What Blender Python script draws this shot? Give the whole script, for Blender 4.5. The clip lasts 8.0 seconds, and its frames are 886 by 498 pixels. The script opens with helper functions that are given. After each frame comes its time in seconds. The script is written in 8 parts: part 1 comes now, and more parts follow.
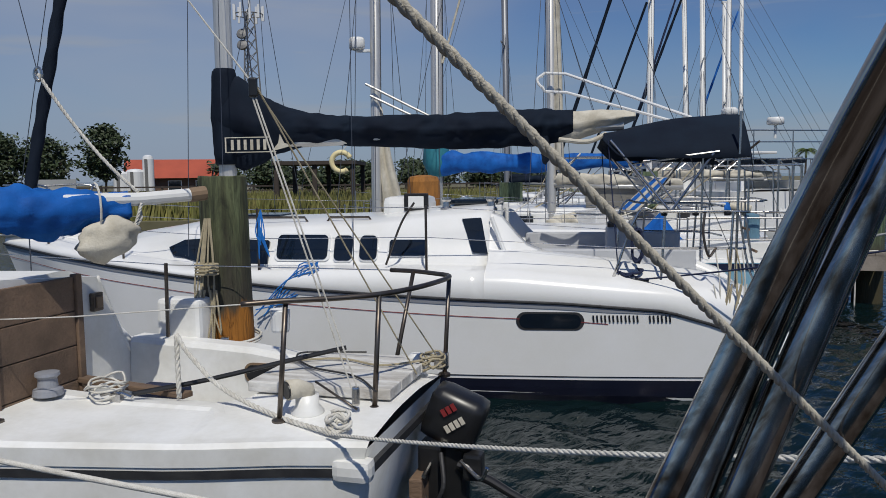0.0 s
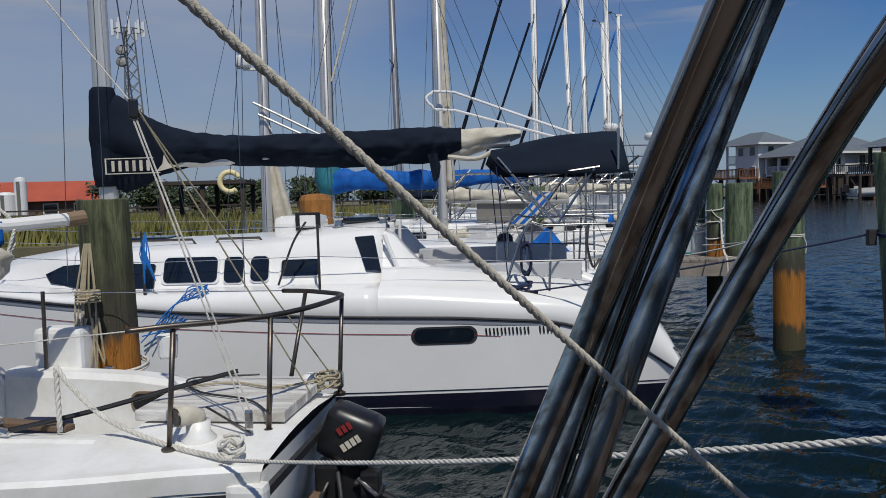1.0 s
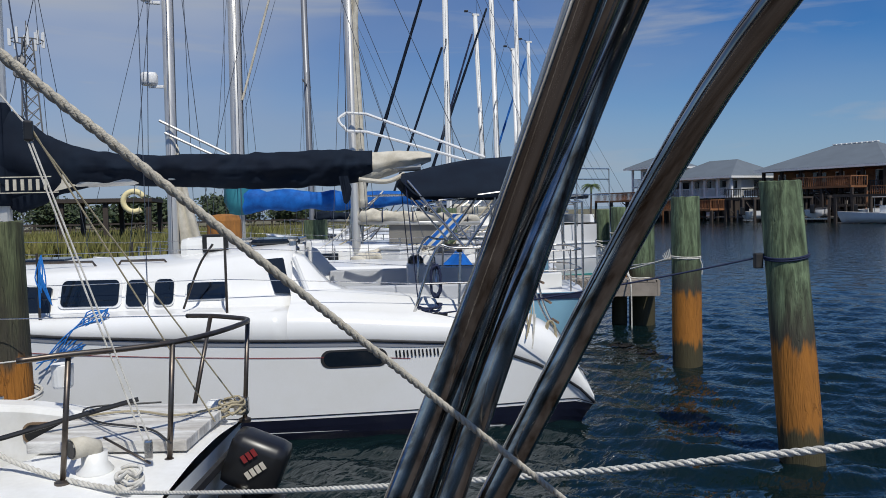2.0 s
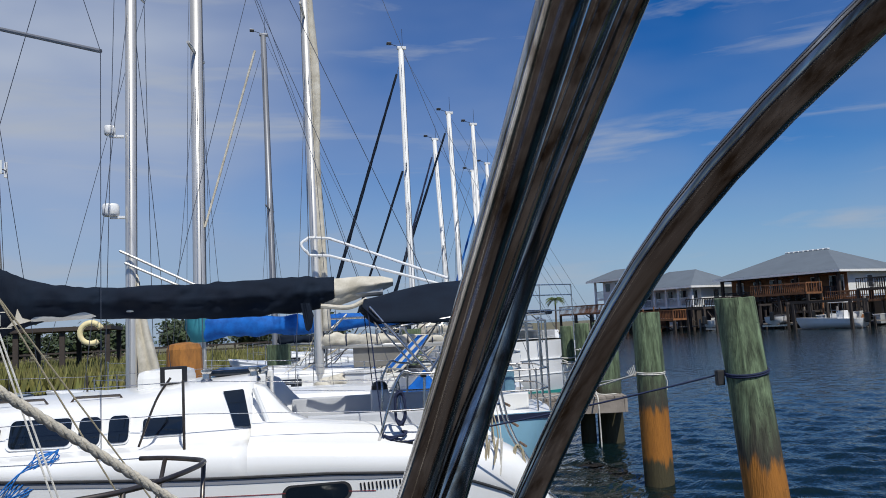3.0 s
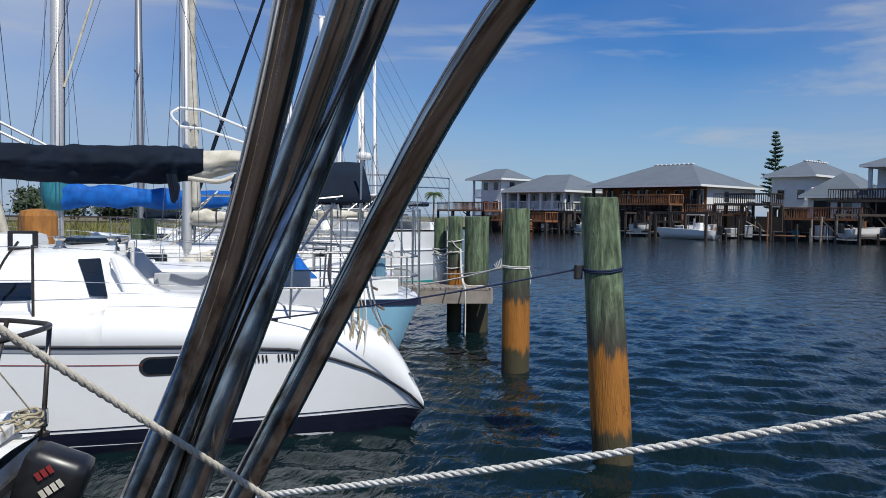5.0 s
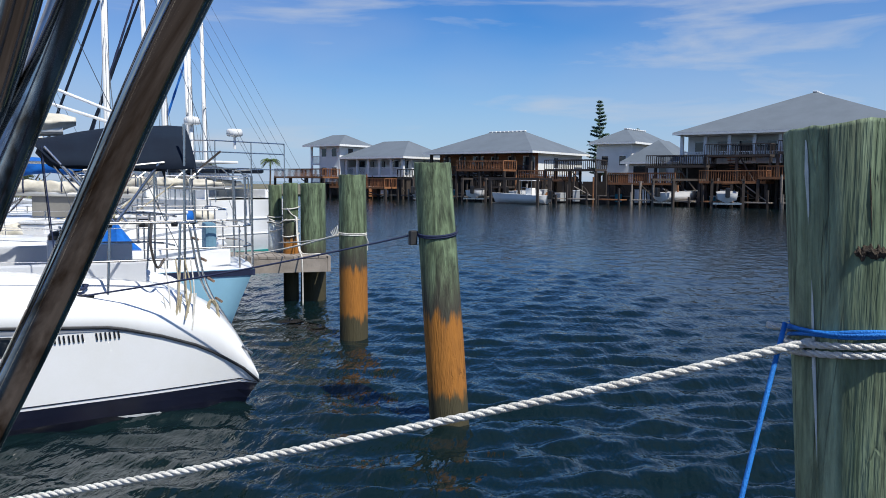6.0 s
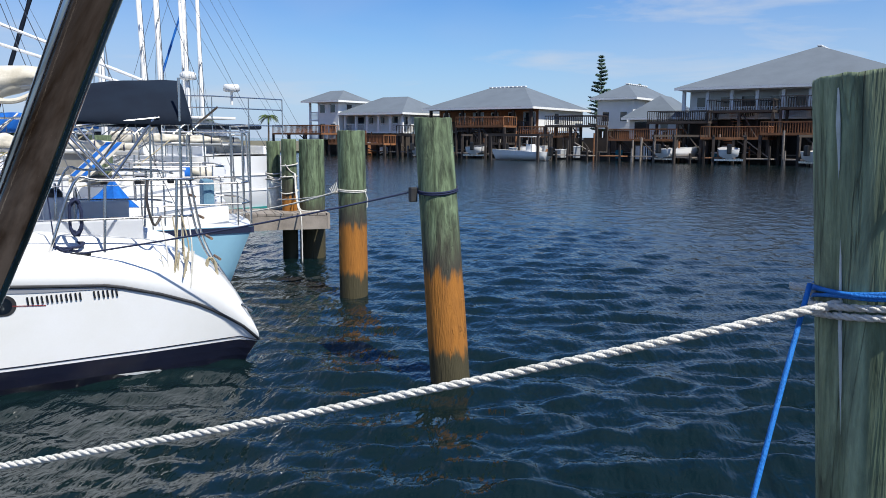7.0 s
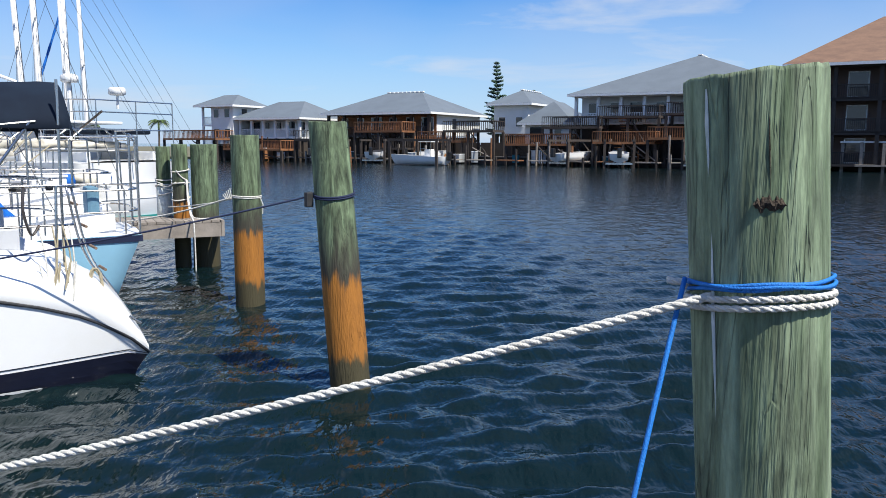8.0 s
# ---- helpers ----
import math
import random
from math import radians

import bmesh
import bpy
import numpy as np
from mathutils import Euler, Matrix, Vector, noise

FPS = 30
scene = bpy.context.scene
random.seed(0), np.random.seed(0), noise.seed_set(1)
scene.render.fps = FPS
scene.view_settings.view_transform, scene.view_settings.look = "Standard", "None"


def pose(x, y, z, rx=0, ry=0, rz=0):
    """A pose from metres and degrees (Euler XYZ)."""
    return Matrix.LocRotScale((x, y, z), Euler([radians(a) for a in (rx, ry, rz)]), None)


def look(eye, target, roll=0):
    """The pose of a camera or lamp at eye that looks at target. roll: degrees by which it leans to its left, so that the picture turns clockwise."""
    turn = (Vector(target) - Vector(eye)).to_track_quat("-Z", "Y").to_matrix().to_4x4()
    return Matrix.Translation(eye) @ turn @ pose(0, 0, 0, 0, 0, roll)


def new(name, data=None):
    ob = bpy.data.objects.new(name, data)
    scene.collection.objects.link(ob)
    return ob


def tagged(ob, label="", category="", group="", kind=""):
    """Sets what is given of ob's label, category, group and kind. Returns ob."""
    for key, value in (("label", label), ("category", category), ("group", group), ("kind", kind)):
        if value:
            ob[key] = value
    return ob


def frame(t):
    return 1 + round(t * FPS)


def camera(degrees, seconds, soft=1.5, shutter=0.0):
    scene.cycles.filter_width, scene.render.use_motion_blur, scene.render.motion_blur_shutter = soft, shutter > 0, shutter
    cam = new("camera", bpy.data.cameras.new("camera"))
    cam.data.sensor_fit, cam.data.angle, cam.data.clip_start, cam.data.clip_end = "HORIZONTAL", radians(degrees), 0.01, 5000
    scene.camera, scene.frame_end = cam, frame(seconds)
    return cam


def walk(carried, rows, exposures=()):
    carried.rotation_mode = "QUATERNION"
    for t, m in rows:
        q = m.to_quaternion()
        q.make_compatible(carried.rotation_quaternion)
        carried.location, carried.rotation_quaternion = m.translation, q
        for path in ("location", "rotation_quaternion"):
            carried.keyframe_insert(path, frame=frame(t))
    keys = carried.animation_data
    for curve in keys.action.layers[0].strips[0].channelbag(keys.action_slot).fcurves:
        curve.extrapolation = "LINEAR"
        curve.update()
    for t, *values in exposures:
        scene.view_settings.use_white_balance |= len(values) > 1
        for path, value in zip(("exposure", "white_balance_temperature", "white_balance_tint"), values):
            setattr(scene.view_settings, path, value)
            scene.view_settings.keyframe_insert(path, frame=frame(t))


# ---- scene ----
cam = camera(59.0, 8.0, soft=0.9)
PATH = [
    (0, (-0.004, 0.001, 2.100), (0.001, 1.993, 1.916), -0.71),
    (0.5, (0.011, -0.013, 2.095), (0.147, 1.973, 1.895), -1.37),
    (1, (0.015, -0.057, 2.108), (0.287, 1.919, 1.961), -1.71),
    (1.2, (0.026, -0.063, 2.098), (0.314, 1.912, 1.968), -1.61),
    (2.3, (0.053, -0.139, 2.167), (0.612, 1.780, 2.096), -2.33),
    (2.5, (0.063, -0.142, 2.186), (0.635, 1.773, 2.264), -3.99),
    (3, (0.073, -0.152, 2.214), (0.654, 1.752, 2.405), -2.97),
    (3.5, (0.049, -0.185, 2.234), (0.719, 1.677, 2.523), -2.64),
    (4, (0.073, -0.177, 2.251), (0.755, 1.700, 2.356), -1.22),
    (4.2, (0.065, -0.169, 2.225), (0.826, 1.680, 2.265), 0.37),
    (5.3, (0.153, -0.136, 2.144), (1.115, 1.614, 2.031), -0.07),
    (5.5, (0.159, -0.134, 2.163), (1.261, 1.532, 2.059), -1.35),
    (6, (0.225, -0.090, 2.142), (1.432, 1.497, 1.971), 0.42),
    (6.5, (0.237, -0.050, 2.149), (1.531, 1.464, 1.965), 1.71),
    (7, (0.271, -0.015, 2.134), (1.471, 1.560, 1.854), 0.37),
    (7.5, (0.293, -0.004, 2.128), (1.699, 1.395, 1.871), 1.72),
    (8, (0.300, -0.023, 2.125), (1.692, 1.389, 1.859), 0.24),
]
EXPOSURE = [(0, -0.69, 6600, 8), (1.0, -0.67, 6600, 8), (2.5, -0.30, 6400, 8), (3.5, -0.25, 6400, 8), (4.2, -0.24, 6400, 8), (5.5, 0.02, 6350, 8),
            (6.5, 0.28, 6400, 8), (7.0, 0.34, 6450, 8), (8.0, 0.50, 6500, 8)]
walk(cam, [(t, look(eye, target, roll)) for t, eye, target, roll in PATH], EXPOSURE)

# world, sun, light
SUN_AZ = Vector((0.14, -0.99, 0)).normalized()
SUN_EL = radians(56)
world = bpy.data.worlds.new("sky")
scene.world = world
world.use_nodes = True
wn, wl = world.node_tree.nodes, world.node_tree.links
wn.clear()
w_out = wn.new("ShaderNodeOutputWorld")
w_bg = wn.new("ShaderNodeBackground")
w_bg.inputs["Strength"].default_value = 0.088
w_sky = wn.new("ShaderNodeTexSky")
w_sky.sky_type = "NISHITA"
w_sky.sun_disc = False
w_sky.sun_elevation = SUN_EL
w_sky.sun_rotation = math.atan2(SUN_AZ.x, SUN_AZ.y)
w_sky.air_density, w_sky.dust_density, w_sky.ozone_density = 1.0, 0.15, 5.0
# thin streaks of cirrus over the whole dome
w_co = wn.new("ShaderNodeTexCoord")
w_map = wn.new("ShaderNodeMapping")
w_map.inputs["Scale"].default_value = (1.5, 2.4, 13.0)
w_map.inputs["Rotation"].default_value = (0.10, 0.16, 0.3)
w_n1 = wn.new("ShaderNodeTexNoise")
w_n1.inputs["Scale"].default_value = 1.7
w_n1.inputs["Detail"].default_value = 7
w_n1.inputs["Roughness"].default_value = 0.55
w_n1.inputs["Distortion"].default_value = 0.35
w_rmp = wn.new("ShaderNodeMapRange")
w_rmp.inputs["From Min"].default_value = 0.54
w_rmp.inputs["From Max"].default_value = 0.74
w_rmp.inputs["To Max"].default_value = 0.75
w_mix = wn.new("ShaderNodeMixRGB")
w_mix.inputs["Color2"].default_value = (5.6, 6.0, 6.8, 1)
wl.new(w_co.outputs["Generated"], w_map.inputs["Vector"])
wl.new(w_map.outputs["Vector"], w_n1.inputs["Vector"])
wl.new(w_n1.outputs["Fac"], w_rmp.inputs["Value"])
wl.new(w_rmp.outputs["Result"], w_mix.inputs["Fac"])
w_hsv = wn.new("ShaderNodeHueSaturation")
w_hsv.inputs["Saturation"].default_value = 1.38
w_hsv.inputs["Value"].default_value = 1.22
w_hsv.inputs["Hue"].default_value = 0.513
wl.new(w_sky.outputs["Color"], w_hsv.inputs["Color"])
# broad veil of high haze
w_n2 = wn.new("ShaderNodeTexNoise")
w_n2.inputs["Scale"].default_value = 1.5
w_n2.inputs["Detail"].default_value = 4
w_n2.inputs["Roughness"].default_value = 0.5
w_map2 = wn.new("ShaderNodeMapping")
w_map2.inputs["Location"].default_value = (0.35, 0.0, 0.4)
w_map2.inputs["Scale"].default_value = (1.0, 1.0, 3.0)
wl.new(w_co.outputs["Generated"], w_map2.inputs["Vector"])
wl.new(w_map2.outputs["Vector"], w_n2.inputs["Vector"])
w_rmp2 = wn.new("ShaderNodeMapRange")
w_rmp2.inputs["From Min"].default_value = 0.37
w_rmp2.inputs["From Max"].default_value = 0.75
w_rmp2.inputs["To Max"].default_value = 0.62
wl.new(w_n2.outputs["Fac"], w_rmp2.inputs["Value"])
w_veil = wn.new("ShaderNodeMixRGB")
w_veil.inputs["Color2"].default_value = (4.3, 5.0, 6.9, 1)
wl.new(w_rmp2.outputs["Result"], w_veil.inputs["Fac"])
# pale haze low over the horizon
w_sep = wn.new("ShaderNodeSeparateXYZ")
wl.new(w_co.outputs["Generated"], w_sep.inputs["Vector"])
w_low = wn.new("ShaderNodeMapRange")
w_low.interpolation_type = "SMOOTHSTEP"
w_low.inputs["From Max"].default_value = 0.22
w_low.inputs["To Min"].default_value = 0.75
w_low.inputs["To Max"].default_value = 0.0
wl.new(w_sep.outputs["Z"], w_low.inputs["Value"])
w_hor = wn.new("ShaderNodeMixRGB")
w_hor.inputs["Color2"].default_value = (3.0, 4.6, 7.4, 1)
wl.new(w_low.outputs["Result"], w_hor.inputs["Fac"])
wl.new(w_hsv.outputs["Color"], w_hor.inputs["Color1"])
wl.new(w_hor.outputs["Color"], w_veil.inputs["Color1"])
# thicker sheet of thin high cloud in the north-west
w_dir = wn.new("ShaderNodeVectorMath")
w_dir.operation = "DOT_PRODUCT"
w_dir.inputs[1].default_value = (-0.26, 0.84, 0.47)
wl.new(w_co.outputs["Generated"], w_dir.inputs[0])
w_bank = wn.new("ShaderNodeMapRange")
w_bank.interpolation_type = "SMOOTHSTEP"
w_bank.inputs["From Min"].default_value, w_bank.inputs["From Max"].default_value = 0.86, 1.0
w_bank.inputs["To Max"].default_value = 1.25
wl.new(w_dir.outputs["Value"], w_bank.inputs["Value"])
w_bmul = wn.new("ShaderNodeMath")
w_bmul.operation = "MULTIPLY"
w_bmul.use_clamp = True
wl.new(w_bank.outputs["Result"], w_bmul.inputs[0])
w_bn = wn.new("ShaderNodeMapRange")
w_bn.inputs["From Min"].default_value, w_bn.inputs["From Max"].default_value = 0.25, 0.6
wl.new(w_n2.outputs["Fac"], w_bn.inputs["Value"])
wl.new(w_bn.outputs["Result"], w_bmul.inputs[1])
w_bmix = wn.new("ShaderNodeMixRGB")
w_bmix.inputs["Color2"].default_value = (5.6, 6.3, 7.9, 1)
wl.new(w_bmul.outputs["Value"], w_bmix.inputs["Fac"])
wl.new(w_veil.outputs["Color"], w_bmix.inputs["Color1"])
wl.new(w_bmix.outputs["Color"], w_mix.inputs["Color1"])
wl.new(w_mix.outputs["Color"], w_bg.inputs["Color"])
wl.new(w_bg.outputs["Background"], w_out.inputs["Surface"])
sun = new("sun", bpy.data.lights.new("sun", "SUN"))
sun.data.energy = 5.0
sun.data.angle = radians(0.5)
sun.data.color = (1.0, 0.96, 0.89)
sun_from = SUN_AZ * math.cos(SUN_EL) + Vector((0, 0, math.sin(SUN_EL)))
sun.matrix_world = look(sun_from * 50, (0, 0, 0))
scene.view_settings.exposure = 0.0


# ---- materials ----
def mat(name, color, rough=0.5, metal=0.0, second=None, amount=0.5, scale=4.0, stretch=(1, 1, 1), grain=0.0,
        grain_scale=60.0, bump=0.0, coat=0.0, spec=0.5, random_tone=0.0, detail=5.0, rough2=None):
    """A surface with stains at one scale and grain at another, both in the object's own metres."""
    m = bpy.data.materials.new(name)
    m.use_nodes = True
    n, k = m.node_tree.nodes, m.node_tree.links
    b = n["Principled BSDF"]
    b.inputs["Roughness"].default_value = rough
    b.inputs["Metallic"].default_value = metal
    b.inputs["Coat Weight"].default_value = coat
    b.inputs["Specular IOR Level"].default_value = spec
    co = n.new("ShaderNodeTexCoord")
    mp = n.new("ShaderNodeMapping")
    mp.inputs["Scale"].default_value = stretch
    k.new(co.outputs["Object"], mp.inputs["Vector"])
    big = n.new("ShaderNodeTexNoise")
    big.inputs["Scale"].default_value = scale
    big.inputs["Detail"].default_value = detail
    big.inputs["Roughness"].default_value = 0.6
    k.new(mp.outputs["Vector"], big.inputs["Vector"])
    ramp = n.new("ShaderNodeMapRange")
    ramp.inputs["From Min"].default_value = 0.38
    ramp.inputs["From Max"].default_value = 0.68
    ramp.inputs["To Max"].default_value = amount
    k.new(big.outputs["Fac"], ramp.inputs["Value"])
    mix = n.new("ShaderNodeMixRGB")
    mix.inputs["Color1"].default_value = (*color, 1)
    mix.inputs["Color2"].default_value = (*(second or [c * 0.75 for c in color]), 1)
    k.new(ramp.outputs["Result"], mix.inputs["Fac"])
    fine = n.new("ShaderNodeTexNoise")
    fine.inputs["Scale"].default_value = grain_scale
    fine.inputs["Detail"].default_value = 4
    k.new(mp.outputs["Vector"], fine.inputs["Vector"])
    tone = n.new("ShaderNodeMapRange")
    tone.inputs["To Min"].default_value = 1 - grain
    tone.inputs["To Max"].default_value = 1 + grain
    k.new(fine.outputs["Fac"], tone.inputs["Value"])
    mul = n.new("ShaderNodeMixRGB")
    mul.blend_type = "MULTIPLY"
    mul.inputs["Fac"].default_value = 1
    k.new(mix.outputs["Color"], mul.inputs["Color1"])
    k.new(tone.outputs["Result"], mul.inputs["Color2"])
    last = mul.outputs["Color"]
    if random_tone:
        oi = n.new("ShaderNodeObjectInfo")
        rr = n.new("ShaderNodeMapRange")
        rr.inputs["To Min"].default_value = 1 - random_tone
        rr.inputs["To Max"].default_value = 1 + random_tone
        k.new(oi.outputs["Random"], rr.inputs["Value"])
        mm = n.new("ShaderNodeMixRGB")
        mm.blend_type = "MULTIPLY"
        mm.inputs["Fac"].default_value = 1
        k.new(last, mm.inputs["Color1"])
        k.new(rr.outputs["Result"], mm.inputs["Color2"])
        last = mm.outputs["Color"]
    k.new(last, b.inputs["Base Color"])
    if rough2 is not None:
        rg = n.new("ShaderNodeMapRange")
        rg.inputs["To Min"].default_value = rough
        rg.inputs["To Max"].default_value = rough2
        k.new(big.outputs["Fac"], rg.inputs["Value"])
        k.new(rg.outputs["Result"], b.inputs["Roughness"])
    if bump:
        bp = n.new("ShaderNodeBump")
        bp.inputs["Strength"].default_value = min(1.0, bump)
        bp.inputs["Distance"].default_value = 0.01
        k.new(fine.outputs["Fac"], bp.inputs["Height"])
        k.new(bp.outputs["Normal"], b.inputs["Normal"])
    return m


GELCOAT = mat("gelcoat", (0.80, 0.80, 0.79), 0.22, second=(0.72, 0.71, 0.66), amount=0.5, scale=1.6, grain=0.02, coat=0.3)
GELCOAT_OLD = mat("weathered_gelcoat", (0.82, 0.82, 0.80), 0.4, second=(0.60, 0.58, 0.51), amount=0.6, scale=3.0, grain=0.06, grain_scale=35)
NONSKID = mat("deck_nonskid", (0.70, 0.71, 0.72), 0.6, second=(0.60, 0.61, 0.62), amount=0.5, scale=3, grain=0.05, grain_scale=180, bump=0.3)
GREY_LIGHT = mat("grey_and_shaded_gelcoat", (0.50, 0.51, 0.53), 0.45, second=(0.42, 0.43, 0.45), amount=0.6, scale=3, grain=0.04)
NAVY = mat("navy_canvas", (0.0045, 0.0085, 0.018), 0.85, second=(0.008, 0.016, 0.030), amount=0.8, scale=2.5, grain=0.15, grain_scale=220, bump=0.25, spec=0.2)
BLUE = mat("blue_canvas", (0.008, 0.125, 0.47), 0.7, second=(0.004, 0.055, 0.24), amount=0.8, scale=5, grain=0.1, grain_scale=150, bump=0.3, spec=0.25)
TEAL = mat("teal_canvas", (0.02, 0.16, 0.20), 0.8, second=(0.03, 0.22, 0.28), amount=0.6, scale=4, grain=0.1, grain_scale=150, bump=0.2)
SAILCLOTH = mat("sailcloth", (0.60, 0.56, 0.47), 0.8, second=(0.38, 0.34, 0.26), amount=0.8, scale=6, grain=0.08, grain_scale=90, bump=0.3)
FADED_BLUE = mat("faded_blue_canvas", (0.12, 0.24, 0.32), 0.8, second=(0.08, 0.16, 0.22), amount=0.7, scale=4, grain=0.1, grain_scale=150, bump=0.2)
BOOT_NAVY = mat("boot_stripe_navy", (0.005, 0.006, 0.016), 0.35, second=(0.008, 0.010, 0.024), amount=0.6, scale=6, grain=0.05)
GREY_BAND = mat("grey_band", (0.27, 0.28, 0.31), 0.35, second=(0.22, 0.23, 0.26), amount=0.5, scale=5, grain=0.03)
BLACK = mat("black_plastic", (0.012, 0.012, 0.013), 0.35, second=(0.02, 0.02, 0.02), amount=0.6, scale=9, grain=0.1)
RUBBER = mat("black_rubber", (0.02, 0.02, 0.022), 0.6, second=(0.05, 0.05, 0.05), amount=0.5, scale=12, grain=0.1)
RED = mat("red_stripe", (0.26, 0.03, 0.03), 0.4)
TINT = mat("tinted_acrylic", (0.006, 0.010, 0.016), 0.06, second=(0.010, 0.015, 0.024), amount=0.6, scale=4, grain=0.02, spec=0.7)
STEEL = mat("stainless_tube", (0.60, 0.59, 0.57), 0.2, metal=1.0, second=(0.36, 0.31, 0.26), amount=0.6, scale=14, stretch=(1, 1, 0.2), grain=0.06, grain_scale=90, rough2=0.34)
# dark and bright streaks in the colour imitate reflections along the tube
STEEL_DARK = mat("reflection_streaked_tube", (0.52, 0.50, 0.48), 0.05, metal=1.0, second=(0.12, 0.088, 0.062), amount=1.0, scale=26, stretch=(3.0, 3.0, 0.08), grain=0.2, grain_scale=50, rough2=0.20)
BRONZE = mat("tarnished_rail_tube", (0.16, 0.14, 0.12), 0.32, metal=0.9, second=(0.09, 0.06, 0.045), amount=0.7, scale=10, grain=0.12, grain_scale=60, rough2=0.5)
ALU = mat("mast_aluminium", (0.62, 0.61, 0.58), 0.42, metal=0.55, second=(0.50, 0.48, 0.44), amount=0.7, scale=2, stretch=(1, 1, 0.15), grain=0.05)
MAST_WHITE = mat("mast_white_paint", (0.76, 0.76, 0.74), 0.4, second=(0.62, 0.61, 0.58), amount=0.6, scale=2, stretch=(1, 1, 0.15), grain=0.03)
MAST_GREY = mat("mast_grey", (0.24, 0.25, 0.27), 0.45, metal=0.4, second=(0.18, 0.18, 0.19), amount=0.6, scale=2, stretch=(1, 1, 0.15), grain=0.03)
WIRE = mat("rigging_wire", (0.10, 0.11, 0.13), 0.4, metal=0.6, grain=0.1)
ROPE = mat("old_white_rope", (0.68, 0.66, 0.60), 0.9, second=(0.46, 0.43, 0.37), amount=0.8, scale=18, grain=0.2, grain_scale=240, bump=0.5)
ROPE_GUY = mat("weathered_braided_rope", (0.52, 0.48, 0.40), 0.9, second=(0.38, 0.34, 0.27), amount=0.5, scale=14, grain=0.10, grain_scale=700, bump=0.25)
ROPE_TAN = mat("tan_line", (0.42, 0.36, 0.24), 0.9, second=(0.28, 0.24, 0.16), amount=0.7, scale=20, grain=0.2, grain_scale=240, bump=0.5)
ROPE_BLUE = mat("blue_line", (0.006, 0.17, 0.55), 0.7, second=(0.006, 0.12, 0.42), amount=0.7, scale=40, grain=0.2, grain_scale=300, bump=0.4)
ROPE_NAVY = mat("navy_line", (0.012, 0.02, 0.06), 0.85, grain=0.2, grain_scale=200, bump=0.3)
TEAK = mat("grey_teak", (0.20, 0.13, 0.085), 0.75, second=(0.11, 0.075, 0.05), amount=0.85, scale=5, stretch=(0.25, 1, 1), grain=0.22, grain_scale=70, bump=0.4, random_tone=0.15)
DECKWOOD = mat("weathered_plank", (0.30, 0.26, 0.22), 0.85, second=(0.17, 0.145, 0.12), amount=0.8, scale=4, stretch=(1, 1, 1), grain=0.22, grain_scale=60, bump=0.5, random_tone=0.18)
HATCH_BOARD = mat("peeling_white_board", (0.66, 0.65, 0.62), 0.7, second=(0.34, 0.31, 0.27), amount=0.85, scale=9, stretch=(0.5, 2.0, 1), grain=0.12, grain_scale=80, bump=0.4)
LIGHT_BLUE = mat("light_blue_gelcoat", (0.30, 0.56, 0.72), 0.3, second=(0.26, 0.48, 0.62), amount=0.6, scale=2, grain=0.03, coat=0.2)
TEAL_PAINT = mat("teal_bottom_paint", (0.02, 0.22, 0.20), 0.5, second=(0.02, 0.14, 0.13), amount=0.6, scale=3, grain=0.05)
RUST = mat("rusty_sheet", (0.36, 0.15, 0.03), 0.85, second=(0.16, 0.07, 0.02), amount=0.85, scale=5, stretch=(2, 2, 0.6), grain=0.2, grain_scale=60, bump=0.4)
STUCCO = mat("white_siding", (0.74, 0.74, 0.71), 0.8, second=(0.64, 0.64, 0.61), amount=0.6, scale=0.6, grain=0.04, grain_scale=9)
STUCCO_GREY = mat("grey_siding", (0.36, 0.37, 0.37), 0.8, second=(0.28, 0.29, 0.29), amount=0.6, scale=0.6, grain=0.05, grain_scale=9)
SHINGLE = mat("grey_metal_roof", (0.125, 0.15, 0.175), 0.75, second=(0.10, 0.12, 0.14), amount=0.7, scale=0.5, grain=0.06, grain_scale=6, bump=0.2)
SHINGLE_BROWN = mat("brown_shingle_roof", (0.20, 0.115, 0.072), 0.85, second=(0.13, 0.075, 0.05), amount=0.8, scale=0.9, stretch=(1, 1, 4), grain=0.2, grain_scale=5, bump=0.3)
ROOF_RED = mat("red_tile_roof", (0.42, 0.085, 0.045), 0.8, second=(0.30, 0.06, 0.035), amount=0.7, scale=0.5, grain=0.1, grain_scale=4)
BRICK_WALL = mat("dark_brick_wall", (0.12, 0.075, 0.055), 0.85, second=(0.08, 0.05, 0.04), amount=0.7, scale=0.7, grain=0.15, grain_scale=6)
TRIM = mat("white_trim", (0.78, 0.78, 0.76), 0.6, grain=0.03)
HOUSE_GLASS = mat("house_glass", (0.02, 0.027, 0.035), 0.05, second=(0.03, 0.035, 0.04), spec=0.7)
DECK_BROWN = mat("stained_deck_timber", (0.27, 0.115, 0.045), 0.8, second=(0.13, 0.06, 0.028), amount=0.8, scale=1.5, grain=0.15, grain_scale=12, random_tone=0.2)
# dark timber, whose colour also stands in for shade about the far houses
DECK_DARK = mat("dark_and_shaded_timber", (0.055, 0.042, 0.034), 0.85, second=(0.03, 0.024, 0.02), amount=0.8, scale=1.2, grain=0.2, grain_scale=8)
TANK = mat("white_tank", (0.72, 0.73, 0.74), 0.5, second=(0.60, 0.61, 0.62), amount=0.5, scale=0.5, grain=0.03)
LATTICE = mat("tower_steel", (0.20, 0.20, 0.20), 0.6, metal=0.4, second=(0.15, 0.14, 0.13), grain=0.1)
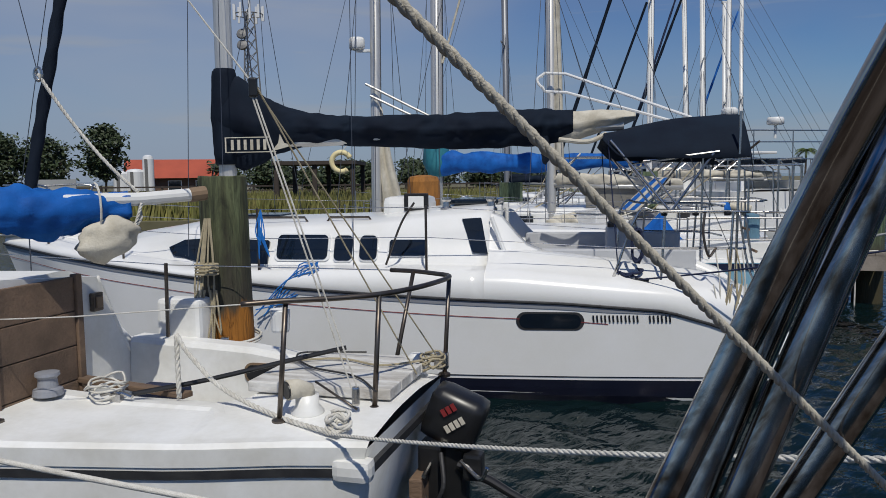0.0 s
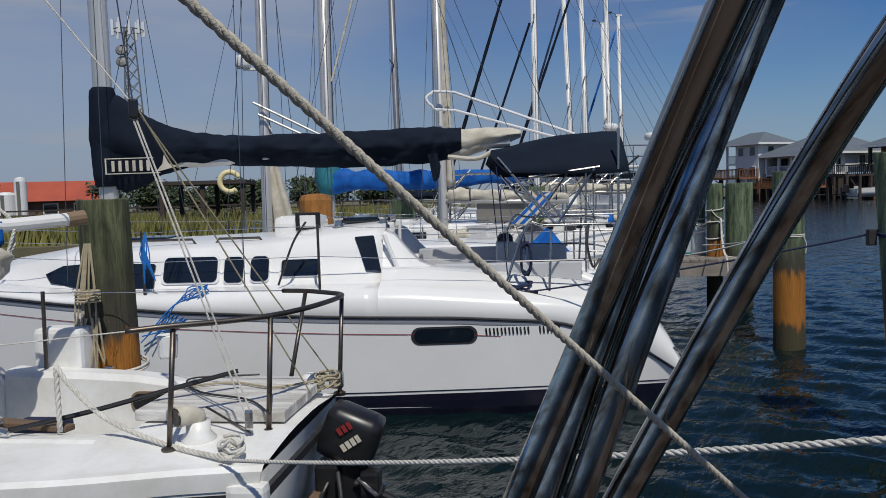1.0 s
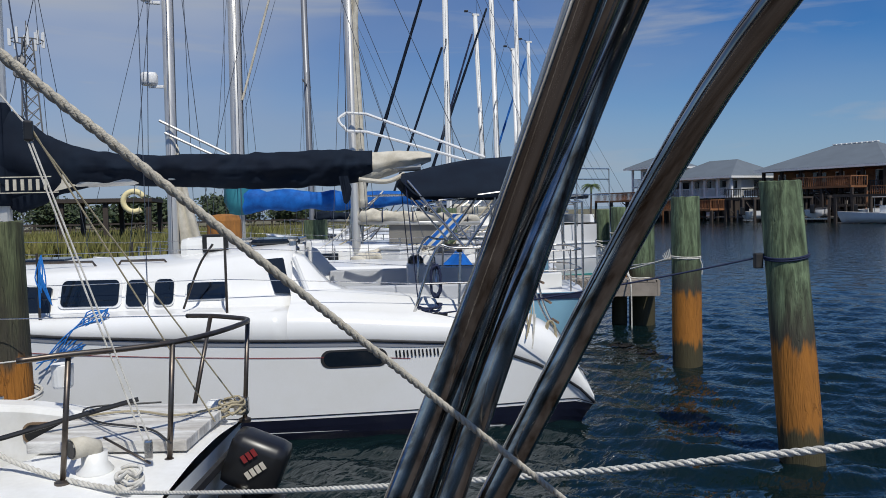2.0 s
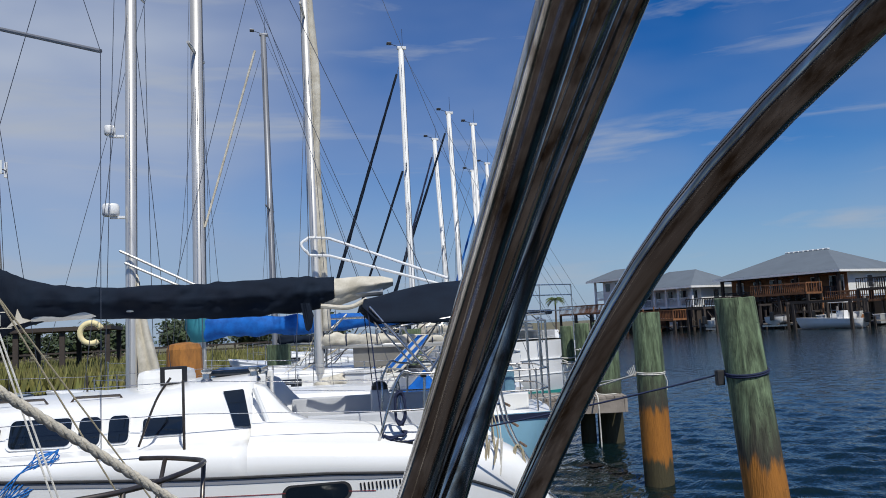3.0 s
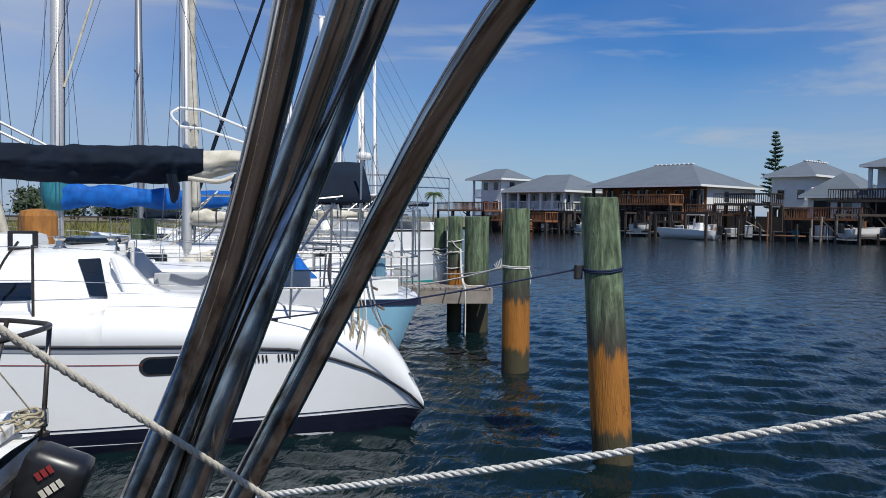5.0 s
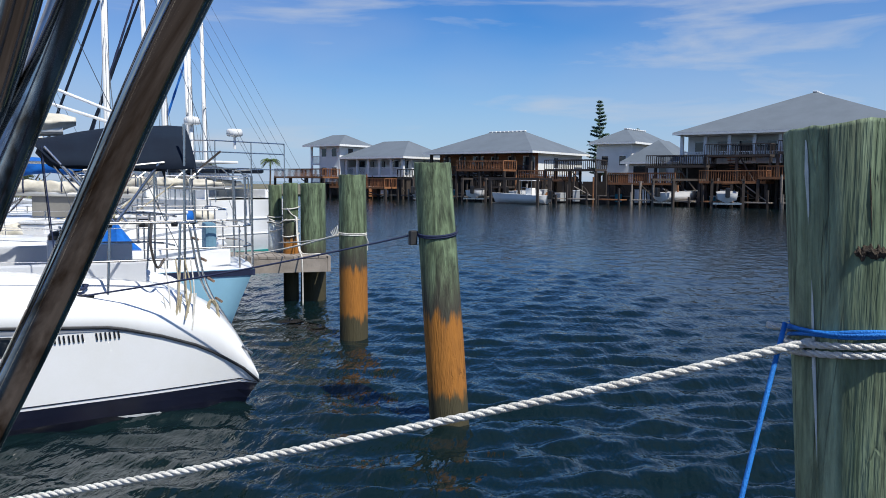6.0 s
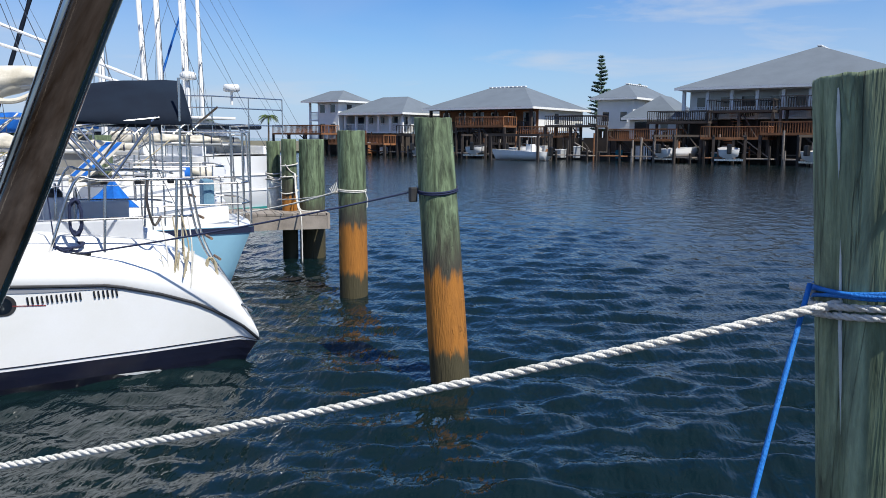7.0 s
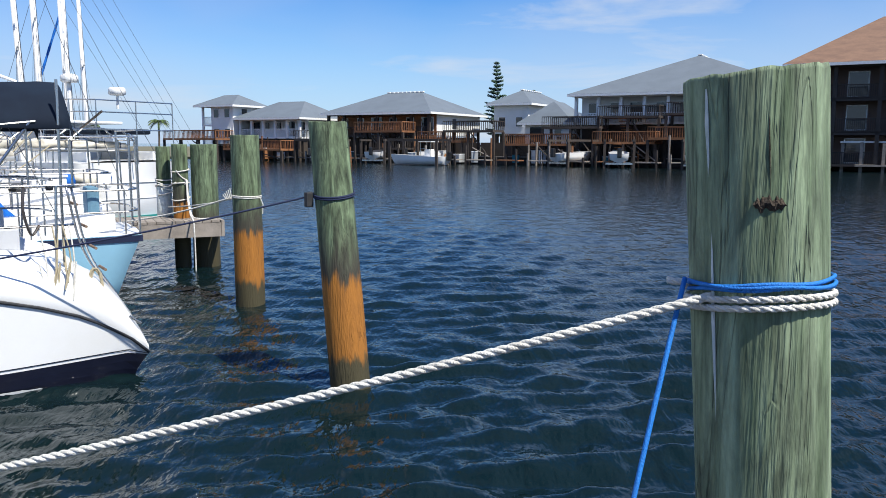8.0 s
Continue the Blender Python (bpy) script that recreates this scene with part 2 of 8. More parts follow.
BARK = mat("bark", (0.10, 0.075, 0.055), 0.95, second=(0.06, 0.045, 0.035), amount=0.8, scale=3, grain=0.3, grain_scale=20, bump=0.6)
CLEAR_VINYL = mat("grey_vinyl_window", (0.20, 0.19, 0.17), 0.25, second=(0.15, 0.145, 0.13), amount=0.6, scale=2, grain=0.05)
FLOAT_RING = mat("lifebuoy_cover", (0.76, 0.66, 0.36), 0.7, second=(0.66, 0.55, 0.30), scale=8)
WOOD_LIGHT = mat("varnished_wood", (0.36, 0.17, 0.06), 0.4, second=(0.26, 0.11, 0.04), amount=0.8, scale=4, stretch=(0.3, 1, 1), grain=0.15)
STRAW = mat("brown_frame", (0.22, 0.15, 0.09), 0.6, grain=0.1)


def leaf_material(name, c1, c2):
    m = mat(name, c1, 0.6, second=c2, amount=1.0, scale=2.0, grain=0.25, grain_scale=9)
    n, k = m.node_tree.nodes, m.node_tree.links
    g = n.new("ShaderNodeNewGeometry")
    r = n.new("ShaderNodeMapRange")
    r.inputs["To Min"].default_value, r.inputs["To Max"].default_value = 0.6, 1.5
    k.new(g.outputs["Random Per Island"], r.inputs["Value"])
    b = n["Principled BSDF"]
    src = b.inputs["Base Color"].links[0].from_socket
    mm = n.new("ShaderNodeMixRGB")
    mm.blend_type = "MULTIPLY"
    mm.inputs["Fac"].default_value = 1
    k.new(src, mm.inputs["Color1"])
    k.new(r.outputs["Result"], mm.inputs["Color2"])
    k.new(mm.outputs["Color"], b.inputs["Base Color"])
    return m


LEAF = leaf_material("leaf_dark", (0.024, 0.040, 0.014), (0.042, 0.058, 0.020))
PINE_LEAF = leaf_material("pine_needles", (0.028, 0.065, 0.04), (0.04, 0.09, 0.05))
PALM_LEAF = leaf_material("palm_leaf", (0.05, 0.09, 0.02), (0.10, 0.13, 0.04))
GRASS = leaf_material("marsh_grass", (0.13, 0.14, 0.035), (0.23, 0.20, 0.065))
SOIL = mat("sandy_ground", (0.15, 0.13, 0.08), 0.95, second=(0.09, 0.09, 0.04), amount=0.9, scale=0.3, grain=0.2, grain_scale=3)


def pile_material(name, rust_to, rust_from, top_color, top_second):
    """Copper-treated pile: green above, an orange stained band down to the tide line, dark at the soaked foot; on dock
    piles that dark paints shade.
    """
    m = mat(name, top_color, 0.85, second=top_second, amount=1.0, scale=5.5, stretch=(2.8, 2.8, 0.16), grain=0.30,
            grain_scale=34, bump=0.9)
    n, k = m.node_tree.nodes, m.node_tree.links
    b = n["Principled BSDF"]
    base = b.inputs["Base Color"].links[0].from_socket
    co = n.new("ShaderNodeTexCoord")
    # broad darker streaks and paler flaked patches
    sm = n.new("ShaderNodeMapping")
    sm.inputs["Scale"].default_value = (1, 1, 0.22)
    k.new(co.outputs["Object"], sm.inputs["Vector"])
    sn = n.new("ShaderNodeTexNoise")
    sn.inputs["Scale"].default_value = 15
    sn.inputs["Detail"].default_value = 7
    sn.inputs["Roughness"].default_value = 0.7
    sn.inputs["Distortion"].default_value = 0.6
    k.new(sm.outputs["Vector"], sn.inputs["Vector"])
    sr = n.new("ShaderNodeMapRange")
    sr.inputs["From Min"].default_value, sr.inputs["From Max"].default_value = 0.36, 0.66
    sr.inputs["To Min"].default_value, sr.inputs["To Max"].default_value = 0.38, 1.35
    k.new(sn.outputs["Fac"], sr.inputs["Value"])
    st = n.new("ShaderNodeMixRGB")
    st.blend_type = "MULTIPLY"
    st.inputs["Fac"].default_value = 1
    k.new(base, st.inputs["Color1"])
    k.new(sr.outputs["Result"], st.inputs["Color2"])
    base = st.outputs["Color"]
    sep = n.new("ShaderNodeSeparateXYZ")
    k.new(co.outputs["Object"], sep.inputs["Vector"])
    mp = n.new("ShaderNodeMapping")
    mp.inputs["Scale"].default_value = (3, 3, 0.5)
    k.new(co.outputs["Object"], mp.inputs["Vector"])
    nz = n.new("ShaderNodeTexNoise")
    nz.inputs["Scale"].default_value = 6
    nz.inputs["Detail"].default_value = 6
    k.new(mp.outputs["Vector"], nz.inputs["Vector"])
    jit = n.new("ShaderNodeMath")
    jit.operation = "MULTIPLY_ADD"
    jit.inputs[1].default_value = 0.42
    k.new(nz.outputs["Fac"], jit.inputs[0])
    k.new(sep.outputs["Z"], jit.inputs[2])

    def band(lo, hi):
        r = n.new("ShaderNodeMapRange")
        r.interpolation_type = "SMOOTHSTEP"
        r.inputs["From Min"].default_value = lo + 0.21
        r.inputs["From Max"].default_value = hi + 0.21
        k.new(jit.outputs["Value"], r.inputs["Value"])
        return r.outputs["Result"]

    def over(a, color, fac, inv):
        q = n.new("ShaderNodeMixRGB")
        if inv:
            q.inputs["Color1"].default_value = (*color, 1)
            k.new(a, q.inputs["Color2"])
        k.new(fac, q.inputs["Fac"])
        return q.outputs["Color"]

    cm = n.new("ShaderNodeMapping")
    cm.inputs["Scale"].default_value = (1, 1, 0.10)
    k.new(co.outputs["Object"], cm.inputs["Vector"])
    cn = n.new("ShaderNodeTexNoise")
    cn.inputs["Scale"].default_value = 20
    cn.inputs["Detail"].default_value = 4
    cn.inputs["Distortion"].default_value = 0.7
    k.new(cm.outputs["Vector"], cn.inputs["Vector"])
    cs = n.new("ShaderNodeMath")
    cs.operation = "SUBTRACT"
    cs.inputs[1].default_value = 0.5
    k.new(cn.outputs["Fac"], cs.inputs[0])
    ca = n.new("ShaderNodeMath")
    ca.operation = "ABSOLUTE"
    k.new(cs.outputs["Value"], ca.inputs[0])
    cr = n.new("ShaderNodeMapRange")
    cr.inputs["From Min"].default_value, cr.inputs["From Max"].default_value = 0.002, 0.020
    cr.inputs["To Max"].default_value = 1.0
    k.new(ca.outputs["Value"], cr.inputs["Value"])
    # the splits open only here and there
    ck = n.new("ShaderNodeTexNoise")
    ck.inputs["Scale"].default_value = 7
    ck.inputs["Detail"].default_value = 3
    k.new(cm.outputs["Vector"], ck.inputs["Vector"])
    co2 = n.new("ShaderNodeMapRange")
    co2.inputs["From Min"].default_value, co2.inputs["From Max"].default_value = 0.42, 0.62
    co2.inputs["To Min"].default_value, co2.inputs["To Max"].default_value = 0.97, 0.42
    k.new(ck.outputs["Fac"], co2.inputs["Value"])
    k.new(co2.outputs["Result"], cr.inputs["To Min"])
    cmul = n.new("ShaderNodeMixRGB")
    cmul.blend_type = "MULTIPLY"
    cmul.inputs["Fac"].default_value = 1
    k.new(base, cmul.inputs["Color1"])
    k.new(cr.outputs["Result"], cmul.inputs["Color2"])
    base = cmul.outputs["Color"]
    old_bump = b.inputs["Normal"].links[0].from_node
    add = n.new("ShaderNodeMath")
    add.operation = "ADD"
    k.new(old_bump.inputs["Height"].links[0].from_socket, add.inputs[0])
    k.new(cr.outputs["Result"], add.inputs[1])
    k.new(add.outputs["Value"], old_bump.inputs["Height"])
    dark = over(base, (0.045, 0.04, 0.028), band(rust_from - 0.02, rust_from + 0.55), True)
    rust_n = n.new("ShaderNodeMixRGB")
    rust_n.inputs["Color1"].default_value = (0.40, 0.155, 0.018, 1)
    rust_n.inputs["Color2"].default_value = (0.22, 0.085, 0.012, 1)
    k.new(nz.outputs["Fac"], rust_n.inputs["Fac"])
    q = n.new("ShaderNodeMixRGB")
    k.new(band(rust_from - 0.10, rust_from + 0.03), q.inputs["Fac"])
    k.new(rust_n.outputs["Color"], q.inputs["Color1"])
    k.new(dark, q.inputs["Color2"])
    wet_shade_foot = over(q.outputs["Color"], (0.05, 0.042, 0.018), band(rust_to - 0.06, rust_to + 0.06), True)
    k.new(wet_shade_foot, b.inputs["Base Color"])
    return m


GREEN, GREEN2 = (0.165, 0.225, 0.125), (0.045, 0.065, 0.030)
PILE_RUSTY = pile_material("rust_banded_pile", 0.30, 0.99, GREEN, GREEN2)
PILE_PLAIN = pile_material("green_treated_pile", -0.3, 0.25, GREEN, GREEN2)
PILE_NEAR = pile_material("pale_green_pile", -0.4, 0.3, (0.27, 0.34, 0.215), (0.060, 0.095, 0.045))
PILE_BROWN = pile_material("brown_green_pile", 0.6, 1.32, (0.115, 0.135, 0.065), (0.035, 0.034, 0.016))


def water_material():
    m = bpy.data.materials.new("canal_water")
    m.use_nodes = True
    n, k = m.node_tree.nodes, m.node_tree.links
    b = n["Principled BSDF"]
    b.inputs["Base Color"].default_value = (0.0034, 0.0105, 0.0118, 1)
    b.inputs["Roughness"].default_value = 0.07
    b.inputs["IOR"].default_value = 1.333
    co = n.new("ShaderNodeTexCoord")
    mp = n.new("ShaderNodeMapping")
    mp.vector_type = "TEXTURE"
    mp.inputs["Rotation"].default_value = (0, 0, 0.785)
    mp.inputs["Scale"].default_value = (1.0, 0.5, 1.0)
    k.new(co.outputs["Object"], mp.inputs["Vector"])
    total = None
    for size, dist, detail in ((1.8, 0.060, 3), (4.4, 0.028, 2), (12.0, 0.006, 2)):
        nz = n.new("ShaderNodeTexNoise")
        nz.inputs["Scale"].default_value = size
        nz.inputs["Detail"].default_value = detail
        nz.inputs["Distortion"].default_value = 0.35
        k.new(mp.outputs["Vector"], nz.inputs["Vector"])
        mu = n.new("ShaderNodeMath")
        mu.operation = "MULTIPLY_ADD"
        mu.inputs[1].default_value = dist
        k.new(nz.outputs["Fac"], mu.inputs[0])
        if total:
            k.new(total, mu.inputs[2])
        else:
            mu.inputs[2].default_value = 0
        total = mu.outputs["Value"]
    bp = n.new("ShaderNodeBump")
    bp.inputs["Strength"].default_value = 0.75
    bp.inputs["Distance"].default_value = 1.0
    k.new(total, bp.inputs["Height"])
    k.new(bp.outputs["Normal"], b.inputs["Normal"])
    return m


WATER = water_material()


# ---- mesh helpers ----
def part(name, bm, material, parent=None, label="", smooth=False):
    """Links a bmesh as one mesh object under a thing or a part."""
    me = bpy.data.meshes.new(name)
    bmesh.ops.recalc_face_normals(bm, faces=bm.faces)
    bm.to_mesh(me)
    bm.free()
    me.materials.append(material)
    if smooth:
        me.shade_smooth()
    ob = new(name, me)
    ob.parent = parent
    if label:
        ob["label"] = label
    return ob


def thing(name, m, label, category, group="", kind=""):
    ob = new(name)
    ob.matrix_world = m
    return tagged(ob, label, category, group, kind)


def at(m, ob):
    ob.matrix_local = m
    return ob


def box(bm, x0, x1, y0, y1, z0, z1, bevel=0.0, m=None):
    r = bmesh.ops.create_cube(bm, size=1.0, matrix=Matrix.Translation(((x0 + x1) / 2, (y0 + y1) / 2, (z0 + z1) / 2))
                              @ Matrix.Diagonal((abs(x1 - x0), abs(y1 - y0), abs(z1 - z0), 1)))
    vs = r["verts"]
    if bevel:
        es = list({e for v in vs for e in v.link_edges})
        rb = bmesh.ops.bevel(bm, geom=es, offset=bevel, segments=2, affect="EDGES", profile=0.6)
        vs = list({v for f in rb["faces"] for v in f.verts} | {v for v in vs if v.is_valid})
    if m is not None:
        bmesh.ops.transform(bm, matrix=m, verts=[v for v in vs if v.is_valid])
    return vs


def boxed(*a, **k):
    bm = bmesh.new()
    box(bm, *a, **k)
    return bm


def smooth_line(pts, per=6):
    """A Catmull-Rom curve through the given places."""
    p = [Vector(q) for q in pts]
    if len(p) < 3:
        return p
    p = [p[0] * 2 - p[1]] + p + [p[-1] * 2 - p[-2]]
    out = []
    for i in range(1, len(p) - 2):
        for j in range(per):
            t = j / per
            out.append(0.5 * ((2 * p[i]) + (p[i + 1] - p[i - 1]) * t + (2 * p[i - 1] - 5 * p[i] + 4 * p[i + 1] - p[i + 2]) * t * t
                              + (3 * p[i] - p[i - 1] - 3 * p[i + 1] + p[i + 2]) * t ** 3))
    out.append(p[-2])
    return out


def tube(bm, pts, r, sides=8, r1=None, caps=True, twist=0.0, lobes=0, lobe=0.0):
    """A tube along a line of places; lobes and twist lay it up like a stranded rope."""
    pts = [Vector(q) for q in pts]
    rings, frame_x = [], None
    run = 0.0
    for i, q in enumerate(pts):
        d = (pts[min(i + 1, len(pts) - 1)] - pts[max(i - 1, 0)]).normalized()
        if frame_x is None:
            frame_x = d.orthogonal().normalized()
        frame_x = (frame_x - d * frame_x.dot(d)).normalized()
        fy = d.cross(frame_x)
        if i:
            run += (q - pts[i - 1]).length
        rr = r if r1 is None else r + (r1 - r) * i / (len(pts) - 1)
        ring = []
        for s in range(sides):
            a = 2 * math.pi * s / sides
            k = rr * (1 + lobe * math.cos(lobes * (a - run * twist))) if lobes else rr
            ring.append(bm.verts.new(q + frame_x * (k * math.cos(a)) + fy * (k * math.sin(a))))
        rings.append(ring)
    for a, b in zip(rings, rings[1:]):
        for s in range(sides):
            bm.faces.new((a[s], a[(s + 1) % sides], b[(s + 1) % sides], b[s]))
    if caps:
        bm.faces.new(rings[0][::-1])
        bm.faces.new(rings[-1])


def tubed(pts, r, sides=8, r1=None, curve=False, per=6):
    bm = bmesh.new()
    tube(bm, smooth_line(pts, per) if curve else pts, r, sides, r1)
    return bm


def resample(pts, step):
    p = [Vector(q) for q in pts]
    out = [p[0]]
    for a, b in zip(p, p[1:]):
        n = max(1, int((b - a).length / step))
        out += [a.lerp(b, (i + 1) / n) for i in range(n)]
    return out


def sag(a, b, drop, n=16):
    a, b = Vector(a), Vector(b)
    return [a.lerp(b, i / n) - Vector((0, 0, drop * 4 * (i / n) * (1 - i / n))) for i in range(n + 1)]


def rope_bm(pts, r, step=None, only=None):
    """A three-strand rope."""
    bm = bmesh.new()
    q = resample(pts, step or r * 0.75)
    for s in range(3) if only is None else (only,):
        line, fx, run = [], None, 0.0
        for i, v in enumerate(q):
            d = (q[min(i + 1, len(q) - 1)] - q[max(i - 1, 0)]).normalized()
            fx = d.orthogonal().normalized() if fx is None else (fx - d * fx.dot(d)).normalized()
            run += (v - q[i - 1]).length if i else 0.0
            a = 2 * math.pi * s / 3 + run * 0.80 / r
            line.append(v + (fx * math.cos(a) + d.cross(fx) * math.sin(a)) * (r * 0.48))
        tube(bm, line, r * 0.54, 7)
    return bm


def loft(bm, rows, closed=False):
    vs = [[bm.verts.new(q) for q in row] for row in rows]
    for a, b in zip(vs, vs[1:]):
        n = len(a)
        for i in range(n if closed else n - 1):
            j = (i + 1) % n
            try:
                bm.faces.new((a[i], a[j], b[j], b[i]))
            except ValueError:
                pass
    return vs


def lathe(bm, profile, sides=20, m=None):
    """Turns (radius, height) pairs round z."""
    rows = [[Vector((r * math.cos(2 * math.pi * s / sides), r * math.sin(2 * math.pi * s / sides), z)) for s in range(sides)] for r, z in profile]
    if m is not None:
        rows = [[m @ v for v in row] for row in rows]
    vs = loft(bm, rows, closed=True)
    bm.faces.new(vs[0][::-1])
    bm.faces.new(vs[-1])


def lathed(profile, sides=20, m=None):
    bm = bmesh.new()
    lathe(bm, profile, sides, m)
    return bm


def raw(name, verts, faces, material, parent=None, label=""):
    me = bpy.data.meshes.new(name)
    me.from_pydata(verts, [], faces)
    me.materials.append(material)
    ob = new(name, me)
    ob.parent = parent
    if label:
        ob["label"] = label
    return ob


def interp(table, x):
    xs, ys = zip(*sorted(table))
    return float(np.interp(x, xs, ys))


# ---- water and land ----
def sheet(name, pts, z, material, label, category):
    ob = raw(name, [(x, y, z) for x, y in pts], [tuple(range(len(pts)))], material)
    return tagged(ob, label, category, kind="structure")


def water_sheet(rings=600, spokes=960):
    """One round sheet of water out to the horizon, with wind waves that fade where the mesh grows coarse."""
    rg = np.random.RandomState(4)
    rad = np.concatenate([0.9 * (60 / 0.9) ** np.linspace(0, 1, rings - 50), 60 * (2600 / 60) ** np.linspace(0, 1, 51)[1:]])
    az = np.linspace(0, 2 * math.pi, spokes, endpoint=False)
    R, A = np.meshgrid(rad, az, indexing="ij")
    X, Y = R * np.sin(A) + 0.3, R * np.cos(A)
    Z = np.zeros_like(X)
    space = np.maximum(R * 2 * math.pi / spokes, R * 0.0092)
    for i in range(46):
        lam = 0.20 * (0.90 / 0.20) ** rg.rand()
        d = 0.82 + rg.normal(0, 0.5)
        k = 2 * math.pi / lam
        ph = k * (X * math.cos(d) + Y * math.sin(d)) + rg.rand() * 6.28
        fade = np.clip((lam / space - 2.5) / 3.0, 0, 1)
        Z += fade * 0.0074 * lam ** 0.85 * (np.sin(ph) + 0.25 * np.cos(2 * ph))
    # gusts: calmer and rougher patches
    g = 0.9 + 0.2 * np.sin(X * 0.21 + 1.0) * np.cos(Y * 0.17 + 0.4) + 0.15 * np.sin(X * 0.55 - Y * 0.4)
    Z *= g
    verts = np.stack([X, Y, Z], -1).reshape(-1, 3)
    verts = np.vstack([verts, [[0.3, 0, 0]]])
    i, j = np.meshgrid(np.arange(rings - 1), np.arange(spokes), indexing="ij")
    j2 = (j + 1) % spokes
    quads = np.stack([i * spokes + j, i * spokes + j2, (i + 1) * spokes + j2, (i + 1) * spokes + j], -1).reshape(-1, 4)
    jj = np.arange(spokes)
    tris = np.stack([np.full(spokes, len(verts) - 1), (jj + 1) % spokes, jj], -1)
    me = bpy.data.meshes.new("water")
    me.vertices.add(len(verts))
    me.vertices.foreach_set("co", verts.ravel())
    loops = np.concatenate([quads.ravel(), tris.ravel()]).astype(np.int32)
    me.loops.add(len(loops))
    me.loops.foreach_set("vertex_index", loops)
    me.polygons.add(len(quads) + len(tris))
    starts = np.concatenate([np.arange(len(quads)) * 4, len(quads) * 4 + np.arange(len(tris)) * 3]).astype(np.int32)
    me.polygons.foreach_set("loop_start", starts)
    me.update(calc_edges=True)
    me.validate()
    me.flip_normals() if me.polygons[1000].normal.z < 0 else None
    me.shade_smooth()
    me.materials.append(WATER)
    return tagged(new("water", me), "dark blue rippled canal water of the marina", "water", kind="structure")


water_sheet()


def land(name, pts, z, label):
    bm = bmesh.new()
    top = [bm.verts.new((x, y, z)) for x, y in pts]
    low = [bm.verts.new((x, y, -1.5)) for x, y in pts]
    bm.faces.new(top)
    for i in range(len(pts)):
        j = (i + 1) % len(pts)
        bm.faces.new((top[i], top[j], low[j], low[i]))
    return tagged(part(name, bm, SOIL), label, "ground", kind="structure")


land("ground", [(-300, 30), (-12, 33), (2, 37), (8, 44), (12, 70), (25, 180), (-300, 400)], 0.35, "low marshy bank behind the moored boats")
land("ground_far", [(78, -160), (74.5, 18), (70, 34), (56, 82), (52, 96), (45, 125), (160, 400), (600, 400), (600, -160)], 0.25, "built-up far bank of the canal")
land("ground_behind", [(-300, -300), (600, -300), (600, -200), (-300, -200)], 0.3, "low bank far behind the camera")


# ---- mooring piles ----
def pile(x, y, r, top, material, label, lean=(0, 0), group="mooring piles", seed=1, z0=-1.2, taper=0.035, ragged=1.0, slant=(0, 0)):
    rnd = random.Random(seed)
    th = thing("mooring_pile", pose(x, y, 0), label, "pile", group)
    bm = bmesh.new()
    sides, rows = 40, []
    zs = [z0, 0.0, 0.4, 0.8, 1.2, 1.5, 1.7, 1.85, 2.0, 2.1, 2.2]
    zs = [z for z in zs if z0 <= z < top - 0.06] + [top - 0.008, top]
    off = rnd.random() * 40
    for z in zs:
        row = []
        for s in range(sides):
            a = 2 * math.pi * s / sides
            k = 1 + 0.035 * noise.noise((2.2 * math.cos(a) + off, 2.2 * math.sin(a), z * 0.5)) + 0.02 * noise.noise((7 * math.cos(a), 7 * math.sin(a) + off, z * 0.8))
            k *= 1.0 + taper * (1 - z / 2.2)
            if z == top:
                k *= 0.988
            zz = z + (ragged * 0.012 * noise.noise((5 * math.cos(a) + off, 5 * math.sin(a), 3)) if z > top - 0.05 else 0)
            if z > top - 0.05:
                zz += r * (slant[0] * math.cos(a) + slant[1] * math.sin(a))
            row.append(Vector((r * k * math.cos(a) + lean[0] * z / 2.2, r * k * math.sin(a) + lean[1] * z / 2.2, zz)))
        rows.append(row)
    vs = loft(bm, rows, closed=True)
    # end grain, a little dished
    cx = Vector((lean[0] * top / 2.2, lean[1] * top / 2.2, top - 0.004))
    inner = [bm.verts.new(cx + (v.co - cx) * 0.5) for v in vs[-1]]
    for i in range(sides):
        bm.faces.new((vs[-1][i], vs[-1][(i + 1) % sides], inner[(i + 1) % sides], inner[i]))
    bm.faces.new(inner)
    part("post", bm, material, th, smooth=True)
    return th


P1 = Vector((1.781, 0.472, 0))
P2 = Vector((4.40, 5.28, 0))
P3 = Vector((5.70, 9.12, 0))
P4 = Vector((6.93, 12.62, 0))
pile1 = pile(P1.x, P1.y, 0.1236, 2.253, PILE_NEAR, "pale green treated timber pile with cracks and a knot", lean=(-0.057, 0.140), seed=3, taper=-0.07, ragged=0.5, slant=(0.045, -0.10))
pile2 = pile(P2.x, P2.y, 0.168, 2.31, PILE_RUSTY, "leaning green timber pile with an orange stained band", lean=(0.02, 0.30), seed=5)
pile3 = pile(P3.x, P3.y, 0.185, 2.23, PILE_RUSTY, "green timber pile with an orange stained band, standing in water", lean=(0.05, 0.12), seed=7)
SCAR = mat("knot_scar", (0.06, 0.04, 0.025), 0.9, second=(0.02, 0.015, 0.01), amount=0.9, scale=60, grain=0.3, grain_scale=200, bump=0.6)
DRIP = mat("white_paint_drip", (0.62, 0.66, 0.64), 0.7, second=(0.40, 0.46, 0.42), amount=0.8, scale=25, grain=0.1)


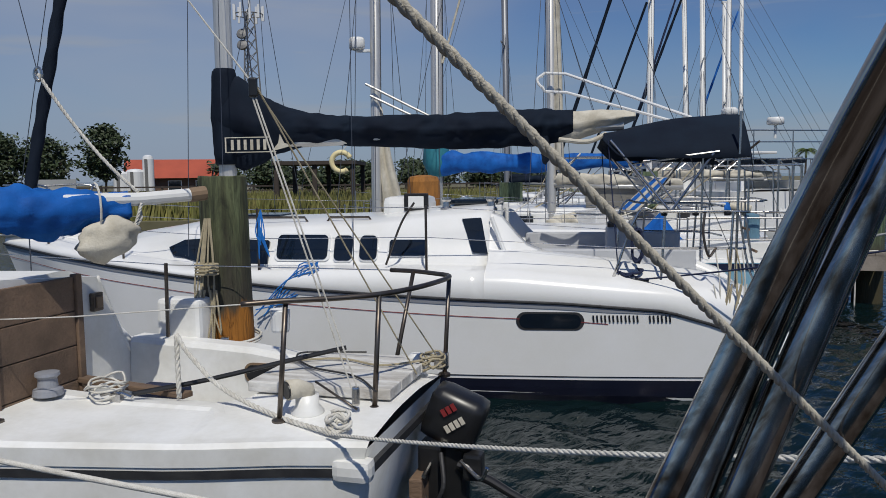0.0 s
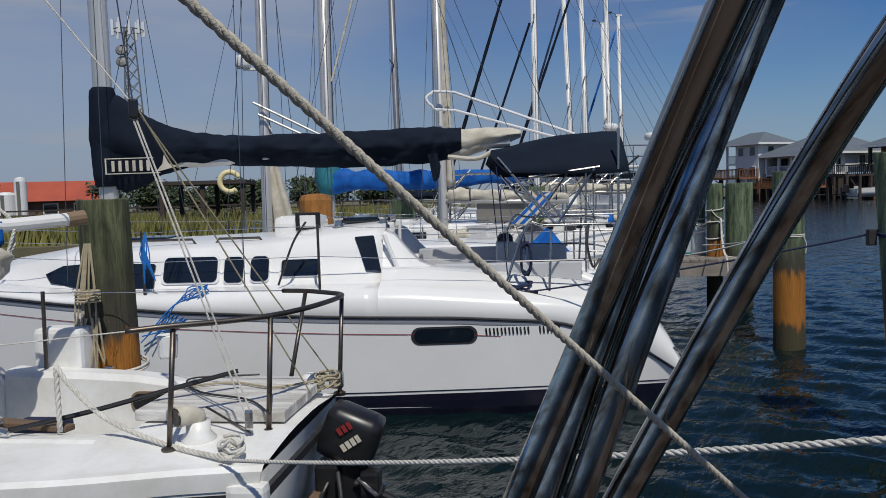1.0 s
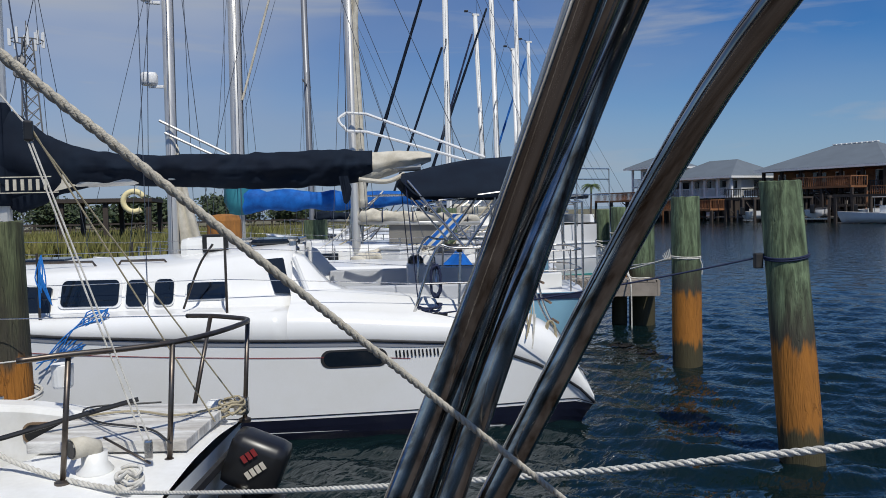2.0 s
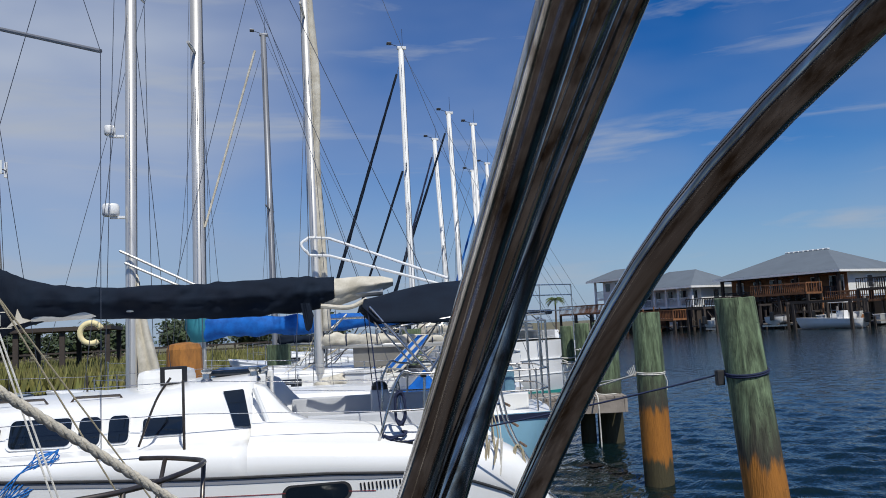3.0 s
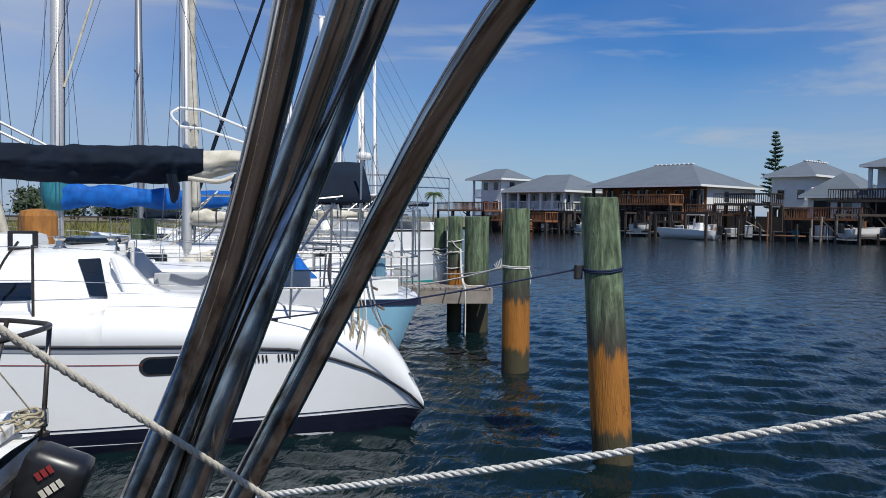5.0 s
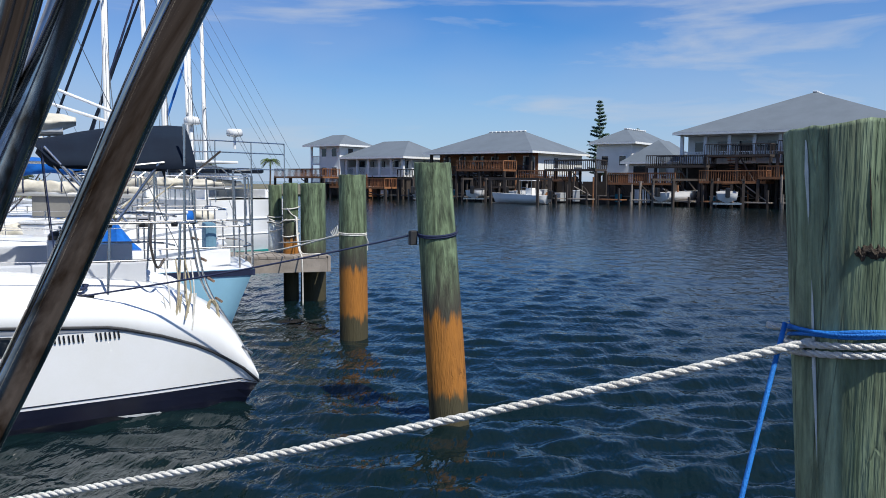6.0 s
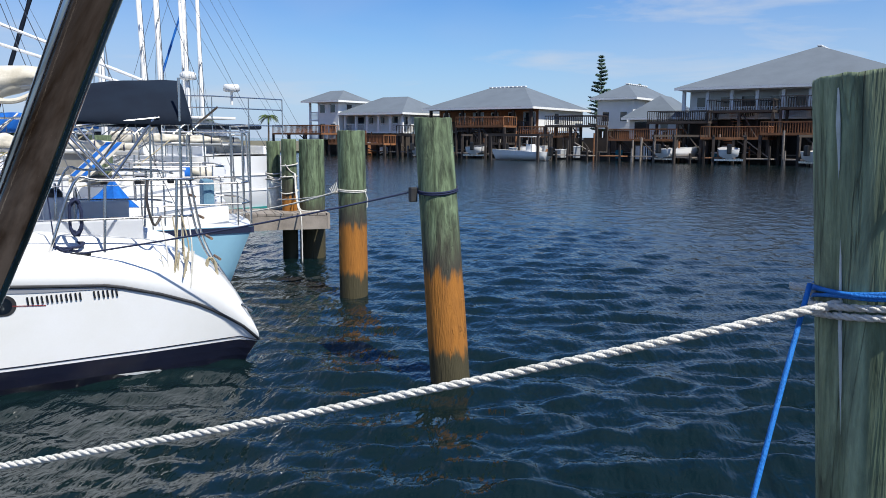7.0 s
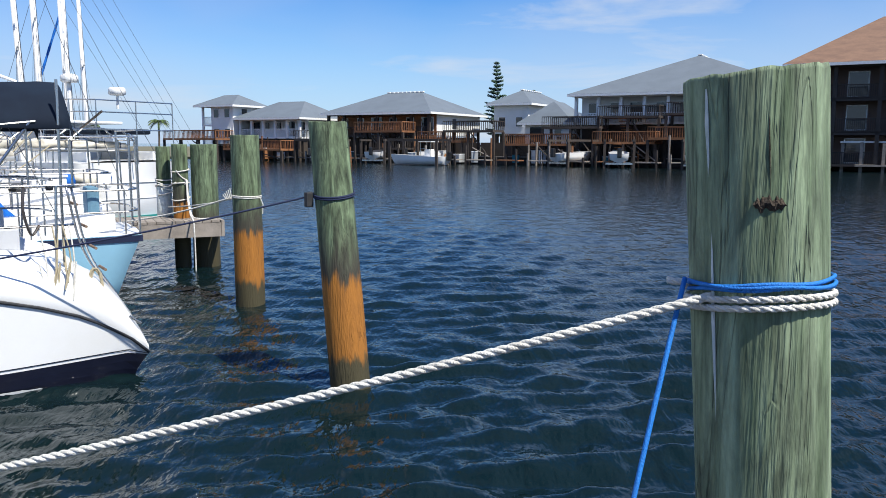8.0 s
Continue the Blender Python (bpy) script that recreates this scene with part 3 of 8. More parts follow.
def on_pile1(az, z, out=0.0):
    """A place on the near pile's skin; az is measured from the way to the sloop's stern, in degrees."""
    a = radians(180 + az)
    r = 0.1236 * (1 - 0.07 * (1 - z / 2.2)) + out
    return Vector((r * math.cos(a) - 0.057 * z / 2.2, r * math.sin(a) + 0.140 * z / 2.2, z))


def skin_patch(az0, az1, z0, z1, jag, n, out, seed):
    rn = random.Random(seed)
    bm = bmesh.new()
    rows_ = []
    for i in range(n + 1):
        u = i / n
        a = az0 + (az1 - az0) * u
        h = math.sin(math.pi * u) ** 0.5
        m = (z0 + z1) / 2
        lo_, hi_ = m - (m - z0) * h * (1 - jag * rn.random()), m + (z1 - m) * h * (1 - jag * rn.random())
        rows_.append([on_pile1(a, lo_, out * 0.2), on_pile1(a, (lo_ + hi_) / 2, out), on_pile1(a, hi_, out * 0.2)])
    loft(bm, rows_)
    return bm


part("knot", skin_patch(21, 46, 2.005, 2.045, 0.75, 14, 0.006, 3), SCAR, pile1, "dark splintered knot scar")
part("crack", skin_patch(33.7, 34.7, 2.035, 2.20, 0.5, 5, 0.003, 4), SCAR, pile1)
part("paint_drip", skin_patch(-16, -12.5, 1.62, 2.0, 0.3, 6, 0.003, 5), DRIP, pile1, "white paint drip")
part("paint_drip", skin_patch(-17, -13.5, 2.06, 2.26, 0.5, 6, 0.003, 6), DRIP, pile1, "white paint drip")
# below the planks both colours go dark to imitate the dock's shade
PILE_DOCK_RUST = pile_material("orange_footed_pile", 0.70, 1.12, GREEN, GREEN2)
PILE_DOCK = pile_material("shade_footed_pile", 0.66, 0.70, GREEN, GREEN2)
pile4 = pile(P4.x, P4.y, 0.22, 2.10, PILE_DOCK, "thick green timber pile at the dock's end", seed=9)
pile(6.55, 12.75, 0.13, 2.10, PILE_DOCK_RUST, "thin green timber pile by the dock with an orange foot", seed=11)
pile_slim = pile(6.45, 13.17, 0.118, 2.06, PILE_DOCK, "slim grey-green timber post on the dock with a pale sleeve", seed=13, z0=0.838)
part("sleeve", lathed([(0.121, 0.842), (0.130, 0.85), (0.131, 0.95), (0.129, 1.36), (0.120, 1.375)], 18), DRIP, pile_slim, "pale chafed sleeve", smooth=True)

# old white lines made fast to the two slim piles and hanging over the dock's edge
dl = thing("dock_lines", pose(6.53, 12.95, 0), "old white lines looped round the slim dock piles", "rope")
rope_rnd = random.Random(41)
for k, (cx, cy, r, z) in enumerate(((-0.08, 0.22, 0.140, 1.38), (-0.08, 0.22, 0.140, 1.43), (-0.08, 0.22, 0.140, 1.50), (0.02, -0.20, 0.148, 1.44), (0.02, -0.20, 0.148, 1.66), (0.02, -0.20, 0.148, 1.18))):
    ta, tb = rope_rnd.uniform(-0.05, 0.05), rope_rnd.uniform(-0.05, 0.05)
    part("loop", tubed([(cx + r * math.cos(a), cy + r * math.sin(a), z + ta * math.cos(a) + tb * math.sin(a)) for a in np.linspace(0, 2 * math.pi, 25)], 0.011, 7), ROPE, dl, smooth=True)
for a, droop, b in (((-0.20, 0.18, 1.40), 0.05, (-0.10, -0.28, 1.46)), ((-0.19, 0.13, 1.36), 0.10, (0.05, -0.36, 1.50)), ((-0.10, -0.30, 1.66), 0.03, (0.05, -0.36, 1.50)), ((-0.21, 0.18, 1.22), 0.04, (0.04, -0.36, 1.44))):
    a, b = Vector(a), Vector(b)
    part("strand", tubed([a, (a + b) / 2 - Vector((0, 0, droop)), b], 0.010, 7, curve=True), ROPE, dl, smooth=True)
part("hanging_line", tubed([(0.05, -0.36, 1.50), (0.02, -0.44, 1.20), (-0.08, -0.72, 0.94), (-0.15, -0.95, 0.86), (-0.17, -1.01, 0.70), (-0.16, -1.0, 0.35), (-0.165, -1.01, 0.0)], 0.013, 7, curve=True), ROPE, dl, smooth=True)
part("hanging_line", tubed([(0.06, -0.36, 1.50), (0.05, -0.42, 1.15), (0.05, -0.52, 0.90), (0.12, -0.62, 0.852), (0.35, -0.70, 0.852)], 0.011, 7, curve=True), ROPE, dl, smooth=True)
pile_near = pile(-1.365, 5.02, 0.152, 2.12, PILE_BROWN, "dark green and brown timber pile with rope coils", lean=(-0.03, 0.0), seed=15)
pile(1.60, 17.8, 0.26, 1.95, PILE_PLAIN, "dark green timber pile among the moored boats", seed=17)
pile(4.06, 15.4, 0.19, 2.15, PILE_PLAIN, "pale green timber pile among the moored boats", seed=19)

# rust-brown pile wrap behind the cabin
th = thing("pile_wrap", pose(-0.30, 13.84, 0), "rust-brown weathered wrapped post among boats", "pile")
part("post", lathed([(0.27, -1.2), (0.28, 0.6), (0.29, 1.75), (0.285, 2.02), (0.25, 2.10), (0.12, 2.13), (0.02, 2.135)], 14), RUST, th)


# ---- the camera's own boat: bimini frame over a plain hull ----
def hull_rows(length, beam, sheer, foot=-0.45, n=22, transom=0.1, flare=0.14, us=(0, 0.3, 0.5, 0.65, 0.8, 0.92, 1.0), bow=0.8):
    """Stations of one side, from keel edge to deck edge. beam and sheer: tables over the length."""
    rows = []
    for i in range(n + 1):
        x = length * i / n
        b, s = interp(beam, x), interp(sheer, x)
        row = []
        for u in us:
            z = foot + (s - foot) * u
            wl_b = max(0.0, b - flare - 0.35 * max(0, (x - bow * length) / length))
            if z < 0:
                y = wl_b * (1 - 0.75 * (z / foot) ** 2)
            else:
                y = wl_b + (b - wl_b) * (z / s) ** 0.75
            rake = transom * (1 - max(z, 0) / s) * max(0, 1 - x / 1.2)
            fore = -0.55 * (1 - max(z, 0) / s) * max(0, (x - bow * length) / (length * (1 - bow)))
            row.append(Vector((x + rake + fore, y, z)))
        rows.append(row)
    return rows


def hull_bm(rows):
    bm = bmesh.new()
    loft(bm, rows)
    loft(bm, [[Vector((v.x, -v.y, v.z)) for v in row] for row in rows])
    tr = rows[0]
    ring = [bm.verts.new(v) for v in tr] + [bm.verts.new((v.x, -v.y, v.z)) for v in tr[::-1]]
    bm.faces.new(ring)
    bmesh.ops.remove_doubles(bm, verts=bm.verts, dist=0.004)
    return bm


def skin_strip(rows, z0, z1, out=0.005, x0=-9, x1=99, cuts=8):
    """A thin band lying on both sides of a hull, between two heights that may follow the length."""
    bm = bmesh.new()
    for side in (1, -1):
        line = []
        for row in rows:
            if not x0 <= row[-1].x <= x1:
                continue
            zs = [v.z for v in row]
            lo = z0(row[-1].x) if callable(z0) else z0
            hi = z1(row[-1].x) if callable(z1) else z1
            pair = []
            for c in range(cuts + 1):
                z = lo + (hi - lo) * c / cuts
                y = float(np.interp(z, zs, [v.y for v in row])) + out
                x = float(np.interp(z, zs, [v.x for v in row]))
                pair.append(Vector((x, side * y, z)))
            line.append(pair)
        loft(bm, line)
    return bm


own = thing("own_sailboat", Matrix.Translation((1.55, -0.55, 0)) @ Matrix.Rotation(radians(165), 4, "Z"),
            "white sailboat under the bimini frame, deck only below view", "sailboat")
own_rows = hull_rows(8.0, [(0, 0.85), (2, 1.2), (4, 1.25), (6, 0.85), (8, 0.02)], [(0, 0.90), (8, 1.1)])
part("hull", hull_bm(own_rows), GELCOAT_OLD, own, smooth=True)
bm = bmesh.new()
loft(bm, [[r[-1], Vector((r[-1].x, -r[-1].y, r[-1].z))] for r in own_rows])
# unseen deck, made dark only to darken what the bimini tubes reflect
part("deck", bm, DECK_DARK, own)

bim = thing("bimini_frame", pose(0.3, 0.75, 1.0), "folded shiny stainless steel bimini bows, reflection streaks in their colour", "bimini frame")
TUBE_LINES = {"front_bow": ((0.265, 0.399, -0.355, -0.522), (0.551, -0.132, -0.875, -1.566)),
              "brace_bow": ((0.282, 0.385, -0.099, -0.422), (0.568, -0.035, -0.337, -1.390)),
              "middle_bow": ((0.290, 0.329, 0.080, -0.410), (0.526, -0.120, 0.086, -1.339)),
              "rear_bow": ((0.358, 0.463, -0.252, 0.123), (0.493, -0.238, -0.463, -2.033))}


def bend(q, w=0.05):
    """Zero below nought and a straight rise above it, with a rounded corner."""
    return w * math.log1p(math.exp(max(-60, min(60, q / w))))


def bow_line(name, lo=-0.98, hi=0.80):
    out = []
    for i in range(64):
        s = lo + (hi - lo) * i / 63
        k = (1, s, bend(s + 0.02), bend(s - 0.22))
        out.append(Vector((sum(a * b for a, b in zip(TUBE_LINES[name][0], k)), sum(a * b for a, b in zip(TUBE_LINES[name][1], k)), 2.1 + s)))
    return [v - Vector((0.3, 0.75, 1.0)) for v in out]


def bow_part(name, line):
    """A tube whose own z runs along it, so that its painted reflection streaks do too."""
    q = (line[-1] - line[0]).to_track_quat("Z", "Y")
    m = Matrix.Translation(line[0]) @ q.to_matrix().to_4x4()
    ob = part(name, tubed([m.inverted() @ v for v in line], 0.0127, 24), STEEL_DARK, bim, smooth=True)
    ob.matrix_local = m


for nm in TUBE_LINES:
    bow_part(nm, bow_line(nm))
a_line, b_line = bow_line("front_bow"), bow_line("middle_bow")
# hinge plate on the deck at the foot of the bows
foot = a_line[0].lerp(b_line[0], 0.5)
part("hinge", boxed(foot.x - 0.16, foot.x + 0.16, foot.y - 0.16, foot.y + 0.05, -0.07, foot.z + 0.03, bevel=0.01), STEEL, bim)

# loose guy rope running past the bimini frame
guy = thing("guy_rope", pose(0.0625, 0.397, 2.1), "slack old beige three-strand guy rope", "rope")
for k in range(3):
    part("strand", rope_bm([Vector((-1.110 * q + 0.022 * q * q, -0.670 * q - 0.008 * q * q, q)) for q in np.linspace(-0.95, 0.6, 40)], 0.0031, only=k), ROPE_GUY, guy, smooth=True)

# ---- dock finger ----
dock = thing("dock_finger", pose(5.9, 12.25, 0), "weathered grey plank finger dock on piles", "dock")
DK = Matrix.Translation((6.86, 12.0, 0)) @ Matrix.Rotation(radians(161), 4, "Z")
DKI = pose(5.9, 12.25, 0).inverted() @ DK
for i in range(30):
    w = 0.135
    part("plank", boxed(i * 0.145, i * 0.145 + w, -1.15, 0.0, 0.80, 0.84, m=DKI), DECKWOOD, dock)
for yy in (-0.04, -1.11):
    part("stringer", boxed(-0.02, 4.4, yy - 0.035, yy + 0.035, 0.56, 0.795, m=DKI), DECKWOOD, dock)
part("end_beam", boxed(-0.075, -0.025, -1.15, 0.0, 0.56, 0.83, m=DKI), DECKWOOD, dock)


# ---- big white sloop: hull, deck, cabin ----
def frame_at(x, y, deg):
    """A boat's own axes: x ahead from the stern, y to the side that the camera sees, z up."""
    a = radians(deg)
    f = Vector((-math.cos(a), math.sin(a), 0))
    s = Vector((-math.sin(a), -math.cos(a), 0))
    return Matrix(((f.x, s.x, 0, x), (f.y, s.y, 0, y), (f.z, s.z, 1, 0), (0, 0, 0, 1)))


SL = frame_at(3.55, 8.12, 10)
sloop = thing("sloop", SL, "large white cruising sloop with navy canvas and dark windows", "sailboat")
BEAM = [(0, 1.16), (0.5, 1.26), (1, 1.34), (2, 1.44), (3, 1.50), (4, 1.52), (5, 1.47), (6, 1.31), (7, 1.02), (8, 0.60), (8.7, 0.22), (9.1, 0.01)]
RAILZ = [(0, 0.19), (0.17, 0.36), (0.54, 0.60), (0.9, 0.74), (1.3, 0.86), (2.2, 0.93), (3.3, 0.97), (4.9, 1.05), (6.7, 1.17), (9.1, 1.34)]
rows = hull_rows(9.1, BEAM, RAILZ, n=60, transom=0.12, flare=0.07, us=(0, 0.25, 0.38, 0.48, 0.58, 0.68, 0.78, 0.88, 0.95, 1.0))
part("hull", hull_bm(rows), GELCOAT, sloop, smooth=True)
part("boot_stripe", skin_strip(rows, -0.4, lambda x: min(0.21, interp(RAILZ, x) - 0.02), 0.004), BOOT_NAVY, sloop, "navy boot stripe")
part("pin_stripe", skin_strip(rows, lambda x: min(0.235, interp(RAILZ, x) - 0.015), lambda x: min(0.245, interp(RAILZ, x) - 0.01), 0.005), BOOT_NAVY, sloop)
part("grey_band", skin_strip(rows, lambda x: interp(RAILZ, x) - 0.055 * min(1, max(0.05, (x - 0.7) / 1.2)), lambda x: interp(RAILZ, x) - 0.004, 0.006, x0=0.85), GREY_BAND, sloop, "grey cove band under the rub rail")
part("red_line", skin_strip(rows, lambda x: interp(RAILZ, x) - 0.163, lambda x: interp(RAILZ, x) - 0.156, 0.005, x0=1.75), RED, sloop)
for side in (1, -1):
    part("rub_rail", tubed([Vector((r[-1].x, side * (r[-1].y + 0.006), r[-1].z)) for r in rows], 0.014, 8), RUBBER, sloop, "thin black rub rail")

DECKZ = [(0, 0.30), (0.05, 0.42), (0.22, 0.70), (0.45, 0.95), (0.8, 1.04), (1.35, 1.10), (2.7, 1.22), (3.8, 1.24), (5.1, 1.215), (6.1, 1.205), (7.6, 1.34), (9.1, 1.45)]
CABTOP = [(2.95, 1.76), (3.5, 1.72), (4.2, 1.64), (5.3, 1.61), (6.2, 1.59), (6.7, 1.50), (7.3, 1.41), (9.1, 1.47)]
CABW = [(2.95, 0.98), (4, 1.05), (5.2, 1.02), (6.2, 0.82), (6.9, 0.52), (7.4, 0.3), (9.1, 0.0)]
for half in ("forward", "aft"):
    bm = bmesh.new()
    lines = []
    xs = np.linspace(2.95, 9.08, 46) if half == "forward" else np.linspace(0.0, 2.95, 30)
    for x in xs:
        b, rz, dz = interp(BEAM, x), interp(RAILZ, x), interp(DECKZ, x)
        if half == "forward":
            ct, cw = max(interp(CABTOP, x), dz + 0.03), min(interp(CABW, x), b * 0.8)
            if x > 7.3:
                ct = dz + 0.05
            p = [(b, rz), (b + 0.012, rz + 0.02), (b - 0.002, rz + (dz - rz) * 0.55), (b - 0.05, dz - 0.02), (b - 0.12, dz), (min(cw + 0.16, b - 0.125), dz + 0.012), (cw + 0.10, dz + 0.03),
                 (cw + 0.02, dz + (ct - dz) * 0.6), (cw - 0.04, dz + (ct - dz) * 0.9), (cw - 0.12, ct), (cw * 0.5, ct + 0.05), (0, ct + 0.075)]
        else:
            cz = dz + interp([(0, 0.0), (0.35, 0.01), (0.9, 0.10), (1.6, 0.13), (2.95, 0.16)], x)
            fl = interp([(0, 0.22), (0.3, 0.34), (0.31, 0.36), (0.75, 0.40), (0.8, 0.74), (2.95, 0.78)], x)
            fl = min(fl, cz - 0.01)
            win = interp([(0, 0.45), (0.7, 0.55), (1.0, 0.62), (2.95, 0.66)], x)
            p = [(b, rz), (b + 0.012, rz + 0.02), (b - 0.004, rz + (dz - rz) * 0.6), (b - 0.06, dz - 0.03), (b - 0.15, dz + 0.01), (b - 0.30, dz + 0.05), (b - 0.42, cz),
                 (win + 0.12, cz + 0.01), (win + 0.06, cz), (win + 0.02, cz - 0.08), (win, fl), (0, fl)]
        lines.append([Vector((x, y, z)) for y, z in p])
    loft(bm, lines)
    loft(bm, [[Vector((v.x, -v.y, v.z)) for v in r] for r in lines])
    if half == "forward":
        r = lines[0]
        c = [bm.verts.new(v) for v in r] + [bm.verts.new((v.x, -v.y, v.z)) for v in r[::-1]]
        bm.faces.new(c)
    bmesh.ops.remove_doubles(bm, verts=bm.verts, dist=0.003)
    part("cabin_deck" if half == "forward" else "cockpit", bm, GELCOAT, sloop, smooth=True)


def cab_side(x, z):
    """The outside of the cabin side at a station and height, with its slope."""
    dz, ct, cw = interp(DECKZ, x), interp(CABTOP, x), interp(CABW, x)
    ys = [cw + 0.10, cw + 0.02, cw - 0.04, cw - 0.12]
    zs = [dz + 0.03, dz + (ct - dz) * 0.6, dz + (ct - dz) * 0.9, ct]
    return float(np.interp(z, zs, ys))


def rounded_outline(w, h, r, n=6):
    out = []
    for cx, cy, a0 in ((w / 2 - r, h / 2 - r, 0), (-w / 2 + r, h / 2 - r, 90), (-w / 2 + r, -h / 2 + r, 180), (w / 2 - r, -h / 2 + r, 270)):
        for i in range(n + 1):
            a = radians(a0 + 90 * i / n)
            out.append((cx + r * math.cos(a), cy + r * math.sin(a)))
    return out


def slab_on(outline, place, depth):
    """A thin slab whose outline is laid on a curved side by place(u, v)."""
    bm = bmesh.new()
    top = [bm.verts.new(place(u, v) + Vector((0, depth, depth * 0.3))) for u, v in outline]
    low = [bm.verts.new(place(u, v) - Vector((0, 0.01, 0))) for u, v in outline]
    bm.faces.new(top)
    for i in range(len(outline)):
        j = (i + 1) % len(outline)
        bm.faces.new((top[i], top[j], low[j], low[i]))
    return bm


def cabin_window(x0, x1, z0, z1, r, framed=True, outline=None):
    xm, zm = (x0 + x1) / 2, (z0 + z1) / 2

    def put(u, v):
        return Vector((xm + u, cab_side(xm + u, zm + v), zm + v))
    o = outline or rounded_outline(abs(x1 - x0), z1 - z0, r)
    win = None
    if framed:
        win = part("window", slab_on([(u * 1.10, v * 1.13) for u, v in o], put, 0.013), GELCOAT, sloop)
        part("pane", slab_on(o, put, 0.021), TINT, win)
    else:
        part("window", slab_on(o, put, 0.02), TINT, sloop)


WZ0, WZ1 = 1.305, 1.525
cabin_window(5.11, 4.57, WZ0 - 0.02, WZ1, 0.05)
cabin_window(4.50, 4.31, WZ0 - 0.03, WZ1 - 0.005, 0.05)
cabin_window(4.235, 4.055, WZ0 - 0.02, WZ1 - 0.005, 0.05)
cabin_window(3.93, 3.565, WZ0 + 0.02, WZ1 - 0.045, 0.03)
cabin_window(5.20, 6.42, 1.255, 1.455, 0.05, framed=False, outline=[(0.66, 0.015), (0.44, 0.10), (0.11, 0.125), (-0.59, 0.115), (-0.61, 0.10), (-0.61, -0.12), (-0.59, -0.13), (0.24, -0.115), (0.57, -0.07), (0.65, 0.0)])
# tinted side pane beside the companionway
part("window", slab_on([(0.15, 0.165), (-0.03, 0.175), (-0.04, 0.165), (-0.11, -0.165), (0.03, -0.16), (0.04, -0.15)],
                       lambda u, v: Vector((3.07 + u, cab_side(max(2.96, 3.07 + u), 1.515 + v), 1.515 + v)), 0.018), TINT, sloop)
part("window_post", tubed([(2.93, 0.99, 1.70), (2.80, 1.03, 1.36)], 0.022, 8), GELCOAT, sloop)


def hull_y(x, z):
    b, s = interp(BEAM, x), interp(RAILZ, x)
    wb = b - 0.07
    return wb + (b - wb) * (z / s) ** 0.75


def put_hull(u, v):
    return Vector((2.345 + u, hull_y(2.345 + u, 0.765 + v), 0.765 + v))


port = part("hull_port", slab_on(rounded_outline(0.62, 0.172, 0.084), put_hull, 0.004), RUBBER, sloop)
part("pane", slab_on(rounded_outline(0.56, 0.135, 0.066), put_hull, 0.007), TINT, port)
# maker's name: plain dark bars along the hull and on the sail cover
for i in range(10):
    if i == 6:
        continue
    x = 1.95 - 0.072 * i
    for dx in (0.017, -0.017):
        part("name_bar", slab_on([(0.010 + dx, 0.032), (-0.003 + dx, 0.032), (-0.010 + dx, -0.032), (0.003 + dx, -0.032)],
                                 lambda u, v, x=x: Vector((x - 0.015 + u, hull_y(x - 0.015 + u, 0.79 + v), 0.79 + v)), 0.012), BLACK, sloop)

# traveller pod, hatch, winches and companionway
pod = part("hatch_pod", boxed(3.70, 4.20, -0.30, 0.32, 1.63, 1.89, bevel=0.08), GELCOAT, sloop)
part("screen_frame", boxed(3.68, 3.95, 0.322, 0.345, 1.735, 1.925, bevel=0.012), BLACK, pod, "black instrument frame")
part("screen", boxed(3.73, 3.90, 0.346, 0.352, 1.765, 1.895, bevel=0.003), GELCOAT, pod)
for wx, wy, wz in ((3.45, 0.55, 1.74), (2.98, 0.55, 1.74)):
    part("winch", lathed([(0.065, wz), (0.065, wz + 0.03), (0.045, wz + 0.05), (0.04, wz + 0.10), (0.055, wz + 0.12), (0.055, wz + 0.14), (0.02, wz + 0.145)], 16, Matrix.Translation((wx, wy, 0))), STEEL, sloop, smooth=False)
part("companion_board", boxed(2.90, 2.945, -0.30, 0.30, 0.95, 1.74, bevel=0.01), TINT, sloop, "dark companionway hatch board")
part("companion_slide", boxed(2.93, 3.45, -0.36, 0.36, 1.80, 1.86, bevel=0.02), TINT, sloop)
for sy in (0.40, -0.40):
    part("companion_trim", boxed(2.88, 2.95, sy - 0.06, sy + 0.06, 0.95, 1.80, bevel=0.015), GELCOAT, sloop)
# shoulder fairings from the cabin to the coamings
for sy in (1, -1):
    bm = bmesh.new()
    loft(bm, [[Vector((x, sy * 0.62, 1.2)), Vector((x, sy * 0.66, z)), Vector((x, sy * 0.84, z - 0.02)), Vector((x, sy * 1.02, max(1.2, z - 0.35)))] for x, z in ((3.0, 1.76), (2.85, 1.70), (2.7, 1.52), (2.6, 1.42), (2.45, 1.36))])
    part("shoulder", bm, GELCOAT, sloop, smooth=True)
for gx0, gx1 in ((5.7, 4.9), (4.7, 4.2)):
    part("grab_rail", tubed([(gx0, 0.72, 1.63), (gx0 - 0.04, 0.72, 1.69), (gx1 + 0.04, 0.72, 1.69), (gx1, 0.72, 1.63)], 0.013), BRONZE, sloop)
part("deck_hatch", boxed(5.9, 5.4, -0.26, 0.26, 1.66, 1.70, bevel=0.02), TINT, sloop)
# cockpit: pedestal and wheel, seat lockers
ped = part("steering_pedestal", boxed(1.60, 1.80, -0.16, 0.16, 0.74, 1.54, bevel=0.03), GREY_LIGHT, sloop, "grey steering pedestal")
part("compass", lathed([(0.09, 1.54), (0.09, 1.58), (0.06, 1.62), (0.01, 1.63)], 14, Matrix.Translation((1.70, 0, 0))), BLACK, ped)
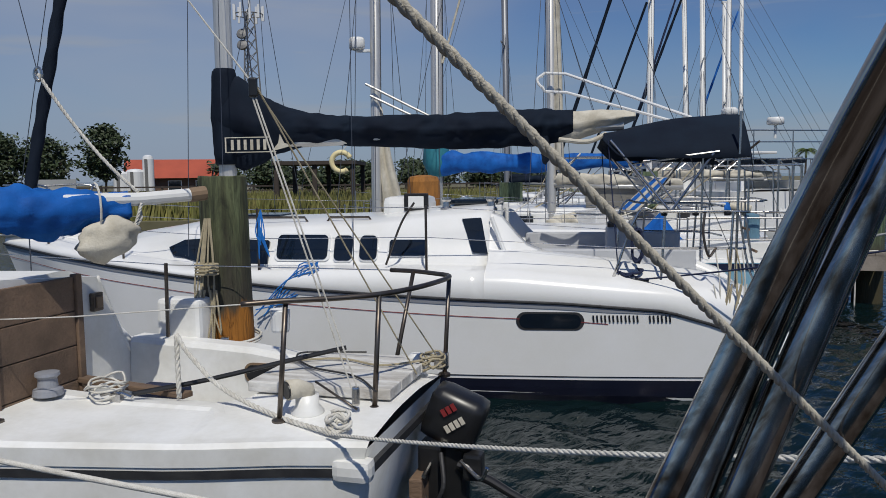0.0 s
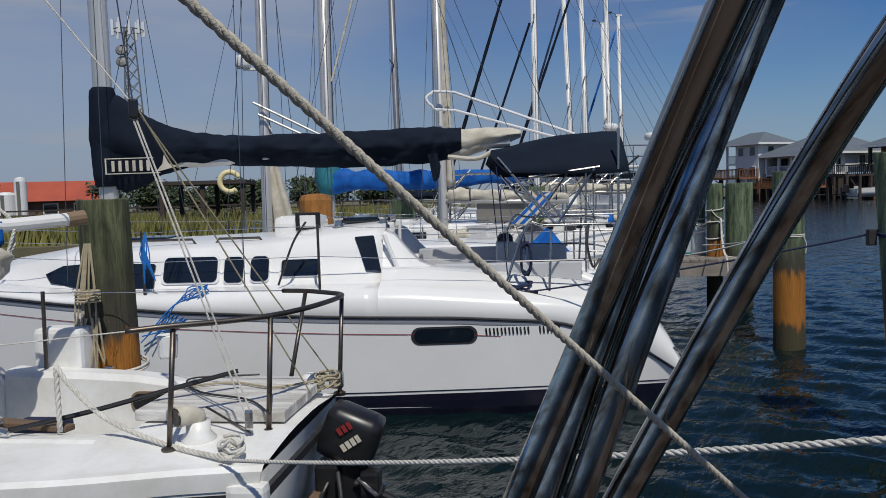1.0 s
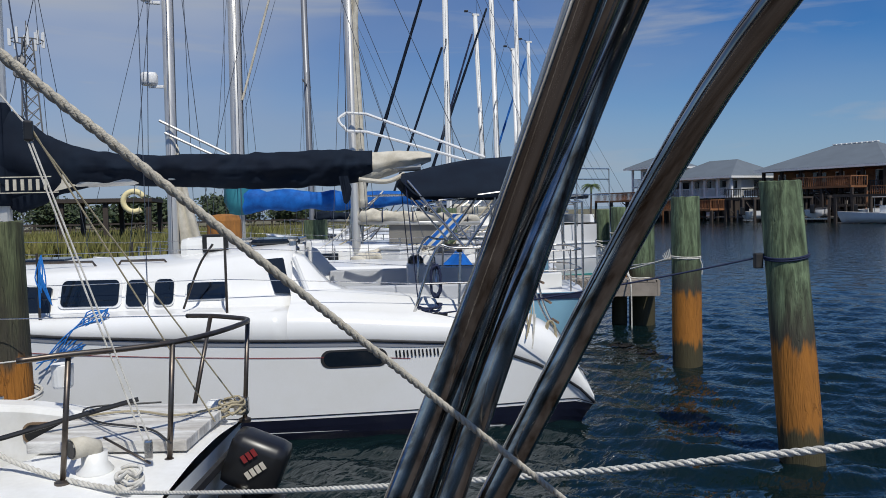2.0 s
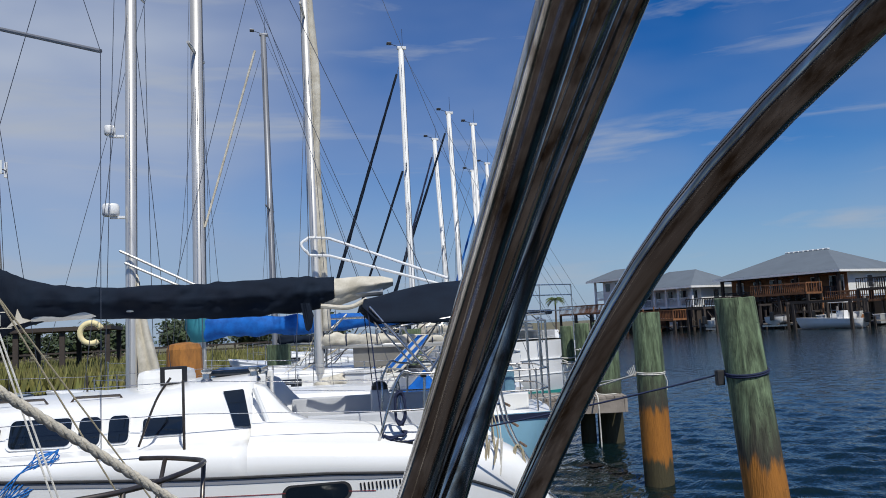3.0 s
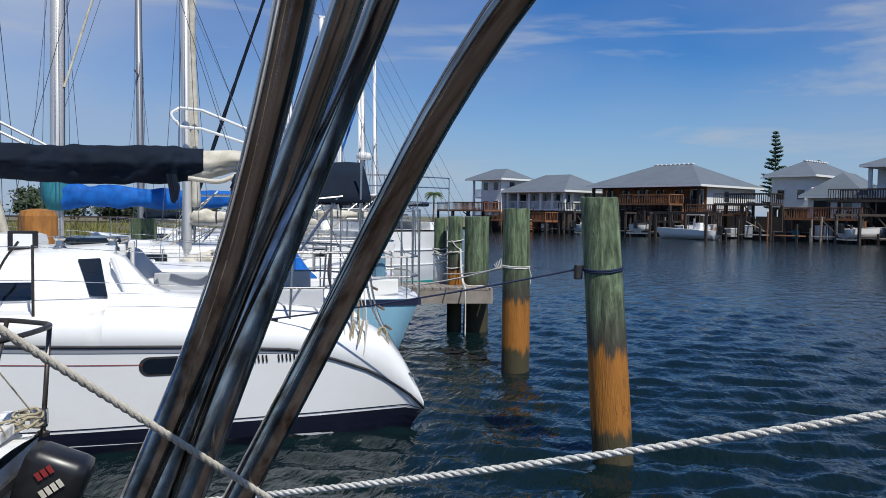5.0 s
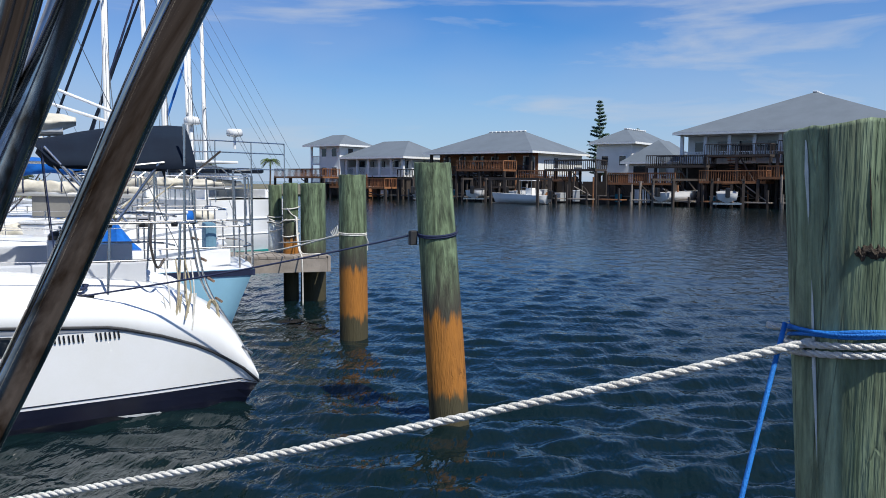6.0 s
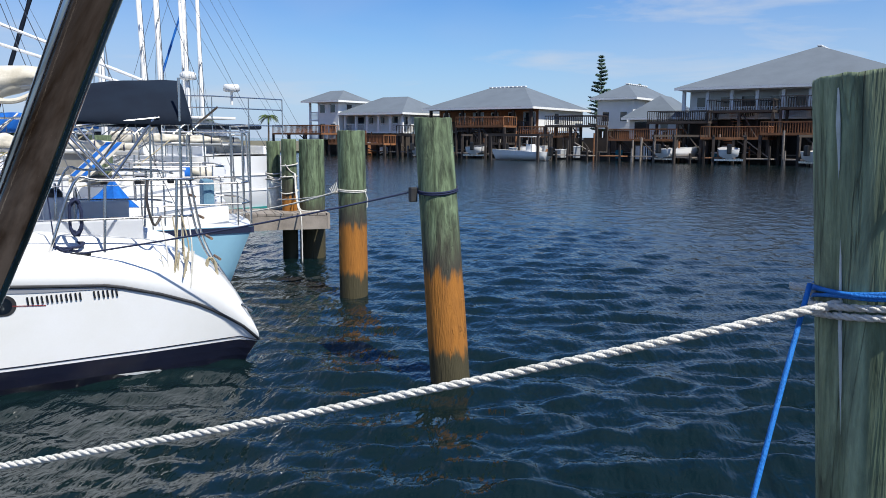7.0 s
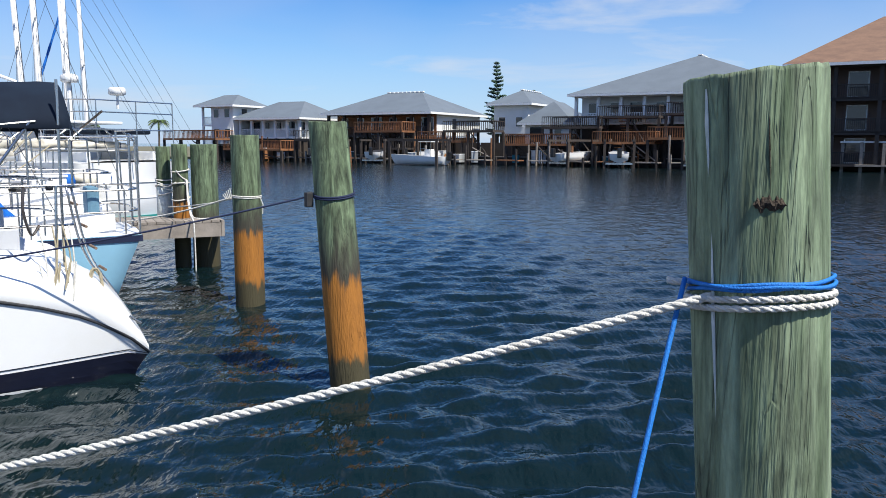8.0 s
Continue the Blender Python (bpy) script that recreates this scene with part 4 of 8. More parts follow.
part("guard", tubed([(1.72, 0.2, 0.8), (1.68, 0.2, 1.55), (1.68, 0, 1.66), (1.68, -0.2, 1.55), (1.72, -0.2, 0.8)], 0.013, 8, curve=True), STEEL, ped, smooth=True)
bm = bmesh.new()
tube(bm, [Vector((1.50, 0.40 * math.cos(a), 1.22 + 0.40 * math.sin(a))) for a in np.linspace(0, 2 * math.pi, 33)], 0.012, 8, caps=False)
wheel = part("wheel", bm, STEEL, sloop, smooth=True)
for i in range(5):
    a = 2 * math.pi * i / 5 + 0.3
    part("spoke", tubed([(1.52, 0, 1.22), (1.50, 0.40 * math.cos(a), 1.22 + 0.40 * math.sin(a))], 0.007, 6), STEEL, wheel)
for sy in (1, -1):
    part("seat", boxed(1.0, 2.85, sy * 0.30, sy * 0.64, 0.76, 1.08, bevel=0.02), NONSKID, sloop)
    # grey colour stands for the shade on the coaming's inner face
    part("seat_back", boxed(0.95, 2.70, sy * 0.60, sy * 0.66, 1.05, 1.44 if sy < 0 else 1.36, bevel=0.02), GREY_LIGHT, sloop)
part("fore_locker", boxed(2.1, 2.45, -0.30, 0.30, 0.78, 1.02, bevel=0.03), GELCOAT, sloop)

# pushpit, stanchions, lifelines
for sy in (1, -1):
    y = sy * 1.13
    part("pushpit_rail", tubed([(1.78, y + sy * 0.10, 1.12), (1.55, y + sy * 0.07, 1.74), (1.35, y + sy * 0.05, 1.755), (0.75, y - sy * 0.03, 1.75), (0.55, y - sy * 0.12, 1.74), (0.48, y - sy * 0.5, 1.73)], 0.0135, 10, curve=True, per=4), STEEL, sloop, smooth=True)
    part("pushpit_rail", tubed([(1.66, y + sy * 0.08, 1.42), (0.72, y - sy * 0.03, 1.41), (0.56, y - sy * 0.14, 1.40), (0.5, y - sy * 0.5, 1.40)], 0.011, 8), STEEL, sloop)
    for px in (1.30, 0.70):
        part("pushpit_post", tubed([(px + 0.04, y + sy * 0.04, 1.02), (px, y, 1.75)], 0.0125, 8), STEEL, sloop)
    for px in (3.50, 5.2, 6.9, 8.2):
        yy = sy * (interp(BEAM, px) - 0.09)
        st = part("stanchion", tubed([(px, yy, interp(DECKZ, px) - 0.01), (px, yy, interp(DECKZ, px) + 0.60)], 0.0125, 8), BRONZE, sloop)
    for hz in (0.30, 0.585):
        line = [(1.6, sy * 1.2, 1.12 + hz)] + [(px, sy * (interp(BEAM, px) - 0.09), interp(DECKZ, px) + hz) for px in (3.50, 5.2, 6.9, 8.2)]
        part("lifeline", tubed(line, 0.0035, 6), STEEL, sloop)
part("gate_brace", tubed([(3.62, 1.36, 1.86), (3.75, 1.37, 1.66), (3.90, 1.385, 1.27)], 0.011, 8, curve=True), BRONZE, sloop)
bm = bmesh.new()
tube(bm, smooth_line([(8.2, 0.45, 1.42), (8.1, 0.46, 2.0), (8.7, 0.25, 2.05), (9.05, 0, 2.06), (8.7, -0.25, 2.05), (8.1, -0.46, 2.0), (8.2, -0.45, 1.42)]), 0.0125, 8)
part("pulpit", bm, STEEL, sloop, smooth=True)
# stern cleat and coiled lines
part("cleat", tubed([(1.68, 1.22, 1.12), (1.52, 1.24, 1.13), (1.45, 1.25, 1.12)], 0.016, 8), BLACK, sloop)


def coil(name, c, r, n, material, parent, axis="z", thick=0.006, seed=2):
    rnd = random.Random(seed)
    pts = []
    for i in range(n * 10):
        a = 2 * math.pi * i / 10
        q = r * (1 + 0.15 * rnd.uniform(-1, 1))
        j = 0.02 * rnd.uniform(-1, 1)
        v = {"z": (q * math.cos(a), q * math.sin(a), j + 0.002 * i), "y": (q * 0.5 * math.cos(a), j, q * 1.5 * math.sin(a)), "x": (j, q * 0.5 * math.cos(a), q * 1.5 * math.sin(a))}[axis]
        pts.append(Vector(c) + Vector(v))
    return part(name, tubed(pts, thick, 6, curve=True, per=2), material, parent, smooth=True)


coil("navy_coil", (1.62, 1.10, 1.13), 0.11, 4, ROPE_NAVY, sloop, thick=0.012)
coil("navy_coil", (1.55, 1.16, 1.44), 0.10, 6, ROPE_NAVY, sloop, axis="y", thick=0.011, seed=4)
coil("tan_coil", (0.42, 1.12, 0.86), 0.10, 6, ROPE_TAN, sloop, axis="y", thick=0.008, seed=5)
part("cleat", tubed([(0.16, 1.16, 0.55), (0.06, 1.17, 0.47)], 0.012, 8), STEEL, sloop)

rnd = random.Random(31)
for i in range(6):
    x0, y0 = 0.74 + rnd.uniform(-0.13, 0.13), 1.24 + rnd.uniform(-0.03, 0.03)
    part("hanging_line", tubed([(x0, y0 - 0.10, 1.41), (x0 + rnd.uniform(-0.05, 0.05), y0, 1.12), (x0 + rnd.uniform(-0.07, 0.07), y0 + 0.07, 0.84 + rnd.uniform(-0.10, 0.10)), (x0 + rnd.uniform(-0.03, 0.03), y0 + 0.02, 1.10)], 0.0065, 6, curve=True, per=4), ROPE_TAN if i % 3 else ROPE, sloop)
for i in range(3):
    part("rail_clamp", lathed([(0.028, 1.735 - 0.02), (0.032, 1.735), (0.028, 1.735 + 0.02)], 10, Matrix.Translation((0.75 + 0.28 * i, 1.12, 0))), BLACK, sloop)
part("horseshoe_bracket", tubed([(0.95, 1.14, 1.74), (0.97, 1.20, 1.55), (0.92, 1.20, 1.35), (0.85, 1.16, 1.42)], 0.012, 8, curve=True), BRONZE, sloop)
for dy in (0.34, 0.62):
    part("ladder_rail", tubed([(0.50, dy, 1.72), (0.38, dy, 1.10), (0.12, dy, 0.62)], 0.0115, 8, curve=True), STEEL, sloop, smooth=True)
for k in range(4):
    u = k / 4
    part("ladder_step", tubed([(0.46 - 0.30 * u, 0.34, 1.55 - 0.85 * u), (0.46 - 0.30 * u, 0.62, 1.55 - 0.85 * u)], 0.014, 8), TEAK, sloop)
part("deck_hose", tubed([(1.05, 1.02, 1.06), (0.85, 1.12, 1.04), (0.70, 1.10, 0.98), (0.62, 1.02, 0.97), (0.70, 0.95, 0.99), (0.85, 0.98, 1.02)], 0.011, 8, curve=True), ROPE, sloop, smooth=True)
part("antenna_pole", tubed([(0.55, 1.02, 1.74), (0.55, 1.02, 2.05)], 0.010, 8), STEEL, sloop)

# mast, boom and the navy sail cover
MX = 6.12
part("mast", lathed([(0.105, 1.62), (0.105, 14.0), (0.08, 14.2)], 16, Matrix.Translation((MX, 0, 0)) @ Matrix.Diagonal((1.0, 0.72, 1, 1))), ALU, sloop)
part("boom", tubed([(6.0, 0, 2.48), (1.62, 0, 2.62)], 0.055, 12), ALU, sloop)
for sy in (1, -1):
    part("shroud", tubed([(MX - 0.1, sy * 1.2, 1.32), (MX, sy * 0.08, 13.5)], 0.004, 6), WIRE, sloop)
    part("shroud", tubed([(MX - 0.5, sy * 1.2, 1.32), (MX - 0.02, sy * 0.06, 7.4)], 0.004, 6), WIRE, sloop)
for sy in (1,):
    part("spreader", tubed([(MX - 0.05, sy * 0.05, 5.75), (4.29, sy * 1.05, 5.02)], 0.022, 8), MAST_GREY, sloop)
    part("shroud", tubed([(MX, sy * 0.06, 10.5), (4.29, sy * 1.05, 5.02), (4.22, sy * 1.38, 1.26)], 0.004, 6), WIRE, sloop)
part("forestay", tubed([(8.95, 0, 1.5), (MX + 0.1, 0, 13.8)], 0.005, 6), WIRE, sloop)
part("backstay", tubed([(0.4, -0.5, 1.2), (MX - 0.12, 0, 14.0)], 0.004, 6), WIRE, sloop)


def canvas_roll(spine, width, folds, seed, parent, material, name, n=70, sides=28, creases=0.0):
    """A gathered canvas sleeve hung over a spar; spine gives (x, top z, bottom z)."""
    bm = bmesh.new()
    lines = []
    xs = [s[0] for s in spine]
    for i in range(n + 1):
        x = xs[0] + (xs[-1] - xs[0]) * i / n
        top = interp([(s[0], s[1]) for s in spine], x)
        low = interp([(s[0], s[2]) for s in spine], x)
        row = []
        for s in range(sides):
            a = 2 * math.pi * s / sides
            h = (top - low) / 2
            w = min(width, h * 1.1)
            k = 1 + folds * noise.noise((x * 3.0 + seed, math.cos(a) * 1.3 + x * 1.5, math.sin(a) * 1.3)) + folds * 0.6 * noise.noise((x * 9 + seed, 3 * math.cos(a), 2.4 * math.sin(a) + x * 3))
            k += creases * (abs(math.sin(7.5 * x + 1.6 * math.sin(a) + 2.2 * noise.noise((x * 1.7, 5, math.sin(a)))) ) ** 3 - 0.4)
            pinch = 0.75 + 0.25 * math.sin(a) if math.sin(a) < 0 else 1.0 - 0.35 * math.sin(a)
            row.append(Vector((x, w * k * math.cos(a) * pinch, (top + low) / 2 + h * math.sin(a) * (1 + 0.25 * (k - 1)))))
        lines.append(row)
    vs = loft(bm, lines, closed=True)
    bm.faces.new(vs[0])
    bm.faces.new(vs[-1])
    return part(name, bm, material, parent, smooth=True)


cover = canvas_roll([(6.25, 3.34, 2.26), (5.95, 3.26, 2.24), (5.7, 3.08, 2.28), (5.45, 2.93, 2.40), (5.1, 2.84, 2.48), (4.6, 2.79, 2.46), (3.9, 2.79, 2.42), (3.2, 2.79, 2.40), (2.6, 2.81, 2.42), (2.15, 2.80, 2.47)], 0.15, 0.36, 3.0, sloop, NAVY, "sail_cover", n=150, sides=32, creases=0.22)
cover["label"] = "navy canvas sail cover with white maker's bars"
# the cover's collar, laced round the mast
part("mast_collar", lathed([(0.13, 2.27), (0.15, 2.40), (0.15, 3.0), (0.135, 3.30), (0.118, 3.36), (0.112, 3.365)], 24, Matrix.Translation((MX, 0, 0)) @ Matrix.Diagonal((1.0, 0.98, 1, 1))), NAVY, cover, smooth=True)
# loose end of the cover
bm = bmesh.new()
loft(bm, [[Vector((2.42 + 0.02 * i, 0.13 + 0.02 * math.sin(i), z)) for i in range(6)] for z in (2.52,)] + [[Vector((2.38 + 0.018 * i, 0.15, z - 0.03 * i)) for i in range(6)] for z in (2.38,)] + [[Vector((2.40 + 0.008 * i, 0.14, 2.26 - 0.01 * i)) for i in range(6)]])
part("cover_flap", bm, NAVY, cover)
# white lettering on the cover as bars, in a frame
def cov(u, z):
    return Vector((u, 0.178, z))


for z0, z1, u0, u1 in ((2.40, 2.41, 6.05, 5.45), (2.565, 2.575, 6.05, 5.52), (2.40, 2.575, 6.06, 6.045)):
    part("logo_bar", boxed(min(u0, u1), max(u0, u1), 0.172, 0.180, z0, z1), SAILCLOTH, cover)
for i in range(6):
    u = 6.0 - i * 0.078
    part("logo_bar", boxed(u - 0.045, u - 0.012, 0.172, 0.181, 2.43, 2.545), SAILCLOTH, cover)
bm = bmesh.new()
pts = [cov(5.50, 2.41), cov(5.42, 2.50), cov(5.40, 2.60), cov(5.35, 2.50), cov(5.25, 2.47)]
bm.faces.new([bm.verts.new(p) for p in pts])
bm.faces.new([bm.verts.new(p + Vector((0, 0.004, 0))) for p in pts])
part("logo_sail", bm, SAILCLOTH, cover)
sail = canvas_roll([(2.35, 2.78, 2.44), (2.1, 2.78, 2.47), (1.85, 2.79, 2.56), (1.62, 2.78, 2.62), (1.50, 2.75, 2.67)], 0.11, 0.30, 9.0, sloop, SAILCLOTH, "furled_sail", n=30)
part("furled_sail", tubed([(2.3, 0.1, 2.48), (2.0, 0.13, 2.45), (1.8, 0.1, 2.53)], 0.025, 8, curve=True), SAILCLOTH, sloop)
part("topping_lift", tubed([(1.60, 0, 2.68), (MX - 0.1, 0, 13.9)], 0.0035, 6), WIRE, sloop)

# bimini over the cockpit
bm = bmesh.new()
lines = []
for i in range(22):
    t = i / 21
    x = 1.84 - 1.28 * t
    crown = interp([(0, 2.52), (0.25, 2.60), (0.6, 2.66), (0.9, 2.70), (1, 2.69)], t)
    drop = interp([(0, 0.09), (0.12, 0.30), (0.5, 0.40), (0.9, 0.46), (1, 0.44)], t)
    row = []
    for s in range(25):
        u = -1 + 2 * s / 24
        y = 1.10 * (abs(u) ** 0.8) * (1 if u > 0 else -1)
        z = crown - drop * abs(u) ** 3.2 - 0.012 * math.sin(9 * t) * (1 - abs(u))
        row.append(Vector((x + 0.03 * abs(u) ** 4 * (1 - t), y, z)))
    lines.append(row)
vs = loft(bm, lines)
can = part("bimini_top", bm, NAVY, sloop, "navy canvas bimini top with a sagging side", smooth=True)
so = can.modifiers.new("cloth", "SOLIDIFY")
so.thickness = 0.008
bm = bmesh.new()
ys = [r for r in lines[-1]]
loft(bm, [ys, [Vector((v.x - 0.03, v.y * 0.98, min(v.z, 2.36 if abs(v.y) < 0.95 else v.z) - 0.10)) for v in ys]])
fl = part("bimini_flap", bm, NAVY, sloop)
fl.modifiers.new("cloth", "SOLIDIFY").thickness = 0.006
for sy in (1, -1):
    y = sy * 1.07
    part("bimini_bow", tubed([(1.25, sy * 1.12, 1.75), (1.80, y, 2.42)], 0.0125, 8), STEEL, sloop)
    part("bimini_bow", tubed([(1.25, sy * 1.12, 1.75), (0.86, y, 2.30)], 0.0125, 8), STEEL, sloop)
    part("bimini_bow", tubed([(1.50, y, 2.22), (0.82, y, 2.30)], 0.0125, 8), STEEL, sloop)
    part("bimini_pole", tubed([(0.66, y, 1.05), (0.64, y, 2.66)], 0.0125, 8), STEEL, sloop)
    part("bimini_strut", tubed([(1.15, sy * 1.12, 1.75), (1.50, y, 2.22)], 0.01, 8), STEEL, sloop)
    part("bimini_strap", tubed([(1.82, y, 2.42), (1.72, sy * 1.18, 1.15)], 0.006, 6), ROPE_NAVY, sloop)


# ---- old white sailboat close by, seen from its quarter ----
NB = frame_at(-0.17, 3.77, 15)
old = thing("old_sailboat", NB, "old weathered white sailboat with outboard and bare pushpit", "sailboat")
NBEAM = [(0, 0.60), (0.3, 0.66), (0.75, 0.80), (1.75, 0.98), (2.6, 1.08), (4, 1.05), (5.5, 0.6), (6.6, 0.01)]
NSHEER = [(0, 0.97), (1.5, 0.97), (6.6, 1.2)]
nrows = hull_rows(6.6, NBEAM, NSHEER, n=40, transom=0.20, flare=0.05, us=(0, 0.3, 0.45, 0.6, 0.72, 0.84, 0.93, 1.0))
part("hull", hull_bm(nrows), GELCOAT_OLD, old, "stained white hull", smooth=True)
part("rub_strip", skin_strip(nrows, 0.842, 0.882, 0.010), RUBBER, old, "black rubber rub strip")
part("rub_moulding", skin_strip(nrows, 0.895, 0.975, 0.007), GELCOAT_OLD, old)
part("transom_strip", boxed(-0.008, 0.02, -0.60, 0.60, 0.842, 0.882), RUBBER, old)
bm = bmesh.new()
dl = []
for x in np.linspace(0.0, 6.55, 60):
    b = interp(NBEAM, x)
    z = interp(NSHEER, x)
    if 0.86 <= x <= 1.95:
        p = [(b, z), (b - 0.03, z + 0.02), (b - 0.09, z + 0.02), (0.36, z + 0.03), (0.33, z + 0.04), (0.23, z + 0.035), (0.20, 0.55), (0, 0.55)]
    elif x > 1.95:
        ch = min(1.58, 1.56 - 0.02 * (x - 2)) if x < 5 else 1.2 + 0.02
        p = [(b, z), (b - 0.03, z + 0.02), (b - 0.20, z + 0.02), (min(b - 0.2, 0.62), z + 0.05), (min(b - 0.2, 0.58), ch - 0.08), (min(b - 0.2, 0.5), ch), (0.2, ch + 0.04), (0, ch + 0.05)]
    else:
        p = [(b, z), (b - 0.03, z + 0.02), (b - 0.09, z + 0.02), (b * 0.6, z + 0.035), (b * 0.5, z + 0.04), (b * 0.4, z + 0.045), (b * 0.2, z + 0.05), (0, z + 0.05)]
    dl.append([Vector((x, y, zz)) for y, zz in p])
loft(bm, dl)
loft(bm, [[Vector((v.x, -v.y - (0.21 if 0.86 <= v.x <= 1.95 and 0.1 < v.y < 0.37 else 0) if v.x <= 1.95 else -v.y * (max(0.35, 1 - 0.65 * (v.z - 1.05) / 0.45) if v.x > 1.95 and v.z > 1.05 else 1), v.z)) for v in r] for r in dl])
bmesh.ops.remove_doubles(bm, verts=bm.verts, dist=0.003)
part("deck", bm, GELCOAT_OLD, old, "white deck with grime and stains")
# corner cap, cleats, cowl vent
part("corner_cap", boxed(-0.025, 0.15, 0.55, 0.645, 0.825, 0.925, bevel=0.032), GELCOAT_OLD, old, "grey plastic corner cap")
vent = part("cowl_vent", lathed([(0.075, 1.0), (0.08, 1.02), (0.055, 1.05), (0.055, 1.10)], 18, Matrix.Translation((0.40, 0.31, 0))), GELCOAT_OLD, old, smooth=True)
part("cowl", tubed([(0.40, 0.31, 1.09), (0.40, 0.31, 1.115), (0.43, 0.35, 1.135), (0.46, 0.39, 1.135)], 0.040, 16, r1=0.048), SAILCLOTH, vent, smooth=True)
part("mouth", lathed([(0.041, -0.002), (0.038, 0.004), (0.001, 0.002)], 16, Matrix.Translation((0.463, 0.394, 1.135)) @ Vector((0.6, 0.8, 0)).to_track_quat("Z", "Y").to_matrix().to_4x4()), BLACK, vent)
vent2 = part("cowl_vent", lathed([(0.07, 1.02), (0.05, 1.05), (0.05, 1.10), (0.03, 1.12)], 16, Matrix.Translation((0.12, -0.52, 0))), GELCOAT_OLD, old)
# lazarette hatch boards
for i in range(4):
    y0 = -0.60 + i * 0.178
    part("hatch_board", boxed(0.06, 0.82, y0, y0 + 0.172, 1.03, 1.085, bevel=0.008), HATCH_BOARD, old, "peeling white hatch board")
# pushpit
def nb(*p):
    return [Vector(q) for q in p]


part("pushpit_rail", tubed(nb((0.62, 0.50, 1.545), (0.46, 0.40, 1.55), (0.28, 0.26, 1.545), (0.11, 0.10, 1.545), (0.0, -0.15, 1.545), (-0.05, -0.50, 1.54), (-0.03, -0.70, 1.535), (0.08, -0.83, 1.53), (0.25, -0.93, 1.53), (0.42, -1.0, 1.525)), 0.0135, 10, curve=True), BRONZE, old, smooth=True)
for base, top in (((0.48, 0.44, 1.0), (0.46, 0.38, 1.55)), ((0.12, 0.17, 1.0), (0.11, 0.10, 1.545)), ((-0.03, -0.57, 0.99), (-0.03, -0.70, 1.535)), ((0.28, -0.62, 1.0), (0.25, -0.92, 1.53))):
    post = part("pushpit_post", tubed([base, top], 0.0125, 10), BRONZE, old, smooth=True)
    part("foot_flange", lathed([(0.034, base[2] - 0.005), (0.034, base[2] + 0.012), (0.018, base[2] + 0.02)], 14, Matrix.Translation((base[0], base[1], 0))), BRONZE, post)
part("cup_holder", lathed([(0.038, 1.40), (0.042, 1.41), (0.046, 1.50), (0.043, 1.505), (0.01, 1.50)], 16, Matrix.Translation((0.50, 0.36, 0))), GELCOAT_OLD, old)
part("stanchion", tubed([(1.70, -0.52, 1.0), (1.69, -0.52, 1.60)], 0.0115, 8), BRONZE, old)
part("stanchion", rope_bm([(1.12, 0.25, 1.02), (1.12, 0.25, 1.34)], 0.0135), ROPE, old, "rope-wrapped short post", smooth=True)
part("lifeline", tubed([(0.62, 0.50, 1.545), (1.4, 0.62, 1.485), (3.3, 0.96, 1.41)], 0.003, 6), ROPE, old)
part("lifeline", tubed([(0.42, -1.0, 1.525), (1.69, -0.56, 1.585), (4.0, -0.95, 1.62)], 0.003, 6), STEEL, old)
# tiller, deck boards, winch, cleats
part("tiller", tubed(nb((1.35, 0.30, 1.04), (1.05, 0.12, 1.08), (0.72, -0.10, 1.14), (0.44, -0.28, 1.19)), 0.013, 8, curve=True), BLACK, old)
part("bridge_board", boxed(0, 1.22, -0.035, 0.035, 1.005, 1.035, bevel=0.006, m=Matrix.Translation((2.30, -0.06, 0)) @ Matrix.Rotation(radians(168), 4, "Z")), TEAK, old, "grey weathered teak strip")
winch = part("winch", lathed([(0.075, 1.0), (0.07, 1.03), (0.05, 1.04), (0.045, 1.085), (0.06, 1.10), (0.058, 1.115), (0.02, 1.12)], 20, Matrix.Translation((1.79, 0.37, 0.03))), GREY_BAND, old, smooth=False)
for cx, cy in ((1.42, 0.33), (2.0, 0.60)):
    cl = part("cleat", tubed([(cx + 0.09, cy, 1.035), (cx + 0.04, cy, 1.05), (cx - 0.04, cy, 1.05), (cx - 0.09, cy, 1.035)], 0.011, 8), STEEL, old)
    part("foot", boxed(cx - 0.03, cx + 0.03, cy - 0.015, cy + 0.015, 1.0, 1.045), STEEL, cl)
part("fairlead", boxed(1.72, 1.88, 0.72, 0.76, 0.995, 1.02, bevel=0.006), BRONZE, old)
coil("white_coil", (1.50, 0.30, 1.03), 0.09, 4, ROPE, old, thick=0.006, seed=8)
part("deck_line", tubed(nb((0.10, 0.20, 1.10), (0.30, -0.05, 1.098), (0.62, -0.20, 1.098), (0.80, -0.48, 1.10), (0.45, -0.62, 1.09)), 0.0055, 6, curve=True), RUBBER, old)
part("deck_line", tubed(nb((0.05, -0.45, 1.10), (0.25, -0.30, 1.098), (0.52, -0.40, 1.098), (0.78, -0.30, 1.098)), 0.006, 6, curve=True), ROPE_TAN, old)
coil("stern_coil", (0.02, -0.50, 1.05), 0.07, 4, ROPE_TAN, old, thick=0.007, seed=12)
coil("cleat_hitch", (0.16, 0.52, 1.01), 0.05, 4, ROPE, old, thick=0.0085, seed=14)
part("stern_block", boxed(-0.05, 0.03, -0.62, -0.55, 1.02, 1.12, bevel=0.02), STEEL, old)
# cabin bulkhead with teak drop boards
bm = bmesh.new()
edge = smooth_line([(0, -0.17, 1.56), (0, -0.24, 1.42), (0, -0.36, 1.19), (0, -0.46, 1.04), (0, -0.62, 0.92), (0, -0.64, 0.70)], 4)
